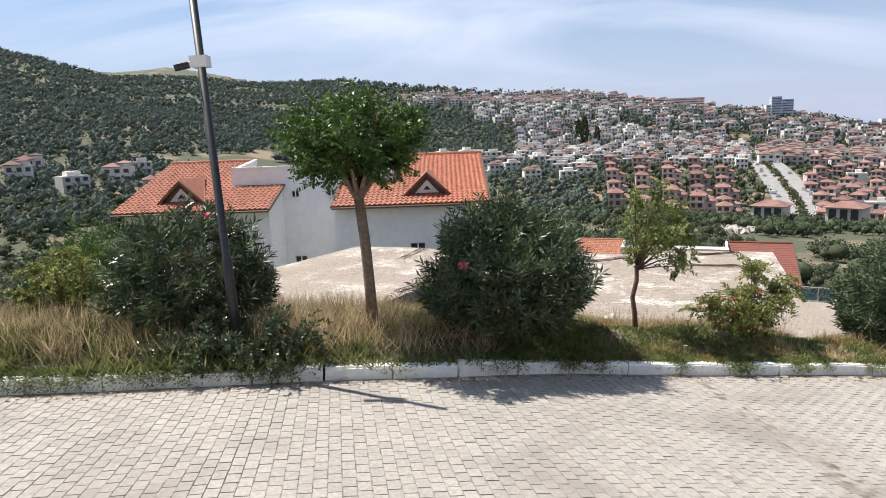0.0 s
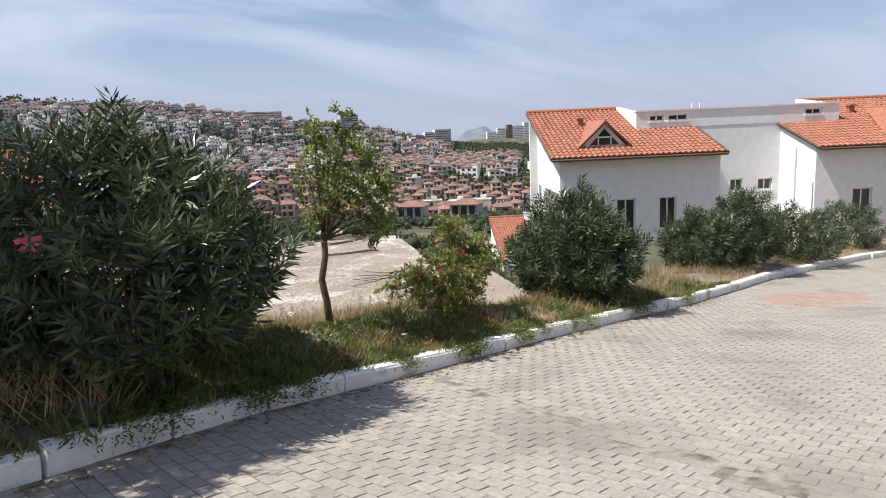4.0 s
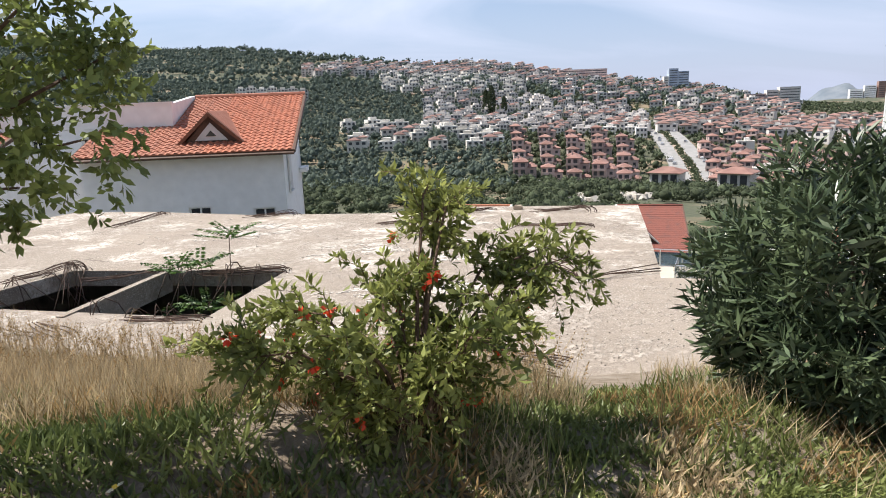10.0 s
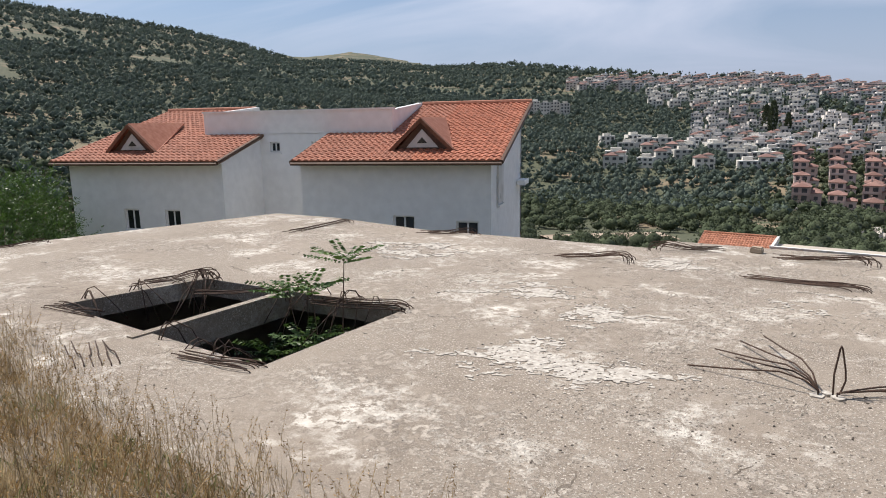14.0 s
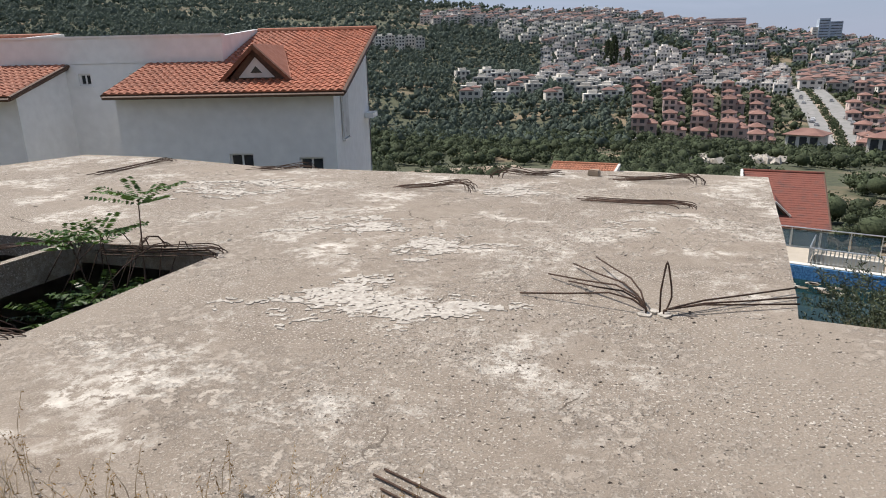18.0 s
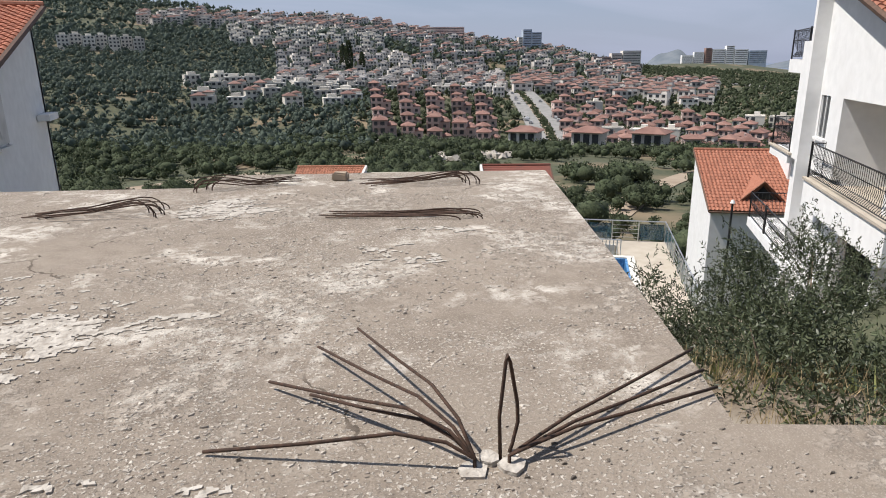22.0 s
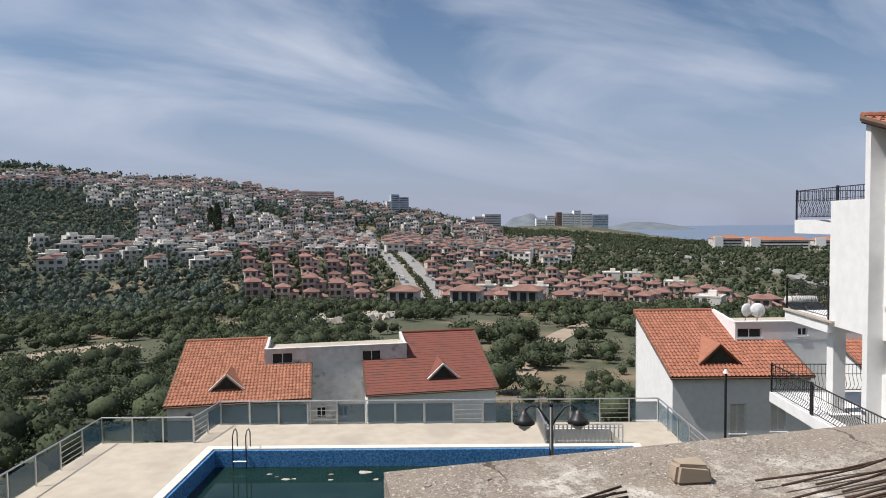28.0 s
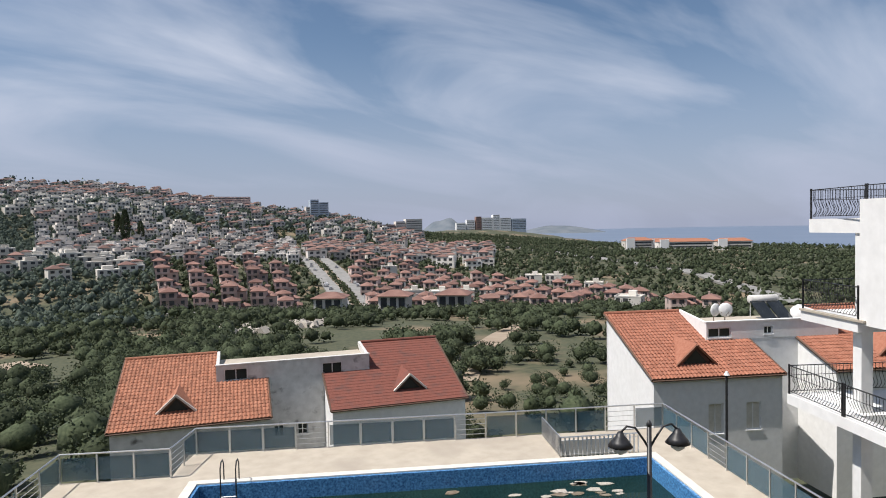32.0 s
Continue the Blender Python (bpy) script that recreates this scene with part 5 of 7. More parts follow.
# right block: a wide fan of villas
for row in range(13):
    r = 270 + row * 19.5
    for k in range(16):
        az = 32.0 + k * 2.3 + (row % 2) * 1.1 + rnd.uniform(-0.35, 0.35) - row * 0.25
        if az < 29.6 or az > 60 - row * 1.8 or (row > 7 and az > 46 - row * 0.85):
            continue
        if free_spot(az, r, 11.5):
            put(rnd.choice((0, 0, 2, 1, 2, 3) if rnd.random() < 0.4 else (0, 0, 2)), az, r + rnd.uniform(-5, 5), -az + rnd.uniform(-14, 14))

# three large pavilions at the foot of the boulevard
pav = thing("pavilion", None, "large low house with a wide orange hip roof and dark glazing", "house", "pavilions at the foot of the boulevard")
part("wall", Shape().box(-5.6, -5, -4, 5.6, 5, 5.4).mesh("wall", M_WALL_CREAM), None, pav)
part("roof", hip(Shape(), -5.6, -5, 5.6, 5, 5.62, 2.0, 1.1).mesh("roof", M_ROOF_TOWN), None, pav)
for fx in (-3.4, 0.2, 3.6):
    part("window", Shape().box(fx - 1.2, -5.06, 0.6, fx + 1.2, -4.98, 4.9).mesh("window", M_DARKWIN), None, pav)
part("side_glazing", Shape().box(-5.66, -3.6, 0.4, -5.58, 3.6, 4.9).mesh("side_glazing", M_DARKWIN), None, pav)
for i, (az, r) in enumerate(((27.4, 262), (32.9, 258), (38.0, 250))):
    x, y, gz = polar(az, r)
    TAKEN.append((x, y))
    m = pose(x, y, gz + 2.2, 0, 0, -az - 14)
    if i == 0:
        pav.matrix_basis = m
    else:
        copy_thing(pav, m)

# boulevard with its planted median, running up the hill
def ribbon(name, pts, half, mat, lift, label, category, sink=0.0):
    vs, fs = [], []
    for i, (az, r) in enumerate(pts):
        x, y, _ = polar(az, r)
        a0, a1 = polar(*pts[max(i - 1, 0)]), polar(*pts[min(i + 1, len(pts) - 1)])
        t = Vector((a1[0] - a0[0], a1[1] - a0[1])).normalized()
        n = Vector((-t.y, t.x))
        zc = land_z(x, y) + lift
        for s in (-1, 1):
            vs.append((x + n.x * s * half, y + n.y * s * half, zc))
    for i in range(len(pts) - 1):
        fs.append((2 * i, 2 * i + 1, 2 * i + 3, 2 * i + 2))
    o = len(vs)
    vs += [(x, y, z - 1.2) for x, y, z in vs]
    fs += [(2 * i + o, 2 * i + 2 + o, 2 * i + 2, 2 * i) for i in range(len(pts) - 1)] + [(2 * i + 1, 2 * i + 3, 2 * i + 3 + o, 2 * i + 1 + o) for i in range(len(pts) - 1)]
    return tagged(new(name, mesh_of(name, vs, fs, mat)), label, category, kind="structure")

BOUL = [(30.6 - 5.8 * k / 24, 262 + 330 * k / 24) for k in range(25)]
ribbon("road_boulevard", BOUL, 10.5, M_ASPHALT, 1.3, "wide pale boulevard climbing between villas", "road")
ribbon("pavement_median", BOUL, 2.4, M_EARTH, 1.34, "planted median strip", "pavement")
ribbon("road_lower", [(8 + 2.0 * k, 283 + 2 * math.sin(k)) for k in range(12)], 4.0, M_ASPHALT, 0.9, "pale road along the foot of the town", "road")
ribbon("road_coast", [(66 - 2.2 * k, 330 + 38 * k) for k in range(13)], 6.0, M_ASPHALT, 1.2, "distant main road towards the coast", "road")
ribbon("road_track", [(3.0 + 1.35 * k, 720 - 16 * k) for k in range(8)], 7.0, M_EARTH, 1.2, "bare earth track through the building site", "road")
ribbon("road_clearing", [(-5.0 + 2.1 * k, 150 + 3 * k) for k in range(6)], 7.0, M_EARTH, 0.25, "bare parking clearing among the olives", "ground")
ribbon("road_path", [(36.5 + 1.2 * k, 100 + 16 * k) for k in range(7)], 2.6, M_EARTH, 0.2, "pale footpath through the dry field", "path")

# houses too far and many to part: white terraces, apartment rows and the skyline
def far_house(walls, roofs, wins, x, y, z, w, d, h, turn, flat, rows):
    m = pose(x, y, z, 0, 0, turn)
    s = Shape().box(-w / 2, -d / 2, -5, w / 2, d / 2, h)
    walls.add([m @ Vector(v) for v in s.v], s.f)
    if flat:
        s = Shape().box(-w / 4, -d / 4, h, w / 4, d / 3, h + 1.8)
        walls.add([m @ Vector(v) for v in s.v], s.f)
    else:
        s = hip(Shape(), -w / 2, -d / 2, w * 0.15, d / 2, h + 0.3, 1.7, 0.4)
        roofs.add([m @ Vector(v) for v in s.v], s.f)
        s = Shape().box(w * 0.0, -d / 4, h, w * 0.45, d / 3, h + 1.6)
        walls.add([m @ Vector(v) for v in s.v], s.f)
        s = hip(Shape(), w * 0.0, -d / 4, w * 0.45, d / 3, h + 1.85, 1.0, 0.4)
        roofs.add([m @ Vector(v) for v in s.v], s.f)
    for r in range(rows):
        for fx in (-0.30, 0.04, 0.34):
            s = Shape().box(w * fx - w * 0.10, -d / 2 - 0.08, h * (r + 0.25) / rows, w * fx + w * 0.07, -d / 2 + 0.05, h * (r + 0.75) / rows)
            wins.add([m @ Vector(v) for v in s.v], s.f)

walls, roofs, wins = Shape(), Shape(), Shape()
white_walls = Shape()
for _ in range(3600):
    t = rnd.random()
    if t < 0.16:      # pale building-site terraces
        az, r = rnd.uniform(2.5, 14.5), rnd.uniform(690, 840)
        spec = (11, 9, 7, True, 2, white_walls, 14)
    elif t < 0.40:    # dense grey-white villas on the slope
        az, r = rnd.uniform(6, 25), rnd.uniform(470, 700)
        spec = (9, 8, 6, rnd.random() < 0.7, 2, walls, 11)
    elif t < 0.50:    # white villas among trees, lower left
        az, r = rnd.uniform(-1, 12.5), rnd.uniform(375, 460)
        spec = (11, 9, 6, rnd.random() < 0.8, 2, white_walls, 16)
    elif t < 0.64:    # apartment rows below the ridge
        az, r = rnd.uniform(-4, 19), rnd.uniform(830, 1000)
        spec = (14, 11, 8.5, rnd.random() < 0.35, 3, walls, 15)
    elif t < 0.78:    # town to the right of the hill
        az, r = rnd.uniform(17, 36), rnd.uniform(640, 1000)
        spec = (13, 11, 7, rnd.random() < 0.35, 2, walls, 17)
    elif t < 0.92:
        az, r = rnd.uniform(26, 42), rnd.uniform(500, 700)
        spec = (12, 10, 7, False, 2, walls, 15)
    else:
        az, r = rnd.uniform(-36, -26), rnd.uniform(290, 350)
        spec = (11, 9, 6.5, rnd.random() < 0.5, 2, walls, 24)
    w, d, h, flat, rows, into, gap = spec
    if free_spot(az, r, gap):
        x, y, z = polar(az, r)
        far_house(into, roofs, wins, x, y, z, w * rnd.uniform(0.8, 1.2), d, h * rnd.uniform(0.85, 1.15), -az + rnd.uniform(-18, 18), flat, rows)
# the dark new block on the slope to the left
for k in range(7):
    x, y, z = polar(-9.5 + 0.85 * k, 640 + 6 * (k % 2))
    far_house(white_walls, roofs, wins, x, y, z + 2, 9, 9, 9, 6, True, 3)
town = thing("distant_town", None, "dense hillside town of white and pinkish houses", "town", kind="stuff")
tagged(part("town_walls", walls.mesh("town_walls", M_WALL_TOWN), None, town), kind="stuff")
tagged(part("white_walls", white_walls.mesh("white_walls", surface("white_town_render", (0.52, 0.49, 0.44), (0.70, 0.67, 0.61), 0.03, 0.9, island=0.15)), None, town), kind="stuff")
tagged(part("town_roofs", roofs.mesh("town_roofs", M_ROOF_FAR), None, town), kind="stuff")
tagged(part("town_windows", wins.mesh("town_windows", M_DARKWIN), None, town), kind="stuff")


def block(name, label, az, r, bits, mat_list, group=""):
    """A large distant building from boxes (x0, y0, x1, y1, height, material index), with window bands."""
    x, y, z = polar(az, r)
    b = thing(name, pose(x, y, z, 0, 0, -az + 12), label, "building", group)
    for x0, y0, x1, y1, h, k in bits:
        part("wing", Shape().box(x0, y0, -12, x1, y1, h).mesh("wing", mat_list[k]), None, b)
        for q in range(int(h // 3.2)):
            part("window_band", Shape().box(x0 + 1, y0 - 0.1, q * 3.2 + 1.5, x1 - 1, y0 + 0.05, q * 3.2 + 2.4).mesh("window_band", M_DARKWIN), None, b)
    return b

M_BLUE = surface("blue_cladding", (0.30, 0.37, 0.46), (0.46, 0.51, 0.57), 0.2, 0.5)
M_BROWN = surface("brown_cladding", (0.20, 0.12, 0.10), (0.28, 0.18, 0.15), 0.2, 0.7)
block("office_tower", "blue-grey office block on the skyline", 27.2, 960, [(-13, -8, -1, 8, 27, 0), (-0.9, -8, 13, 8, 23, 0), (-19, -6, -13.1, 8, 17, 1)], (M_BLUE, M_WALL_CREAM))
block("long_building", "long pale building on the ridge", 19.5, 960, [(-34, -8, 34, 8, 14, 0)], (M_WALL_PINK,))
block("apartment_block", "pinkish apartment block on the skyline", 34.2, 900, [(-30, -8, -8, 8, 14, 0), (-7, -8, 6, 8, 18, 1), (7, -8, 30, 8, 21, 1)], (M_WALL_PINK, M_WALL_CREAM))
block("hotel_complex", "white and brown high-rise complex near the sea", 42.4, 1250,
      [(-70, -8, -52, 8, 15, 1), (-50, -6, -34, 8, 20, 1), (-32, -8, -22, 8, 26, 0), (-21, -8, 0, 8, 24, 1), (1, -8, 14, 8, 29, 1), (15, -8, 36, 8, 23, 1), (38, -8, 66, 8, 21, 2)], (M_BROWN, M_WHITE, M_BLUE))
for az, r, w in ((54.6, 830, 34), (56.6, 850, 46), (58.3, 800, 62), (62.0, 840, 40)):
    x, y, z = polar(az, r)
    rs = thing("resort_building", pose(x, y, z, 0, 0, -az + 18), "long cream resort building with an orange roof", "building", "resort by the sea")
    part("wall", Shape().box(-w / 2, -8, -10, w / 2, 8, 11).mesh("wall", M_WALL_CREAM), None, rs)
    part("roof", hip(Shape(), -w / 2, -8, w / 2, 8, 11.3, 3.6, 0.6).mesh("roof", M_TILE_OLD), None, rs)
    part("gable_end", Shape().box(-w / 2 + 1, -11, -10, -w / 2 + 11, -8.002, 14).mesh("gable_end", M_WHITE), None, rs, "white projecting end block")
    for q in range(3):
        part("window_band", Shape().box(-w / 2 + 2, -8.1, q * 3.4 + 1.2, w / 2 - 2, -7.95, q * 3.4 + 2.8).mesh("window_band", M_DARKWIN), None, rs)

# hills on the horizon beyond the sea, their distance haze painted in
def far_hump(az, half, height, label):
    vs, fs, n = [], [], 24
    for j, r in enumerate((3300, 3550, 3800)):
        for i in range(n + 1):
            t = -1 + 2 * i / n
            a = radians(az + half * t)
            h = height * (1 - t * t) ** 1.2 * (1 + 0.25 * noise.noise((t * 3, j * 0.7, az))) if j == 1 else 0.0
            vs.append((HUB[0] + r * math.sin(a), HUB[1] + r * math.cos(a), -60 + h))
    for j in range(2):
        for i in range(n):
            o = j * (n + 1) + i
            fs.append((o, o + 1, o + n + 2, o + n + 1))
    return tagged(new("backdrop_hill", mesh_of("backdrop_hill", vs, fs, M_HAZED_HILL, True)), label, "hill", kind="structure")

# blue-grey base colour carries the haze of the distance, not bare ground
M_HAZED_HILL = surface("hazed_hill", (0.11, 0.135, 0.16), (0.16, 0.18, 0.20), 0.02, 0.95)
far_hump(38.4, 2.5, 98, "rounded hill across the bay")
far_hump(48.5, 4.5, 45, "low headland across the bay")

# parked cars along the boulevard
cars = Shape()
for k in range(46):
    f = rnd.random()
    i = f * 24
    az, r = 30.6 - 5.8 * f, 262 + 330 * f
    side = rnd.choice((-1, 1)) * rnd.uniform(6.5, 9.5)
    x, y, z = polar(az, r)
    m = pose(x + side * 0.87, y - side * 0.45, z + 1.3, 0, 0, -30)
    s = Shape().box(-0.9, -2.1, 0, 0.9, 2.1, 0.75).box(-0.75, -1.2, 0.752, 0.75, 1.3, 1.4)
    cars.add([m @ Vector(v) for v in s.v], s.f)
tagged(new("parked_cars", cars.mesh("parked_cars", M_CARS)), "tiny parked cars along the distant boulevard", "cars", kind="stuff")

# ---- trees of the valley ----
def scatter(name, n, az_r, count, size, leaf, mat, label, category, flat=0.75, keep=None):
    """n crowns of count leaf clumps each, as one object of stuff."""
    vv, qq, o = [], [], 0
    made = 0
    while made < n:
        az, r = az_r()
        x, y, z = polar(az, r)
        if keep and not keep(x, y, az, r):
            made += 0.25
            continue
        made += 1
        s = size * RNG.uniform(0.65, 1.35)
        b, w = clump_tree(7, count, s, leaf, flat)
        na, nl = (6, 4) if count > 50 else (5, 3)
        ang, lat = np.meshgrid(np.arange(na) * 6.283 / na, np.linspace(-1.35, 1.35, nl), indexing="ij")
        wob = s * RNG.uniform(0.45, 0.66, ang.shape)
        core = np.stack([x + wob * np.cos(ang) * np.cos(lat), y + wob * np.sin(ang) * np.cos(lat), z + s * 0.68 + 0.8 * wob * np.sin(lat)], -1).reshape(-1, 3)
        cq = [(i * nl + j, ((i + 1) % na) * nl + j, ((i + 1) % na) * nl + j + 1, i * nl + j + 1) for i in range(na) for j in range(nl - 1)]
        vv.append(core); qq.append(np.array(cq) + o); o += na * nl
        v, q = leaf_arrays(b + np.array([x, y, z + s * 0.72]), w, leaf * RNG.uniform(0.7, 1.3, count), leaf * 0.8, blunt=0.5)
        vv.append(v); qq.append(q + o); o += len(v)
    return tagged(new(name, quick_mesh(name, np.concatenate(vv), np.concatenate(qq), mat)), label, category, kind="stuff")


CELLS = {(int(a // 9), int(b // 9)) for a, b in TAKEN}
def GRID_NEAR(x, y):
    return (int(x // 9), int(y // 9)) in CELLS

def clear(x, y, az, r):
    if r > 200 and GRID_NEAR(x, y):
        return False
    f = (r - 262) / 330
    if 0 < f < 1 and abs(az - (30.6 - 5.8 * f)) < math.degrees(12 / r):
        return False
    if 250 < r < 292 and 8 < az < 36:
        return False
    return noise.noise((x * 0.012, y * 0.012, 9)) > -0.42

def open_field(x, y, az, r):
    if -7 < az < 8 and 140 < r < 172:
        return False
    if az > 20 and r < 230 and noise.noise((x * 0.05, y * 0.05, 4)) < 0.05:
        return False
    if r < 60 and -6 < x < 46 and y < 48:
        return False
    if any(abs(x - a) < w and abs(y - b) < d for a, b, w, d in ((21, 61, 15, 10), (43, 40, 14, 12))):
        return False
    return noise.noise((x * 0.03, y * 0.03, 2)) > -0.45

def pick(a0, a1, r0, r1):
    return lambda: (RNG.uniform(a0, a1), math.sqrt(RNG.uniform(r0 * r0, r1 * r1)))

scatter("olive_grove", 900, pick(-72, 60, 60, 150), 300, 2.9, 0.34, M_SCRUB, "grey-green olive trees on the valley side", "trees", keep=open_field)
scatter("olive_grove", 2900, pick(-72, 62, 140, 280), 70, 2.9, 0.66, M_SCRUB, "grey-green olive trees in the valley", "trees", keep=open_field)
scatter("hillside_trees", 12000, pick(-65, 14, 230, 780), 12, 3.4, 1.6, M_PINE_HAZED, "dark maquis and pines on the hills", "trees", keep=clear)
scatter("hillside_trees", 8000, pick(12, 72, 280, 1050), 11, 3.0, 1.7, M_SCRUB, "trees between the houses of the town", "trees", keep=clear)
scatter("ridge_trees", 9500, pick(-62, 32, 700, 1700), 7, 5.6, 3.4, M_PINE_HAZED, "wooded ridge", "trees", keep=clear)
VILLAS = [ob.matrix_basis.translation.copy() for ob in bpy.data.objects if ob.name.startswith("villa")]
vill_pick = iter([(v.x + rnd.uniform(-9, 9), v.y - rnd.uniform(4.5, 9)) for v in VILLAS for _ in range(4)] * 2)
def beside_villa():
    x, y = next(vill_pick)
    return math.degrees(math.atan2(x - HUB[0], y - HUB[1])), math.hypot(x - HUB[0], y - HUB[1])
scatter("garden_trees", len(VILLAS) * 4, beside_villa, 26, 2.0, 0.95, M_SCRUB, "dark garden trees between the villas", "trees")
scatter("field_olives", 130, pick(16, 52, 48, 130), 420, 1.4, 0.18, M_SCRUB, "small olive trees in the dry field", "trees", keep=lambda x, y, az, r: not any(abs(x - a) < w and abs(y - b) < d for a, b, w, d in ((21, 61, 15, 10), (43, 40, 14, 12))) and y > 52)
scatter("town_bushes", 420, lambda: (lambda f: (30.6 - 5.8 * f + RNG.normal() * 0.15, 262 + 330 * f))(RNG.random()), 20, 1.5, 1.0, M_SCRUB, "bushes along the median", "bushes")

# white rubble on the field below the town
rub = Shape()
for k in range(160):
    az, r = rnd.choice(((17.5, 205), (20.0, 200), (24.8, 212))) if True else None
    x, y, z = polar(az + rnd.gauss(0, 0.7), r + rnd.gauss(0, 5))
    s = rnd.uniform(0.5, 1.3)
    rub.box(-s, -s, -s, s, s, s * 0.8, Matrix.Translation((x, y, z + 0.3)) @ Euler((rnd.random() * 3, rnd.random() * 3, rnd.random() * 3)).to_matrix().to_4x4())
tagged(new("rubble", rub.mesh("rubble", M_CRUST)), "heaps of pale rubble in the field", "rubble", kind="stuff")

# cypresses
def cypress(x, y, z, h):
    c = thing("cypress", pose(x, y, z), "tall narrow dark cypress tree", "tree", "cypresses")
    part("trunk", Shape().tube([(0, 0, -0.5), (0, 0, h * 0.3)], [0.2, 0.12], 7).mesh("trunk", M_BARK), None, c)
    n = 900
    hh = RNG.random(n) ** 0.8
    rad = 0.11 * h * np.sin(np.pi * np.clip(hh * 0.92 + 0.08, 0, 1)) ** 0.7
    a = RNG.uniform(0, 2 * np.pi, n)
    b = np.stack([rad * np.cos(a), rad * np.sin(a), hh * h], 1)
    w = np.stack([np.cos(a) * 0.4, np.sin(a) * 0.4, np.full(n, 1.0)], 1) + RNG.normal(scale=0.3, size=(n, 3))
    part("crown", leaf_mesh("crown", b, w, 0.09 * h * RNG.uniform(0.7, 1.3, n), 0.035 * h, M_SCRUB), None, c)
    return c

for az, r, h in ((-30.4, 62, 7.5), (11.9, 590, 26), (11.4, 600, 22), (13.0, 585, 18)):
    x, y, z = polar(az, r)
    cypress(x, y, z, h)

# ---- shrubs and trees of the verge ----
def rosette(base, way, ln, tip, axis, n, size, stem):
    """A shoot ringed with narrow leaves that open towards its tip."""
    side = unit(np.cross(axis, RNG.normal(size=3)))
    other = np.cross(axis, side)
    a = RNG.uniform(0, 6.283) + np.arange(n) * 2.4
    f = np.linspace(0, 1, n)
    out = np.cos(a)[:, None] * side + np.sin(a)[:, None] * other
    base.append(tip - axis * (stem * (1 - f))[:, None])
    way.append(axis * (0.25 + 0.75 * f)[:, None] + out * 0.85 + RNG.normal(scale=0.12, size=(n, 3)))
    ln.append(size * (1.1 - 0.35 * f) * RNG.uniform(0.8, 1.15, n))


def oleander(x, y, height, spread, shoots, label, flowers=0, leaf=0.17):
    """A dense dome of leafy shoots reaching the ground."""
    z = verge_z(x, y)
    o = thing("oleander_bush", pose(x, y, z), label, "bush", "oleanders along the verge")
    seed = RNG.uniform(0, 90)
    base, way, ln, tips = [], [], [], []
    k = 0
    while k < shoots:
        d = unit(RNG.normal(size=3))
        if d[2] < -0.62:
            continue
        k += 1
        rough = 1.0 + 0.24 * noise.noise((d[0] * 2.2 + seed, d[1] * 2.2, d[2] * 2.2)) + RNG.normal() * 0.05
        deep = 1.0 if k % 3 else RNG.uniform(0.55, 0.9)
        p = np.array([d[0] * spread, d[1] * spread, height * 0.42 + d[2] * height * (0.58 if d[2] > 0 else 0.46)]) * np.array([rough * deep, rough * deep, rough])
        if p[2] < 0.04:
            continue
        axis = unit(d * np.array([1, 1, 0.55]) + np.array([0, 0, 0.75]) + RNG.normal(scale=0.2, size=3))
        rosette(base, way, ln, p, axis, 20, leaf, 0.24)
        if d[2] > 0.1 and deep == 1.0:
            tips.append((p, axis))
    for i in range(16):
        a = i * 2.4
        e = (0.75 * spread * math.cos(a) * RNG.uniform(0.4, 1), 0.75 * spread * math.sin(a) * RNG.uniform(0.4, 1), height * RNG.uniform(0.6, 0.85))
        part("stem", Shape().tube([(e[0] * 0.15, e[1] * 0.15, -0.05), (e[0] * 0.55, e[1] * 0.55, e[2] * 0.55), e], [0.018, 0.013, 0.006], 5).mesh("stem", M_BARK), None, o)
    base, way, ln = np.concatenate(base), np.concatenate(way), np.concatenate(ln)
    part("foliage", leaf_mesh("foliage", base, way, ln, ln * RNG.uniform(0.14, 0.2, len(ln)), M_OLEANDER, fold=0.25, blunt=0.5), None, o)
    for i in range(flowers):
        p, axis = tips[RNG.integers(len(tips))]
        b, d = ball_points(14, (0.035, 0.035, 0.025), 0.2)
        part("flower", leaf_mesh("flower", b + p + axis * 0.05, d + axis * 0.6, 0.05, 0.04, M_PETAL_PINK), None, o, "pink blossom cluster")
    return o


oleander(-2.35, 7.6, 1.45, 1.0, 560, "dense dark green oleander bush behind the lamp post", 3)
oleander(1.80, 7.8, 1.62, 1.05, 760, "large dense oleander bush overhanging the kerb", 4)
oleander(8.55, 9.7, 1.55, 1.0, 680, "rounded dark oleander bush on the bank", 1)
oleander(14.3, 11.3, 1.35, 0.85, 420, "oleander bush in front of the white house", leaf=0.17)
oleander(15.7, 11.1, 1.75, 0.85, 420, "taller oleander bush in front of the white house", leaf=0.17)
oleander(18.8, 11.4, 1.3, 1.2, 300, "oleander bush further along the kerb", leaf=0.19)
oleander(23.6, 12.2, 1.5, 1.2, 240, "oleander bush further along the kerb", leaf=0.19)


def trunk_shape(pts, r0, r1, sides=9):
    n = len(pts)
    return Shape().tube(pts, [lerp(r0, r1, i / (n - 1)) for i in range(n)], sides)


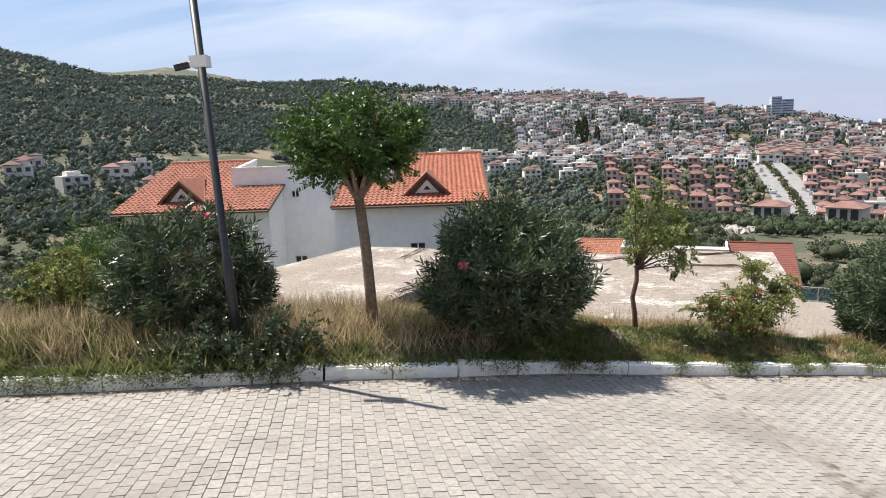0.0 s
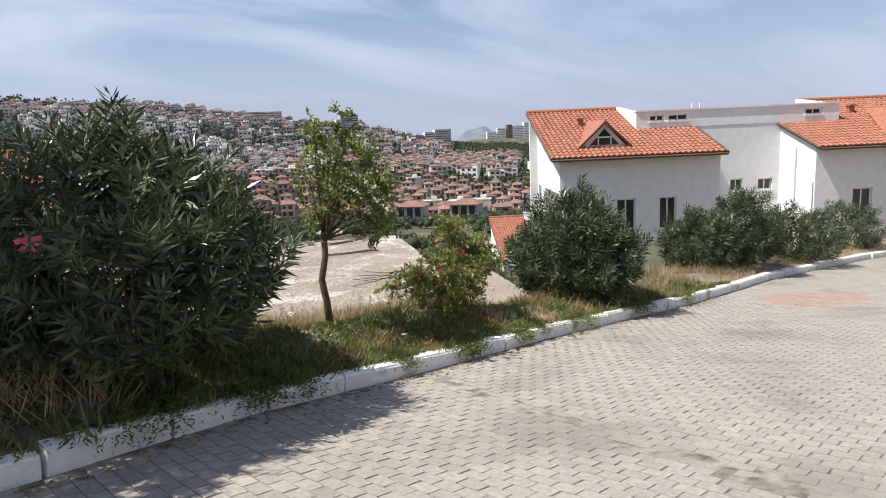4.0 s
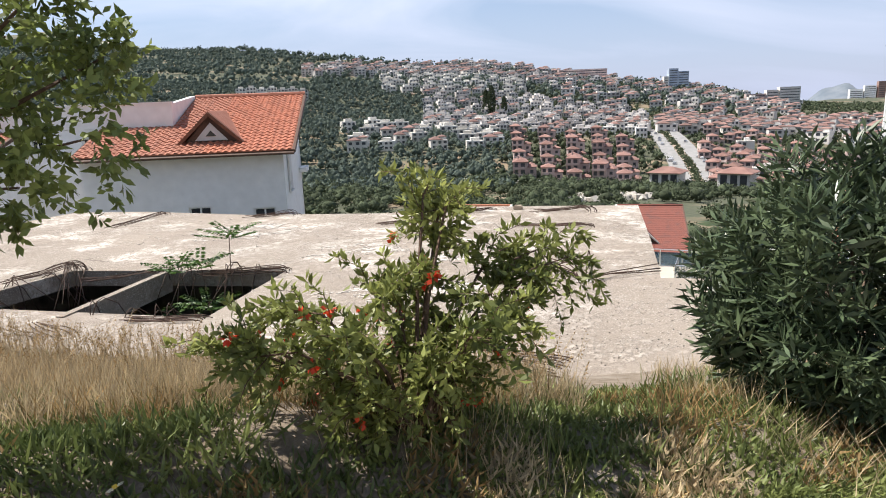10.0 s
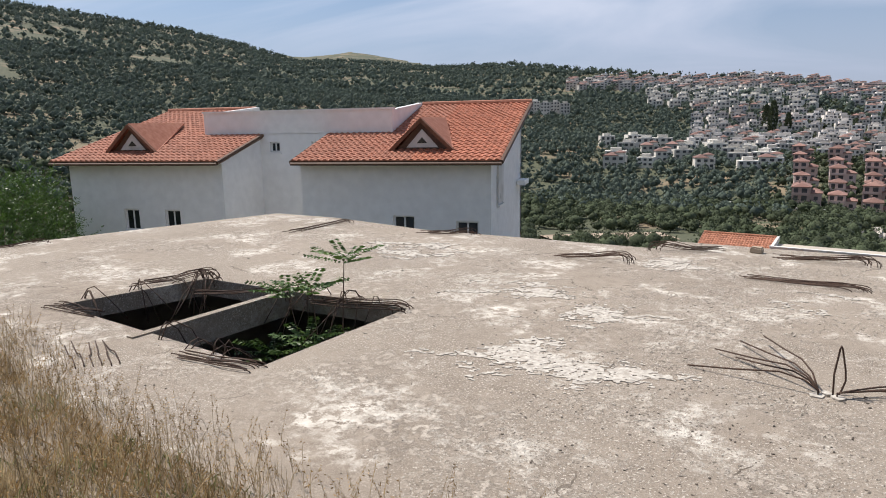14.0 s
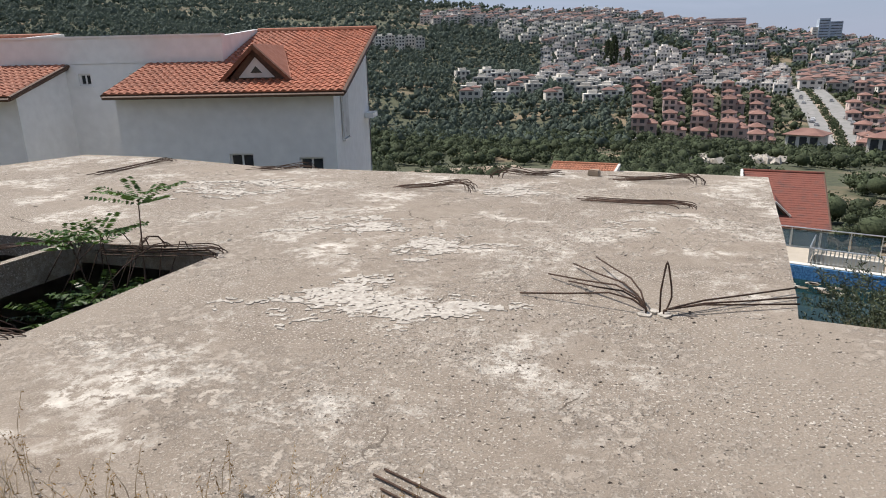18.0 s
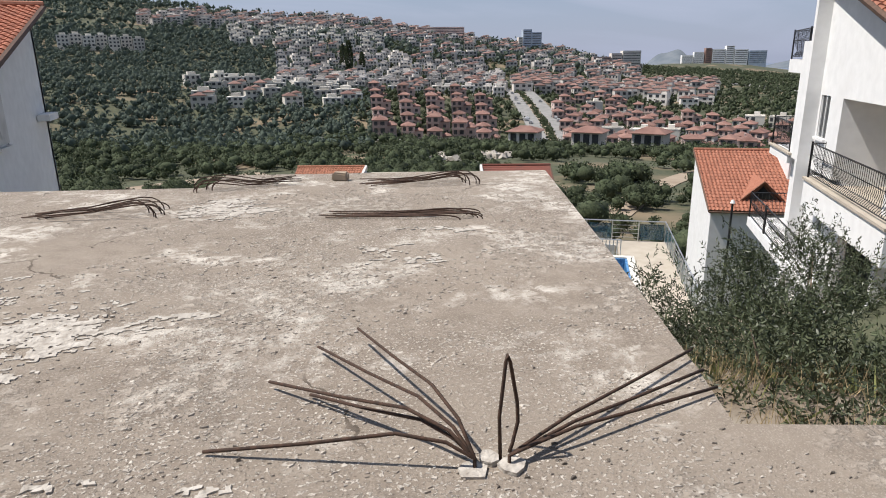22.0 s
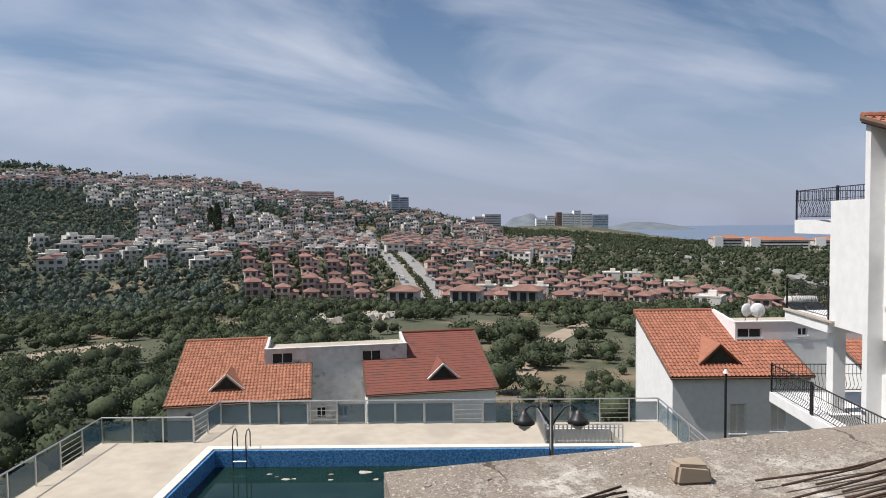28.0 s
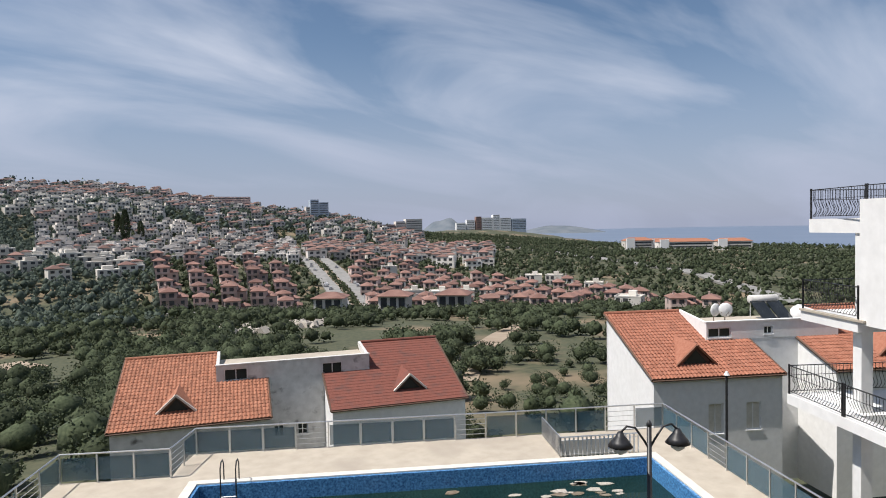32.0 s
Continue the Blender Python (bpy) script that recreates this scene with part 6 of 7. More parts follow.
# round-headed street tree
tz = verge_z(-0.05, 7.5)
t1 = thing("street_tree", pose(-0.05, 7.5, tz) @ Matrix.Diagonal((1, 1, 0.89, 1)), "young street tree with a round bright green crown and pale trunk", "tree")
part("trunk", trunk_shape([(0.07, 0, -0.1), (0.05, 0.0, 0.6), (0.02, 0.01, 1.3), (-0.03, 0, 1.95)], 0.075, 0.065).mesh("trunk", M_BARK, True), None, t1)
for k in range(9):
    a = k * 0.7 + 0.3
    e = Vector((0.72 * math.cos(a), 0.72 * math.sin(a), 2.75 + 0.35 * math.sin(k * 2.1)))
    mid = Vector((0.25 * math.cos(a), 0.25 * math.sin(a), 2.3))
    part("limb", trunk_shape([(-0.03, 0, 1.85), mid, e], 0.04, 0.012, 6).mesh("limb", M_BARK), None, t1)
puffs, _ = ball_points(95, (0.77, 0.77, 0.56), 0.45)
puffs[:, 2] = np.where(puffs[:, 2] < -0.42, -0.42 + (puffs[:, 2] + 0.42) * 0.5, puffs[:, 2])
base, way, size2 = [], [], []
for p in puffs:      # sprays of paired leaflets
    for _ in range(9):
        axis = unit(np.array([p[0], p[1], 0.15 * p[2] + 0.1]) + RNG.normal(scale=0.45, size=3))
        side = unit(np.cross(axis, RNG.normal(size=3)))
        start = p + RNG.normal(scale=0.07, size=3)
        for k in range(9):
            q = start + axis * 0.034 * k
            for s in (-1, 1):
                base.append(q)
                way.append(side * s + axis * 0.5 + np.array([0, 0, -0.25]))
                size2.append(0.062)
part("crown", leaf_mesh("crown", np.array(base) + np.array([-0.05, 0, 2.74]), np.array(way), np.array(size2) * RNG.uniform(0.7, 1.3, len(size2)), 0.034, M_ROBINIA), None, t1, "round crown of small leaflets")

# small tree with an upright uneven crown
tz = verge_z(3.75, 8.6)
t2 = thing("small_tree", pose(3.75, 8.6, tz), "slim young tree with a thin brown trunk and uneven crown", "tree")
part("trunk", trunk_shape([(0.02, 0, -0.1), (0.0, 0.0, 0.25), (-0.035, 0.01, 0.5), (0.02, 0, 0.75), (0.02, 0, 0.98)], 0.04, 0.03).mesh("trunk", M_BARK_RED, True), None, t2)
# ends of the limbs, with the size of the leaf mass round each
limbs = [((-0.26, 0.0, 1.15), 0.17), ((-0.34, 0.08, 1.55), 0.18), ((-0.30, -0.05, 1.95), 0.14), ((-0.05, 0.1, 1.75), 0.22), ((0.08, -0.05, 2.05), 0.15), ((0.22, 0.05, 1.75), 0.22),
         ((0.30, 0.12, 1.4), 0.22), ((0.52, 0.0, 1.12), 0.2), ((0.35, -0.18, 0.98), 0.17), ((0.16, 0.32, 1.5), 0.22), ((0.12, -0.32, 1.55), 0.22), ((-0.18, -0.24, 1.35), 0.2), ((0.02, 0.02, 1.35), 0.24),
         ((0.60, 0.1, 1.4), 0.15), ((-0.12, 0.3, 1.2), 0.18), ((0.45, 0.2, 1.72), 0.14), ((0.2, -0.2, 1.2), 0.2)]
base, way = [], []
for e, rad in limbs:
    e = (e[0] * 0.92 + 0.25, e[1] * 0.9, e[2])
    part("limb", trunk_shape([(0.02, 0, 0.92), (e[0] * 0.45, e[1] * 0.45, lerp(0.95, e[2], 0.5)), e], 0.016, 0.004, 5).mesh("limb", M_BARK_RED), None, t2)
    e = np.array(e)
    for _ in range(26):     # a twig with its leaves
        p = e + unit(RNG.normal(size=3)) * rad * RNG.uniform(0.3, 1.0)
        d = unit(p - e + RNG.normal(scale=0.12, size=3))
        for f in np.linspace(0, 1, 16):
            base.append(p + d * 0.12 * f)
            way.append(d * 0.5 + RNG.normal(scale=0.75, size=3) + np.array([0, 0, -0.25]))
part("crown", leaf_mesh("crown", np.array(base), np.array(way), RNG.uniform(0.034, 0.062, len(base)), RNG.uniform(0.018, 0.029, len(base)), M_CITRUS, fold=0.15), None, t2, "uneven crown of small glossy leaves")


def pomegranate(x, y, arms, label, flowers, size=1.0, density=1.0, mat=None, rise=1.0):
    """A spreading shrub: arms end at the given points; leafy twigs arch from them and droop."""
    z = verge_z(x, y) - 0.05
    o = thing("pomegranate_bush", pose(x, y, z), label, "bush")
    base, way, ln, tips = [], [], [], []
    fine = Shape()
    for e in arms:
        e = np.array(e) * np.array([1, 1, rise])
        pts = [np.array([0, 0, -0.03]), e * np.array([0.35, 0.35, 0.6]), e * np.array([0.75, 0.75, 0.97]), e]
        part("branch", trunk_shape([tuple(p) for p in pts], 0.012, 0.003, 5).mesh("branch", M_BARK_RED), None, o)
        for _ in range(int(19 * density)):
            t = RNG.uniform(0.3, 1.0)
            k = t * 3
            i = min(int(k), 2)
            p = pts[i] + (pts[i + 1] - pts[i]) * (k - i)
            d = unit(unit(e) * np.array([0.6, 0.6, 0.1]) + RNG.normal(scale=0.5, size=3) + np.array([0, 0, 0.1]))
            l = RNG.uniform(0.14, 0.34) * size
            q1 = p + d * l * 0.55
            q2 = q1 + unit(d + np.array([0, 0, -0.7])) * l * 0.55
            fine.tube([tuple(p), tuple(q1), tuple(q2)], [0.003, 0.002, 0.001], 3)
            tips.append(q2)
            for f in np.linspace(0.05, 1.0, 13):
                c = p + (q1 - p) * f * 2 if f < 0.5 else q1 + (q2 - q1) * (f - 0.5) * 2
                for _ in range(3):
                    base.append(c)
                    way.append(d * 0.6 + RNG.normal(scale=0.65, size=3))
                    ln.append(RNG.uniform(0.034, 0.072))
    tagged(part("twig_growth", fine.mesh("twig_growth", M_BARK_RED), None, o), kind="stuff")
    part("foliage", leaf_mesh("foliage", np.array(base), np.array(way), np.array(ln), np.array(ln) * 0.36, mat or M_POME, fold=0.2), None, o)
    for k in range(flowers):
        p = tips[RNG.integers(len(tips))]
        b, d = ball_points(9, (0.012, 0.012, 0.012), 0.2)
        part("flower", leaf_mesh("flower", b + p, d + np.array([0, 0, -0.4]), 0.032, 0.024, M_PETAL_RED), None, o, "scarlet flower")
    return o


pomegranate(5.59, 8.85, [(-0.75, -0.1, 0.60), (-0.85, 0.15, 0.50), (-0.5, 0.1, 0.72), (-0.62, -0.25, 0.64), (-0.3, -0.25, 0.70), (-0.05, 0.1, 0.74), (0.15, 0.40, 1.28), (0.25, 0.48, 1.16), (0.28, 0.35, 1.22), (0.20, 0.38, 0.98), (0.55, 0.42, 0.90), (0.75, 0.5, 0.86), (0.95, 0.62, 0.74), (0.85, 0.45, 0.80), (0.3, -0.3, 0.66), (-0.55, 0.3, 0.62), (0.45, -0.1, 0.68), (-0.15, 0.4, 0.7), (0.05, -0.1, 0.45), (-0.2, 0.1, 0.40), (0.15, 0.3, 0.42), (-0.25, -0.2, 0.34), (0.25, 0.05, 0.34)],
            "spreading pomegranate bush with scarlet flowers", 26, 0.9, 0.72, rise=0.86)
pomegranate(-4.1, 7.7, [(-0.4, 0, 0.8), (0.3, 0.1, 0.9), (0.1, -0.3, 0.8), (-0.1, 0.3, 1.0), (0.4, 0.2, 0.5), (-0.4, -0.2, 0.5), (0.1, 0.0, 0.5), (-0.2, -0.3, 0.35), (0.3, -0.2, 0.3)], "small bright green shrub at the edge of the verge", 0, density=1.3)
pomegranate(-1.2, 6.75, [(-0.7, -0.5, 0.2), (-0.4, -0.55, 0.28), (0.0, -0.6, 0.22), (0.4, -0.5, 0.25), (-0.9, -0.3, 0.3), (0.2, -0.2, 0.45), (-0.5, -0.1, 0.5), (0.6, -0.2, 0.3), (-0.2, -0.4, 0.12), (0.35, -0.65, 0.05), (-0.6, -0.7, 0.05), (-1.2, -0.35, 0.15)], "low dark green weeds spilling over the kerb by the lamp post", 0, density=1.2, mat=M_OLEANDER)
pomegranate(10.9, 11.3, [(-0.5, 0, 0.6), (0.3, 0.1, 0.8), (0.1, -0.3, 0.7), (-0.1, 0.3, 0.8), (0.45, 0.2, 0.5)], "loose green shrub beside the oleander", 3)
pomegranate(18.4, 11.75, [(-0.5, 0, 0.6), (0.3, 0.1, 0.8), (0.1, -0.3, 0.7), (-0.1, 0.3, 0.8), (0.45, 0.2, 0.5)], "yellow-green shrub between the oleanders", 0, 1.4)


# ---- olive trees beside the slab and below ----
def olive_tree(x, y, top, h, w, label, n=2600, mat=M_OLIVE, leaf=0.07):
    """An olive whose shoots start near the ground; its crown reaches from a fifth of its height to the top."""
    o = thing("olive_tree", pose(x, y, top - h), label, "tree", "olive trees near the house")
    part("trunk", trunk_shape([(0, 0, -1.2), (0.04, 0.02, h * 0.15), (-0.03, 0.05, h * 0.35)], 0.09, 0.05).mesh("trunk", M_BARK), None, o)
    ends, _ = ball_points(46, (w, w, h * 0.46), 0.55)
    ends[:, 2] += h * 0.54
    base, way = [], []
    per = max(n // 46 // 14, 4)
    for k, e in enumerate(ends):
        if k % 4 == 0:
            part("limb", trunk_shape([(-0.03, 0.05, h * 0.25), tuple(e * np.array([0.5, 0.5, 0.75])), tuple(e)], 0.03, 0.005, 5).mesh("limb", M_BARK), None, o)
        for _ in range(per):
            axis = unit(e * np.array([1, 1, 0.1]) / w + np.array([0, 0, 0.7]) + RNG.normal(scale=0.55, size=3))
            p = e + RNG.normal(scale=0.16 * w, size=3)
            f = np.linspace(0, 1, 14)
            base.append(p + axis * (f * leaf * 4.5)[:, None])
            way.append(axis * 0.7 + RNG.normal(scale=0.6, size=(14, 3)))
    base, way = np.concatenate(base), np.concatenate(way)
    part("crown", leaf_mesh("crown", base, way, leaf * RNG.uniform(0.7, 1.3, len(base)), leaf * 0.30, mat), None, o)
    return o

for x, y, top, h, w, n in ((14.4, 20.2, -2.95, 2.9, 1.35, 26000), (16.5, 20.2, -2.75, 3.3, 1.4, 26000), (13.5, 18.2, -3.2, 2.2, 1.15, 18000), (15.3, 18.2, -3.2, 2.6, 1.25, 18000), (18.6, 21.8, -4.0, 2.4, 1.4, 9000), (17.2, 18.2, -3.1, 2.5, 1.3, 12000), (13.6, 16.4, -2.5, 2.2, 1.1, 14000), (12.7, 14.6, -2.3, 1.9, 1.0, 14000), (12.5, 17.0, -2.35, 2.6, 1.15, 24000), (12.3, 15.6, -2.2, 2.2, 1.0, 18000)):
    olive_tree(x, y, top, h, w, "grey-green olive tree on the slope beside the slab", n, leaf=0.07)
olive_tree(-13.9, 26.5, -0.6, 5.0, 2.5, "broad bright green tree beside the house wall", 34000, M_ROBINIA, 0.12)
olive_tree(-17.5, 24.0, -1.8, 4.4, 2.2, "olive tree below the house", 8000, M_OLIVE, 0.15)


# ---- ground cover, grasses, daisies ----
def blades(name, xy, length, width, mats_label, mat, lean=0.35, droop=0.0, lift=0.0):
    z = np.array([verge_z(a, b) for a, b in xy]) + lift
    base = np.column_stack([xy, z])
    n = len(xy)
    way = np.column_stack([RNG.normal(scale=lean, size=(n, 2)), np.ones(n)])
    return tagged(new(name, leaf_mesh(name, base, way, length * RNG.uniform(0.5, 1.25, n), width, mat, fold=0.1, blunt=0.35)), mats_label, "grass", kind="stuff")


def spots(n, x0, x1, y_of, d0, d1, patch=0.0, seed=0.0, scale=0.9, tuft=1):
    """Points d0 to d1 metres beyond the line y_of(x), gathered in patches and tufts."""
    out = []
    tries = 0
    while len(out) < n and tries < n * 12:
        tries += 1
        x = RNG.uniform(x0, x1)
        y = y_of(x) + RNG.uniform(d0, d1)
        if noise.noise((x * scale, y * scale, seed)) > patch:
            for _ in range(tuft):
                out.append((x + RNG.normal() * 0.05, y + RNG.normal() * 0.05))
    return np.array(out[:n])


def off_path(p):
    """Keeps tall grass off the trodden line down the bank."""
    keep = [not (abs(x - table(y, [(7.5, 6.4), (9, 6.8), (10.5, 7.2), (12, 7.6)])) < 0.33 and y > 7.4) for x, y in p]
    return p[np.array(keep)]

bank_y = lambda x: table(x, BANK)
blades("ice_plant_mat", spots(15000, -9, 3.2, kerb_y, 0.02, 1.2, -0.15, 3.0, tuft=4), 0.10, 0.018, "low green succulent mat spilling over the kerb", M_GREEN, 0.8)
blades("ice_plant_mat", spots(52000, 1.6, 12, kerb_y, 0.10, 1.9, -0.40, 3.0, tuft=4), 0.072, 0.016, "low green succulent mat spilling over the kerb", M_GREEN, 0.8)
blades("ice_plant_mat", spots(3000, 2.6, 12, kerb_y, 0.1, 1.6, 0.30, 8.0, scale=2.2, tuft=6), 0.10, 0.016, "reddish tips of the succulent mat", M_RUSTGRASS, 0.8)
blades("ice_plant_mat", spots(1500, 5.9, 7.0, kerb_y, 0.12, 0.7, -0.1, 9.0, scale=2.0, tuft=5), 0.10, 0.016, "yellow and orange patch of the succulent mat", M_STRAW, 0.7)
blades("dry_stalks", spots(1300, 2.6, 9.5, kerb_y, 0.25, 1.7, 0.22, 41.0, scale=1.6, tuft=3), 0.24, 0.006, "brown dry stalks among the succulents", M_RUSTGRASS, 0.6)
blades("green_grass", off_path(spots(9000, -9, 24, kerb_y, 0.25, 2.3, 0.12, 5.0, tuft=5)), 0.16, 0.007, "tufts of fresh green grass", M_GRASS, 0.35)
blades("dry_grass", off_path(spots(14000, -9, 2.2, kerb_y, 0.4, 3.6, -0.05, 6.0, tuft=5)), 0.22, 0.006, "tufts of dry straw-coloured grass", M_STRAW, 0.45)
blades("dry_grass", off_path(spots(21000, 2.0, 7.2, kerb_y, 1.3, 4.2, -0.2, 6.0, tuft=5)), 0.21, 0.005, "pale dry grass behind the green mat", M_STRAW, 0.4)
blades("dry_grass", off_path(spots(9000, 6.5, 26, kerb_y, 0.6, 2.8, 0.0, 6.0, tuft=6)), 0.20, 0.006, "tufts of dry straw-coloured grass", M_STRAW, 0.45)
blades("bank_weeds", off_path(spots(9000, -8.5, 6.3, bank_y, -3.4, 0.0, -0.15, 31.0, tuft=4)), 0.13, 0.012, "olive-green weeds under the dry grass", M_GRASS, 0.8)
blades("dry_bank_grass", off_path(spots(24000, -8.5, 6.2, bank_y, -3.6, 0.35, -0.3, 2.0, tuft=2)), 0.22, 0.004, "tall dry grass along the bank above the slab", M_STRAW, 0.22)
blades("dry_bank_grass", off_path(spots(15000, -8.5, 5.9, bank_y, -3.4, -0.1, -0.1, 12.0, tuft=3)), 0.17, 0.008, "brown dry weeds along the bank", M_RUSTGRASS, 0.7)
blades("slope_weeds", spots(3000, 11.5, 20, bank_y, -2.5, 5.0, -0.1, 22.0, tuft=7), 0.30, 0.02, "green weeds on the slope beside the slab", M_GRASS, 0.6)
blades("dry_bank_grass", spots(9000, 11.0, 20, bank_y, -3.0, 6.0, -0.2, 2.0, tuft=7), 0.34, 0.007, "dry grass on the slope beside the slab", M_STRAW, 0.35)

blades("dry_weeds", spots(9000, -6.5, 1.6, kerb_y, 0.35, 2.6, -0.25, 14.0, tuft=5), 0.42, 0.010, "straw-yellow weeds behind the kerb", M_STRAW, 0.5)
blades("leafy_weeds", spots(9000, -6.5, 1.4, kerb_y, -0.02, 2.2, -0.1, 17.0, tuft=6), 0.26, 0.022, "leafy green and yellowing weeds behind the kerb", M_GRASS, 0.7)
blades("leafy_weeds", spots(3500, 2.0, 10.5, kerb_y, 0.5, 2.2, 0.1, 18.0, tuft=6), 0.15, 0.014, "leafy weeds among the succulents", M_GREEN, 0.6)
# clumps of the mat that hang over the kerb
ob_, ow_ = [], []
for cx, half, n in ((-3.4, 0.7, 1500), (-2.2, 0.5, 900), (-1.1, 0.45, 900), (0.4, 0.2, 150), (1.75, 0.35, 350), (2.55, 0.22, 700), (2.95, 0.12, 260), (4.1, 0.16, 260), (5.0, 0.22, 700), (5.95, 0.2, 420), (6.35, 0.1, 160), (7.3, 0.3, 400), (8.9, 0.35, 500), (10.6, 0.3, 300)):
    for _ in range(int(n * 2.2)):
        x = cx + half * RNG.normal() * 0.6
        d = RNG.uniform(-0.10, 0.22)
        out = max(0.0, 0.06 - d)
        ob_.append((x, kerb_y(x) + d, road_z(x, kerb_y(x)) + 0.17 - out * RNG.uniform(0.2, 1.0) + 0.03 * RNG.random()))
        ow_.append((RNG.normal() * 0.5, -0.55 + RNG.normal() * 0.35, 0.55 + RNG.normal() * 0.4 - 4 * out))
for x in RNG.uniform(1.4, 13.0, 9000):     # ragged edge of the mat along the back of the kerb
    reach = 0.09 - 0.09 * noise.noise((x * 2.3, 0.0, 7.0))
    ob_.append((x, kerb_y(x) + reach + abs(RNG.normal()) * 0.06, road_z(x, kerb_y(x)) + 0.14 + 0.03 * RNG.random()))
    ow_.append((RNG.normal() * 0.6, -0.45 + RNG.normal() * 0.4, 0.6 + RNG.normal() * 0.3))
tagged(new("kerb_overhang", leaf_mesh("kerb_overhang", np.array(ob_), np.array(ow_), RNG.uniform(0.03, 0.06, len(ob_)), 0.012, M_GREEN, fold=0.1, blunt=0.4)), "succulent shoots hanging over the kerb", "plants", kind="stuff")
blades("dry_weeds", spots(5000, 7.4, 24, kerb_y, 0.1, 1.4, -0.1, 20.0, tuft=5), 0.26, 0.005, "straw-yellow weeds along the kerb", M_STRAW, 0.5)

# oat stalks with seed heads on the bank
sh = Shape()
heads_b, heads_w = [], []
for x, y in off_path(spots(2600, -5, 6.9, bank_y, -2.6, 0.55, -0.45, 2.0)):
    z = verge_z(x, y)
    h = RNG.uniform(0.22, 0.50)
    lx, ly = RNG.normal(scale=0.09, size=2)
    sh.tube([(x, y, z - 0.02), (x + lx * 0.4, y + ly * 0.4, z + h * 0.6), (x + lx, y + ly, z + h)], [0.0022, 0.0018, 0.001], 3)
    for k in range(9):
        heads_b.append((x + lx * (0.6 + 0.05 * k), y + ly * (0.6 + 0.05 * k), z + h * (0.68 + 0.038 * k)))
        heads_w.append(RNG.normal(scale=0.7, size=3) + np.array([0, 0, -0.4]))
oat = tagged(new("wild_oat", sh.mesh("wild_oat", M_STRAW)), "thin wild oat stalks with seed heads", "grass", kind="stuff")
tagged(part("seed_heads", leaf_mesh("seed_heads", np.array(heads_b), np.array(heads_w), 0.024, 0.007, M_RUSTGRASS), None, oat), kind="stuff")

daisy = thing("daisy", None, "white daisy with a yellow centre in the grass", "flower", "daisies in the verge")
part("stalk", Shape().tube([(0, 0, -0.08), (0, 0, 0.16)], 0.003, 4).mesh("stalk", M_GRASS), None, daisy)
ang = np.linspace(0, 2 * np.pi, 13)[:-1]
part("petals", leaf_mesh("petals", np.column_stack([0.012 * np.cos(ang), 0.012 * np.sin(ang), np.full(12, 0.16)]), np.column_stack([np.cos(ang), np.sin(ang), np.full(12, 0.15)]), 0.022, 0.011, M_PETAL_WHITE), None, daisy)
part("centre", Shape().tube([(0, 0, 0.158), (0, 0, 0.17)], [0.013, 0.008], 8).mesh("centre", M_YELLOW), None, daisy)
for i, (x, y) in enumerate([(4.25, 7.95), (4.6, 8.25), (3.3, 8.5), (3.0, 8.75), (2.7, 8.6)]):
    m = pose(x, y, verge_z(x, y) + 0.02, rnd.uniform(-25, 25), rnd.uniform(-25, 25), rnd.uniform(0, 360))
    if i == 0:
        daisy.matrix_basis = m
    else:
        copy_thing(daisy, m)

# dead leaves and bits of straw swept against the kerb
lx = RNG.uniform(-6, 12, 900)
ly = np.array([kerb_y(a) for a in lx]) - 0.10 - np.abs(RNG.normal(scale=0.12, size=900))
lz = np.array([road_z(a, b) for a, b in zip(lx, ly)]) + 0.006
tagged(new("leaf_litter", leaf_mesh("leaf_litter", np.column_stack([lx, ly, lz]), np.column_stack([RNG.normal(size=(900, 2)), RNG.uniform(0, 0.15, 900)]), RNG.uniform(0.02, 0.07, 900), RNG.uniform(0.006, 0.022, 900), M_RUSTGRASS)), "dry leaves and straw along the kerb", "litter", kind="stuff")

# ---- rebar, block and crust on the slab ----
def rebar_bundle(label, foot, tip, n, spread, lift=0.06, hook=0.16, seed=0, fan=0.0):
    """Bent starter bars lying on the slab: each rises from the foot, bends over and runs to near the tip."""
    q = random.Random(seed)
    f, t = Vector((*foot, SLAB_Z)), Vector((*tip, SLAB_Z))
    way = (t - f).normalized()
    side = Vector((-way.y, way.x, 0))
    b = thing("rebar_bundle", pose(foot[0], foot[1], SLAB_Z), label, "rebar", "bent starter bars on the slab")
    ln = (t - f).length
    for i in range(n):
        k = (i - (n - 1) / 2) / max(n - 1, 1)
        o = side * (k * spread) + way * q.uniform(-0.12, 0.12)
        end = way * (ln * q.uniform(0.82, 1.05)) + side * (k * (spread * 0.6 + fan) + q.uniform(-0.08, 0.08)) + o * 0.3
        h = hook * q.uniform(0.35, 0.9)
        pts = [o + Vector((0, 0, -0.12)), o + way * 0.01 + Vector((0, 0, h * 0.3)), o + way * 0.05 + Vector((0, 0, h * 0.7)), o + way * 0.12 + Vector((0, 0, h * 0.95)), o + way * 0.22 + Vector((0, 0, h)), o + way * 0.36 + Vector((0, 0, h * 0.9)), o + (end - o) * 0.55 + Vector((0, 0, h * 0.5)), end + Vector((0, 0, 0.012 + q.random() * lift))]
        part("bar", Shape().tube(pts, 0.0072, 5).mesh("bar", M_RUST, True), None, b)
    return b

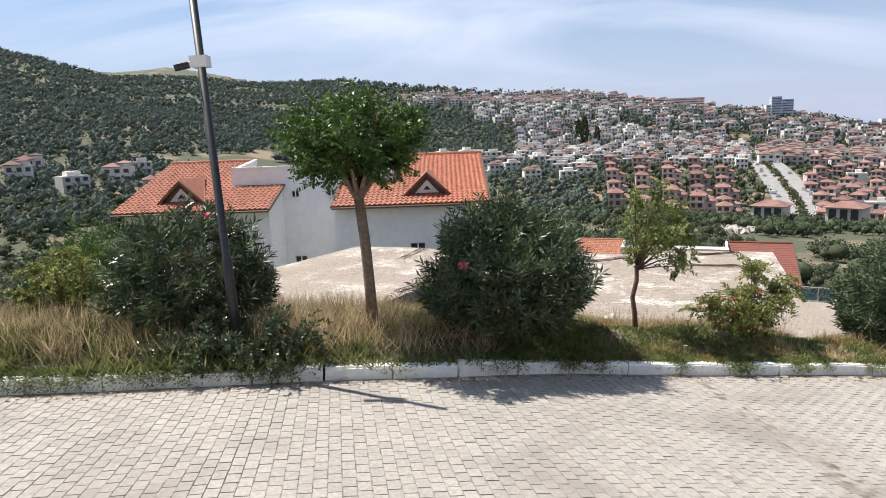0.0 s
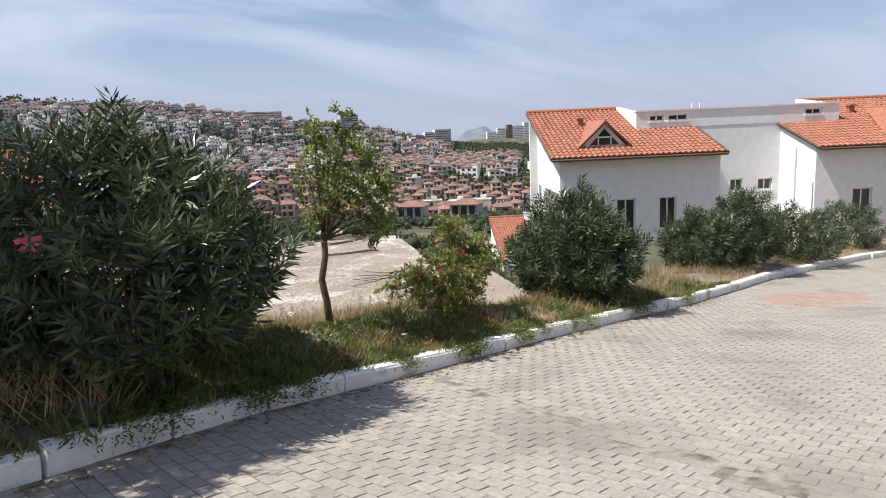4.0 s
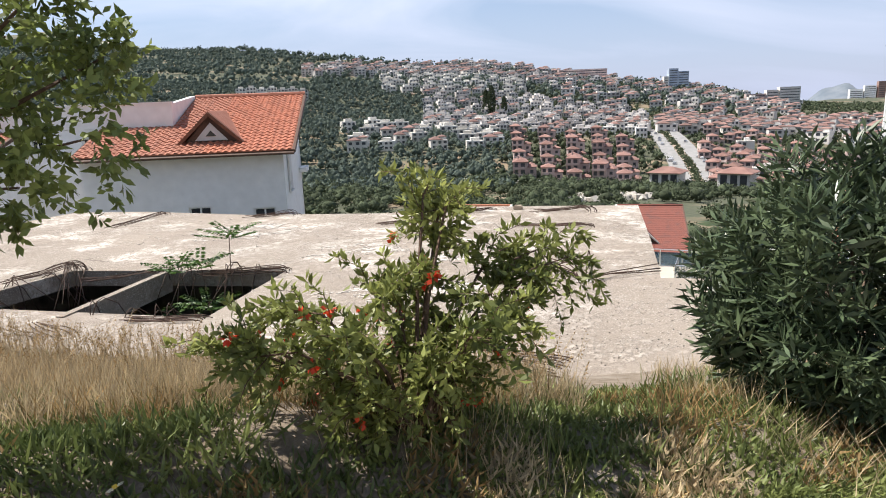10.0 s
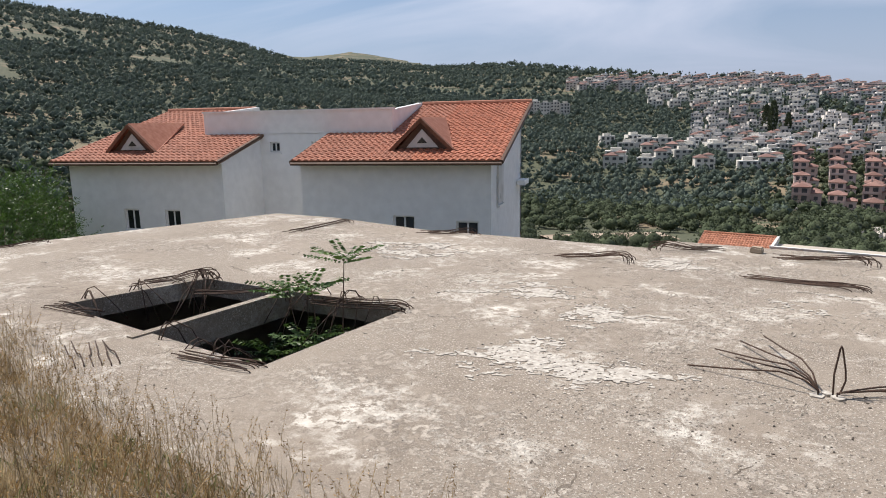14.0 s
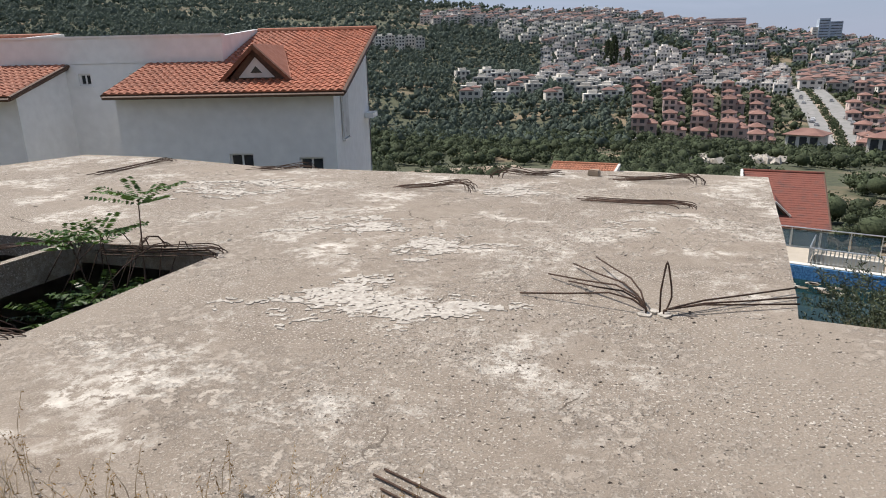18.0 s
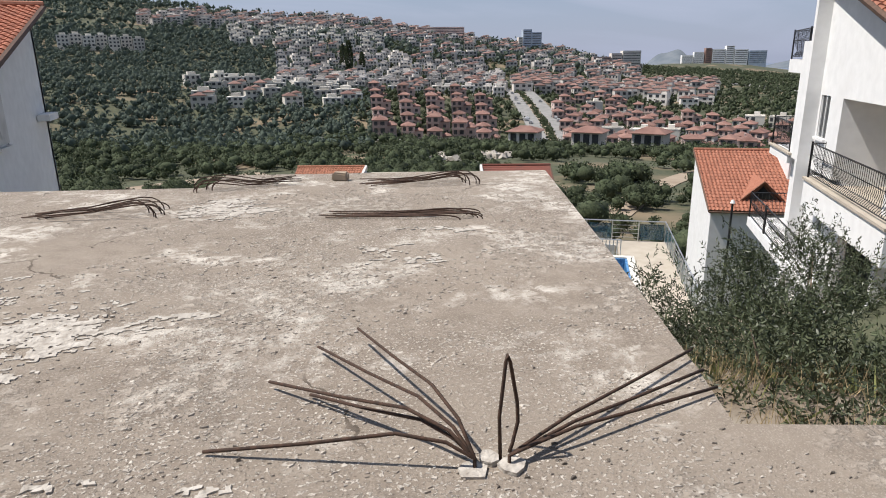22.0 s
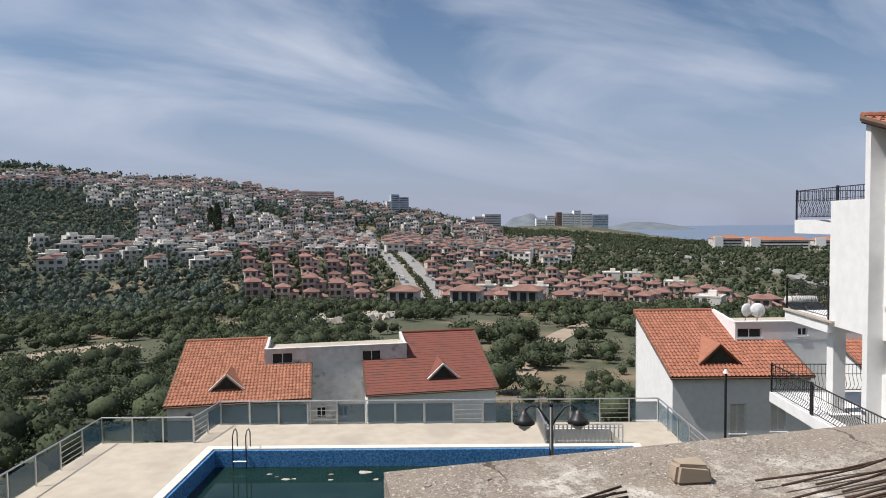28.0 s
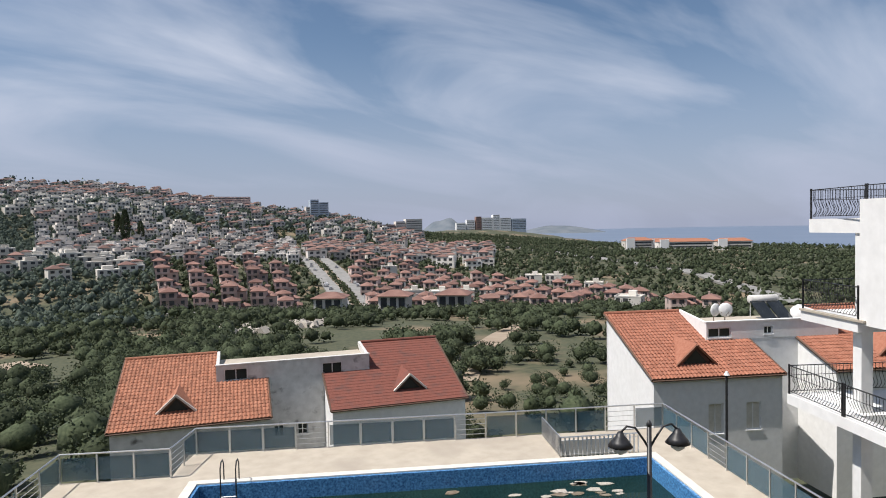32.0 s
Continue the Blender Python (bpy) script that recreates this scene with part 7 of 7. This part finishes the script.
rebar_bundle("flat bundle of rusty bent bars lying on the slab", (10.2, 19.25), (8.75, 19.85), 9, 0.34, 0.03, 0.09, 1)
rebar_bundle("rusty bent bars near the far edge of the slab", (10.95, 21.1), (9.55, 21.4), 9, 0.40, 0.05, 0.20, 2)
rebar_bundle("rusty bars curling from the slab's far corner", (7.48, 21.95), (8.7, 21.85), 8, 0.32, 0.12, 0.22, 3)
rebar_bundle("rusty bars with hooked ends on the slab", (7.02, 20.72), (5.75, 21.0), 8, 0.46, 0.05, 0.20, 4)
rebar_bundle("rusty bars on the far side of the slab", (3.75, 23.2), (2.4, 23.1), 7, 0.32, 0.05, 0.14, 5)
rebar_bundle("rusty bars near the slab's far edge", (0.05, 24.6), (-0.75, 22.7), 7, 0.32, 0.05, 0.14, 6)
rebar_bundle("rusty bars on the slab's outer corner", (-5.6, 20.5), (-6.2, 19.4), 6, 0.30, 0.05, 0.14, 7)
rebar_bundle("rusty bars half buried at the foot of the bank", (7.3, 12.1), (6.45, 12.65), 8, 0.50, 0.02, 0.03, 8)
rebar_bundle("rusty bars hanging over the stair opening", (4.05, 17.0), (2.6, 17.15), 9, 0.34, 0.04, 0.10, 9)
rebar_bundle("rusty bars at the near side of the opening", (3.3, 14.62), (2.2, 14.75), 8, 0.26, 0.04, 0.06, 10)
rebar_bundle("rusty bars at the far side of the opening", (0.35, 18.15), (-0.6, 17.4), 8, 0.35, 0.06, 0.22, 11)
rebar_bundle("rusty bars at the outer corner of the opening", (-0.95, 16.2), (0.2, 15.9), 7, 0.3, 0.05, 0.05, 12)
rebar_bundle("loose rusty bars in the grass by the opening", (1.6, 14.3), (0.9, 14.9), 6, 0.4, 0.05, 0.06, 13)
rebar_bundle("rusty bars along the beam", (2.0, 17.5), (0.7, 17.1), 7, 0.25, 0.06, 0.08, 14)

# bars drooping into the stair opening
def drooping_bars(label, edge0, edge1, inward, n, seed, reach=0.9):
    """Loose bars cast into one edge of the opening, bent inwards and hanging."""
    q = random.Random(seed)
    b = thing("rebar_bundle", pose(edge0[0], edge0[1], SLAB_Z), label, "rebar", "bent starter bars on the slab")
    for _ in range(n):
        f = q.random()
        x, y = (edge1[0] - edge0[0]) * f, (edge1[1] - edge0[1]) * f
        ix, iy = inward[0] + q.uniform(-0.5, 0.5), inward[1] + q.uniform(-0.5, 0.5)
        ln, up = reach * q.uniform(0.5, 1.1), q.uniform(0.03, 0.22)
        pts = [(x - 0.12 * ix, y - 0.12 * iy, -0.02), (x - 0.02 * ix, y - 0.02 * iy, up * 0.8), (x + 0.14 * ix * ln, y + 0.14 * iy * ln, up),
               (x + 0.5 * ix * ln, y + 0.5 * iy * ln, up - 0.12 - 0.15 * q.random()), (x + 0.9 * ix * ln, y + 0.9 * iy * ln, -0.25 - 0.6 * q.random() * ln)]
        part("bar", Shape().tube(pts, 0.0075, 5).mesh("bar", M_RUST, True), None, b)
    return b

drooping_bars("tangle of rusty bars bent over the far corner of the opening", (0.1, 18.05), (0.7, 17.98), (0.2, -0.9), 9, 41)
drooping_bars("rusty bars drooping along the far edge of the opening", (2.0, 17.62), (3.9, 17.1), (-0.3, -0.8), 11, 42)
drooping_bars("rusty bars drooping from the outer edge of the opening", (-0.7, 16.5), (0.1, 17.9), (0.9, -0.2), 8, 43, 0.7)
drooping_bars("rusty bars drooping from the near edge of the opening", (1.6, 15.3), (3.0, 14.8), (0.2, 0.9), 8, 44, 0.7)

# the fan of starter bars in the middle of the slab
star = thing("rebar_fan", pose(8.62, 15.1, SLAB_Z), "fan of tall rusty starter bars bent outwards from one footing", "rebar")
FOOT_L, FOOT_R = (-0.08, 0.03), (0.06, 0.0)
for ex, ey, ez, foot, up in ((-1.12, 0.52, 0.02, FOOT_L, 0.15), (-0.80, 1.02, 0.04, FOOT_L, 0.17), (-0.50, 1.35, 0.04, FOOT_L, 0.16), (-0.26, 1.39, 0.10, FOOT_L, 0.20), (-0.62, 0.85, 0.02, FOOT_L, 0.13),
                             (1.42, 0.55, 0.05, FOOT_R, 0.08), (1.36, 0.38, 0.02, FOOT_R, 0.07), (1.28, 0.19, 0.03, FOOT_R, 0.08)):
    fx, fy = foot
    dx, dy = ex - fx, ey - fy
    pts = [(fx, fy, -0.1), (fx, fy, 0.05), (fx + dx * 0.10, fy + dy * 0.10, up * 0.8), (fx + dx * 0.28, fy + dy * 0.28, up), (fx + dx * 0.6, fy + dy * 0.6, lerp(up, ez, 0.5)), (ex, ey, ez)]
    part("bar", Shape().tube(pts, 0.0085, 5).mesh("bar", M_RUST, True), None, star)
part("bar", Shape().tube([(0.05, 0.06, -0.1), (0.04, 0.06, 0.2), (0.075, 0.08, 0.43), (0.085, 0.085, 0.455), (0.10, 0.09, 0.42), (0.145, 0.11, 0.22), (0.155, 0.12, 0.12), (0.12, 0.10, 0.03), (0.08, 0.08, -0.05)], 0.0085, 5).mesh("bar", M_RUST, True), None, star, "upright looped bar")
for i, (cx, cy, s) in enumerate(((-0.10, 0.02, 0.07), (0.07, -0.01, 0.06), (0.0, 0.06, 0.05))):
    ring = [(cx + s * math.cos(k * 0.9) * rnd.uniform(0.7, 1.2), cy + s * math.sin(k * 0.9) * rnd.uniform(0.7, 1.2)) for k in range(7)]
    part("footing", Shape().prism(ring, -0.02, 0.012 + 0.006 * i).mesh("footing", M_CRUST), None, star, "broken pale mortar")

# a block of stone
bm = bmesh.new()
bmesh.ops.create_cube(bm, size=1.0)
bmesh.ops.scale(bm, vec=(0.22, 0.14, 0.115), verts=bm.verts)
bmesh.ops.bevel(bm, geom=list(bm.edges), offset=0.02, segments=2, affect="EDGES")
for v in bm.verts:
    v.co += Vector((noise.noise(v.co * 9), noise.noise(v.co * 9 + Vector((4, 0, 0))), noise.noise(v.co * 9 + Vector((0, 7, 0))))) * 0.022
brick = part("stone_block", bm, M_EARTH, None, "", pose(9.31, 21.95, SLAB_Z + 0.056, 0, 0, -24))
tagged(brick, "chipped pale building block lying on the slab", "block")


def on_slab(x, y):
    return inside(x, y, SLAB) and not inside(x, y, PIT) and y > table(x, BANK) + 0.1


def crust_plate(cx, cy, rx, ry, cell, seed, label, bias=0.0):
    """A thin flaking skin with ragged edges, holes and cracks, built cell by cell."""
    vs, fs, at = [], [], {}
    nx, ny = int(2 * rx / cell), int(2 * ry / cell)
    keep = set()
    for i in range(nx):
        for j in range(ny):
            x, y = cx - rx + i * cell, cy - ry + j * cell
            r2 = ((x - cx) / rx) ** 2 + ((y - cy) / ry) ** 2
            f = noise.noise((x * 1.1, y * 2.0, seed)) * 0.9 + noise.noise((x * 3.5, y * 6.5, seed + 3)) * 0.55 + noise.noise((x * 13, y * 22, seed + 5)) * 0.45
            crack = min(abs(noise.noise((x * 3.1, y * 4.2, seed + 9))), abs(noise.noise((x * 7.1, y * 9.2, seed + 11))) + 0.01)
            if r2 < 1 and f + 0.55 - 0.95 * r2 + bias > 0.28 and crack > 0.022 and on_slab(x, y):
                keep.add((i, j))
    def vert(i, j):
        if (i, j) not in at:
            x, y = cx - rx + i * cell, cy - ry + j * cell
            jx, jy = noise.noise((i * 0.77, j * 0.77, seed + 20)) * cell * 0.7, noise.noise((i * 0.77, j * 0.77, seed + 30)) * cell * 0.7
            z = SLAB_Z + 0.007 + 0.006 * noise.noise((x * 6, y * 6, seed)) + 0.005 * noise.noise((x * 24, y * 24, seed))
            at[(i, j)] = len(vs)
            vs.extend([(x + jx, y + jy, z), (x + jx, y + jy, SLAB_Z - 0.004)])
        return at[(i, j)]
    for i, j in keep:
        c = [vert(i, j), vert(i + 1, j), vert(i + 1, j + 1), vert(i, j + 1)]
        fs.append(tuple(c))
        for (di, dj), p, q2 in (((0, -1), 0, 1), ((1, 0), 1, 2), ((0, 1), 2, 3), ((-1, 0), 3, 0)):
            if (i + di, j + dj) not in keep:
                fs.append((c[q2], c[p], c[p] + 1, c[q2] + 1))
    return tagged(new("lime_crust", mesh_of("lime_crust", vs, fs, M_CRUST)), label, "crust", kind="stuff")


def crumbs(name, cx, cy, rx, ry, n, seed, label, mat, smin, smax, height, thr=0.0):
    """Small broken bits lying in uneven drifts."""
    q = np.random.default_rng(seed)
    vs, fs = [], []
    for _ in range(n):
        a, r = q.uniform(0, 6.283), math.sqrt(q.random())
        x, y = cx + rx * r * math.cos(a), cy + ry * r * math.sin(a)
        if noise.noise((x * 0.9, y * 1.5, seed)) + 0.5 * noise.noise((x * 4, y * 6, seed)) < thr + 0.25 * r or not on_slab(x, y):
            continue
        s = smin + (smax - smin) * q.random() ** 3
        o = len(vs)
        a0, h = q.uniform(0, 6), height * s * q.uniform(0.5, 1.5)
        k = np.arange(4) * 1.571 + a0 + q.normal(scale=0.3, size=4)
        rr = s * q.uniform(0.5, 1.3, 4)
        flat = q.uniform(0.4, 1.0)
        px, py = x + rr * np.cos(k), y + flat * rr * np.sin(k)
        tilt = q.uniform(0.2, 1.0, 4)
        vs += [(px[i], py[i], SLAB_Z - 0.003) for i in range(4)] + [(x + (px[i] - x) * 0.75, y + (py[i] - y) * 0.75, SLAB_Z + h * tilt[i]) for i in range(4)]
        fs += [(o + 4, o + 5, o + 6, o + 7)] + [(o + i, o + (i + 1) % 4, o + 4 + (i + 1) % 4, o + 4 + i) for i in range(4)]
    return tagged(new(name, mesh_of(name, vs, fs, mat)), label, "crumbs", kind="stuff")

M_CRUMB = surface("pale_crumb", (0.30, 0.262, 0.222), (0.48, 0.435, 0.38), 12, 0.95, island=0.3)
M_PEBBLE = surface("brown_pebble", (0.13, 0.11, 0.09), (0.27, 0.235, 0.20), 12, 0.95, island=0.4)
crust_plate(6.0, 15.4, 1.7, 0.85, 0.022, 21, "flaking white lime crust in the middle of the slab", -0.10)
crust_plate(7.7, 20.6, 0.8, 0.62, 0.018, 22, "flaking white lime crust between the bars", 0.1)
crust_plate(5.4, 18.2, 1.6, 1.0, 0.024, 23, "flaking white lime crust", -0.24)
crust_plate(6.3, 17.3, 1.3, 0.7, 0.02, 29, "thin broken crust of pale mortar", -0.1)
crust_plate(9.4, 18.3, 0.9, 1.0, 0.02, 30, "thin broken crust of pale mortar along the edge", -0.15)
crust_plate(2.6, 21.0, 2.4, 1.2, 0.035, 32, "flaking white lime crust on the far side", -0.15)
crumbs("concrete_crumbs", 8.6, 16.5, 4.2, 6.5, 38000, 24, "pale crumbs of worn concrete over the slab", M_CRUMB, 0.003, 0.020, 0.4, 0.02)
crumbs("concrete_crumbs", 9.6, 18.5, 2.2, 3.6, 22000, 25, "pale crumbs of worn concrete along the slab's edge", M_CRUMB, 0.003, 0.022, 0.4, -0.1)
crumbs("concrete_crumbs", 7.3, 16.6, 1.8, 2.4, 12000, 33, "pale crumbs of worn concrete", M_CRUMB, 0.004, 0.022, 0.4, -0.1)
crumbs("concrete_crumbs", 2.0, 20.5, 7.0, 5.0, 6000, 26, "pale crumbs of worn concrete over the slab", M_CRUMB, 0.006, 0.04, 0.3)
crumbs("pebbles", 8.2, 13.2, 2.6, 2.6, 6000, 27, "small brown pebbles at the foot of the bank", M_PEBBLE, 0.003, 0.016, 0.7, -0.2)
crumbs("pebbles", 5.0, 17.0, 6.0, 6.0, 3500, 28, "scattered brown pebbles on the slab", M_PEBBLE, 0.003, 0.015, 0.7, -0.2)

# sapling growing out of the opening
sap = thing("sapling", pose(3.05, 16.9, -5.2), "young feather-leaved sapling growing out of the opening", "plant")
base, way = [], []
for sx, sy, sz in ((0.15, 0.15, 4.35), (-0.35, 0.1, 3.9), (-0.7, 0.05, 3.85), (-0.2, -0.3, 3.3), (-0.9, -0.1, 3.0), (-0.5, -0.5, 2.8), (0.2, -0.4, 3.0)):
    part("stem", Shape().tube([(0, 0, 0), (sx * 0.5, sy * 0.5, sz * 0.6), (sx, sy, sz)], [0.025, 0.015, 0.006], 5).mesh("stem", M_BARK_RED), None, sap)
    for k in range(9):
        a = k * 0.7 + sx
        d = np.array([math.cos(a), math.sin(a), 0.25])
        for j in range(11):
            p = np.array([sx, sy, sz - 0.05 * (k % 3)]) + d * (0.05 + 0.045 * j)
            sd = np.array([-math.sin(a), math.cos(a), 0])
            for s in (-1, 1):
                base.append(p)
                way.append(sd * s + d * 0.5 + np.array([0, 0, -0.3]))
part("leaves", leaf_mesh("leaves", np.array(base), np.array(way), 0.10, 0.035, M_ROBINIA), None, sap)
b, d = clump_tree(12, 1600, 0.9, 0.09, 0.8)
tagged(part("undergrowth", leaf_mesh("undergrowth", b + np.array([-0.2, 0.2, 2.3]), d, 0.10, 0.045, M_ROBINIA), None, sap), "leafy growth inside the opening")

# ---- kerb stones and setts ----
def kerb_stone(w):
    bm = bmesh.new()
    bmesh.ops.create_cube(bm, size=1.0)
    bmesh.ops.scale(bm, vec=(w, 0.17, 0.34), verts=bm.verts)
    bmesh.ops.bevel(bm, geom=[e for e in bm.edges if e.calc_length() > w * 0.9 and e.verts[0].co.z > 0], offset=0.018, segments=3, affect="EDGES")
    me = bpy.data.meshes.new("kerb_stone")
    bm.to_mesh(me)
    bm.free()
    me.materials.append(M_KERB)
    return me

kerb = thing("kerb", None, "whitewashed concrete kerb stones, chipped and overgrown", "kerb", kind="structure")
KW = 0.78
stone = kerb_stone(KW - 0.012)
x = -13.6
q = random.Random(31)
while x < 33:
    dx = KW / math.hypot(1, (kerb_y(x + 0.4) - kerb_y(x)) / 0.4)
    xm = x + dx / 2
    ym = kerb_y(xm) + 0.06
    a = math.degrees(math.atan2(kerb_y(x + dx) - kerb_y(x), dx))
    tilt = math.degrees(math.atan2(road_z(x + dx, kerb_y(x + dx)) - road_z(x, kerb_y(x)), dx))
    part("kerb_stone", stone, None, kerb, m=pose(xm, ym + q.uniform(-0.012, 0.012), road_z(xm, kerb_y(xm)) - 0.02 + q.uniform(-0.015, 0.012), q.uniform(-2, 2), -tilt + q.uniform(-1.2, 1.2), a + q.uniform(-1, 1)))
    x += dx

PW2, PL2 = 0.106, 0.160      # width across the columns, length along them
def sett(w, l, edge=0.0025):
    """A concrete sett: outline low in the joint, chamfered top."""
    vs = [(-w / 2, -l / 2, -0.011), (w / 2, -l / 2, -0.011), (w / 2, l / 2, -0.011), (-w / 2, l / 2, -0.011)]
    vs += [(a * (1 - 2 * edge / w), b * (1 - 2 * edge / l), 0.0) for a, b, _ in vs]
    return vs, [(4, 5, 6, 7)] + [(i, (i + 1) % 4, 4 + (i + 1) % 4, 4 + i) for i in range(4)]

sv, sf = sett(PW2 - 0.004, PL2 - 0.009)
sv = np.array(sv)
one = mesh_of("sett", sv, sf, M_PAVER)
turn = radians(10)
ct, st2 = math.cos(turn), math.sin(turn)
grey, red, singles_at = [], [], []
for i in range(-125, 310):
    for j in range(-105, 105):
        u, v = i * PW2 + rnd.gauss(0, 0.0012), j * PL2 + (PL2 / 2 if i % 2 else 0) + rnd.gauss(0, 0.0015)
        x, y = 2.0 + u * ct - v * st2, 3.0 + u * st2 + v * ct
        if x < -9 or x > 32 or y > kerb_y(x) - 0.11 or y < -4.5 or (x > 14 and y < 1):
            continue
        if x < -3 and y < 0:
            continue
        in_red = ((x - 4.0) / 0.8) ** 2 + ((y - 3.1) / 0.75) ** 2 < 1 or ((x - 13.1) / 1.3) ** 2 + ((y - 8.1) / 0.7) ** 2 < 1
        if in_red:
            red.append((x, y))
        elif 2.6 < x < 4.4 and 5.3 < y < kerb_y(x) - 0.1 and len(singles_at) < 300:
            singles_at.append((x, y))
        else:
            grey.append((x, y))


def sett_field(name, at, mat, label):
    at = np.array(at)
    n = len(at)
    z = np.array([road_z(a, b) for a, b in at]) + RNG.normal(scale=0.0012, size=n)
    gx = np.array([(road_z(a + 0.1, b) - road_z(a - 0.1, b)) / 0.2 for a, b in at]) + RNG.normal(scale=0.003, size=n)
    gy = np.array([(road_z(a, b + 0.1) - road_z(a, b - 0.1)) / 0.2 for a, b in at]) + RNG.normal(scale=0.003, size=n)
    lx = sv[None, :, 0] * ct - sv[None, :, 1] * st2
    ly = sv[None, :, 0] * st2 + sv[None, :, 1] * ct
    V = np.stack([at[:, None, 0] + lx, at[:, None, 1] + ly, z[:, None] + sv[None, :, 2] + gx[:, None] * lx + gy[:, None] * ly], -1)
    quads = (np.array(sf)[None] + (np.arange(n) * len(sv))[:, None, None]).reshape(-1, 4)
    me = quick_mesh(name, V.reshape(-1, 3), quads, mat)
    me.shade_flat()
    return tagged(part(name, me, None, road, label), kind="stuff")

sett_field("setts", grey, M_PAVER_ISLE, "pale grey concrete setts")
sett_field("red_setts", red, M_PAVER_RED, "faded red setts")
for x, y in singles_at:
    gx, gy = (road_z(x + 0.1, y) - road_z(x - 0.1, y)) / 0.2, (road_z(x, y + 0.1) - road_z(x, y - 0.1)) / 0.2
    nrm = Vector((-gx, -gy, 1)).normalized()
    part("sett", one, None, road, m=Matrix.Translation((x, y, road_z(x, y) + q.gauss(0, 0.0012))) @ Vector((0, 0, 1)).rotation_difference(nrm).to_matrix().to_4x4() @ Matrix.Rotation(turn, 4, "Z"))
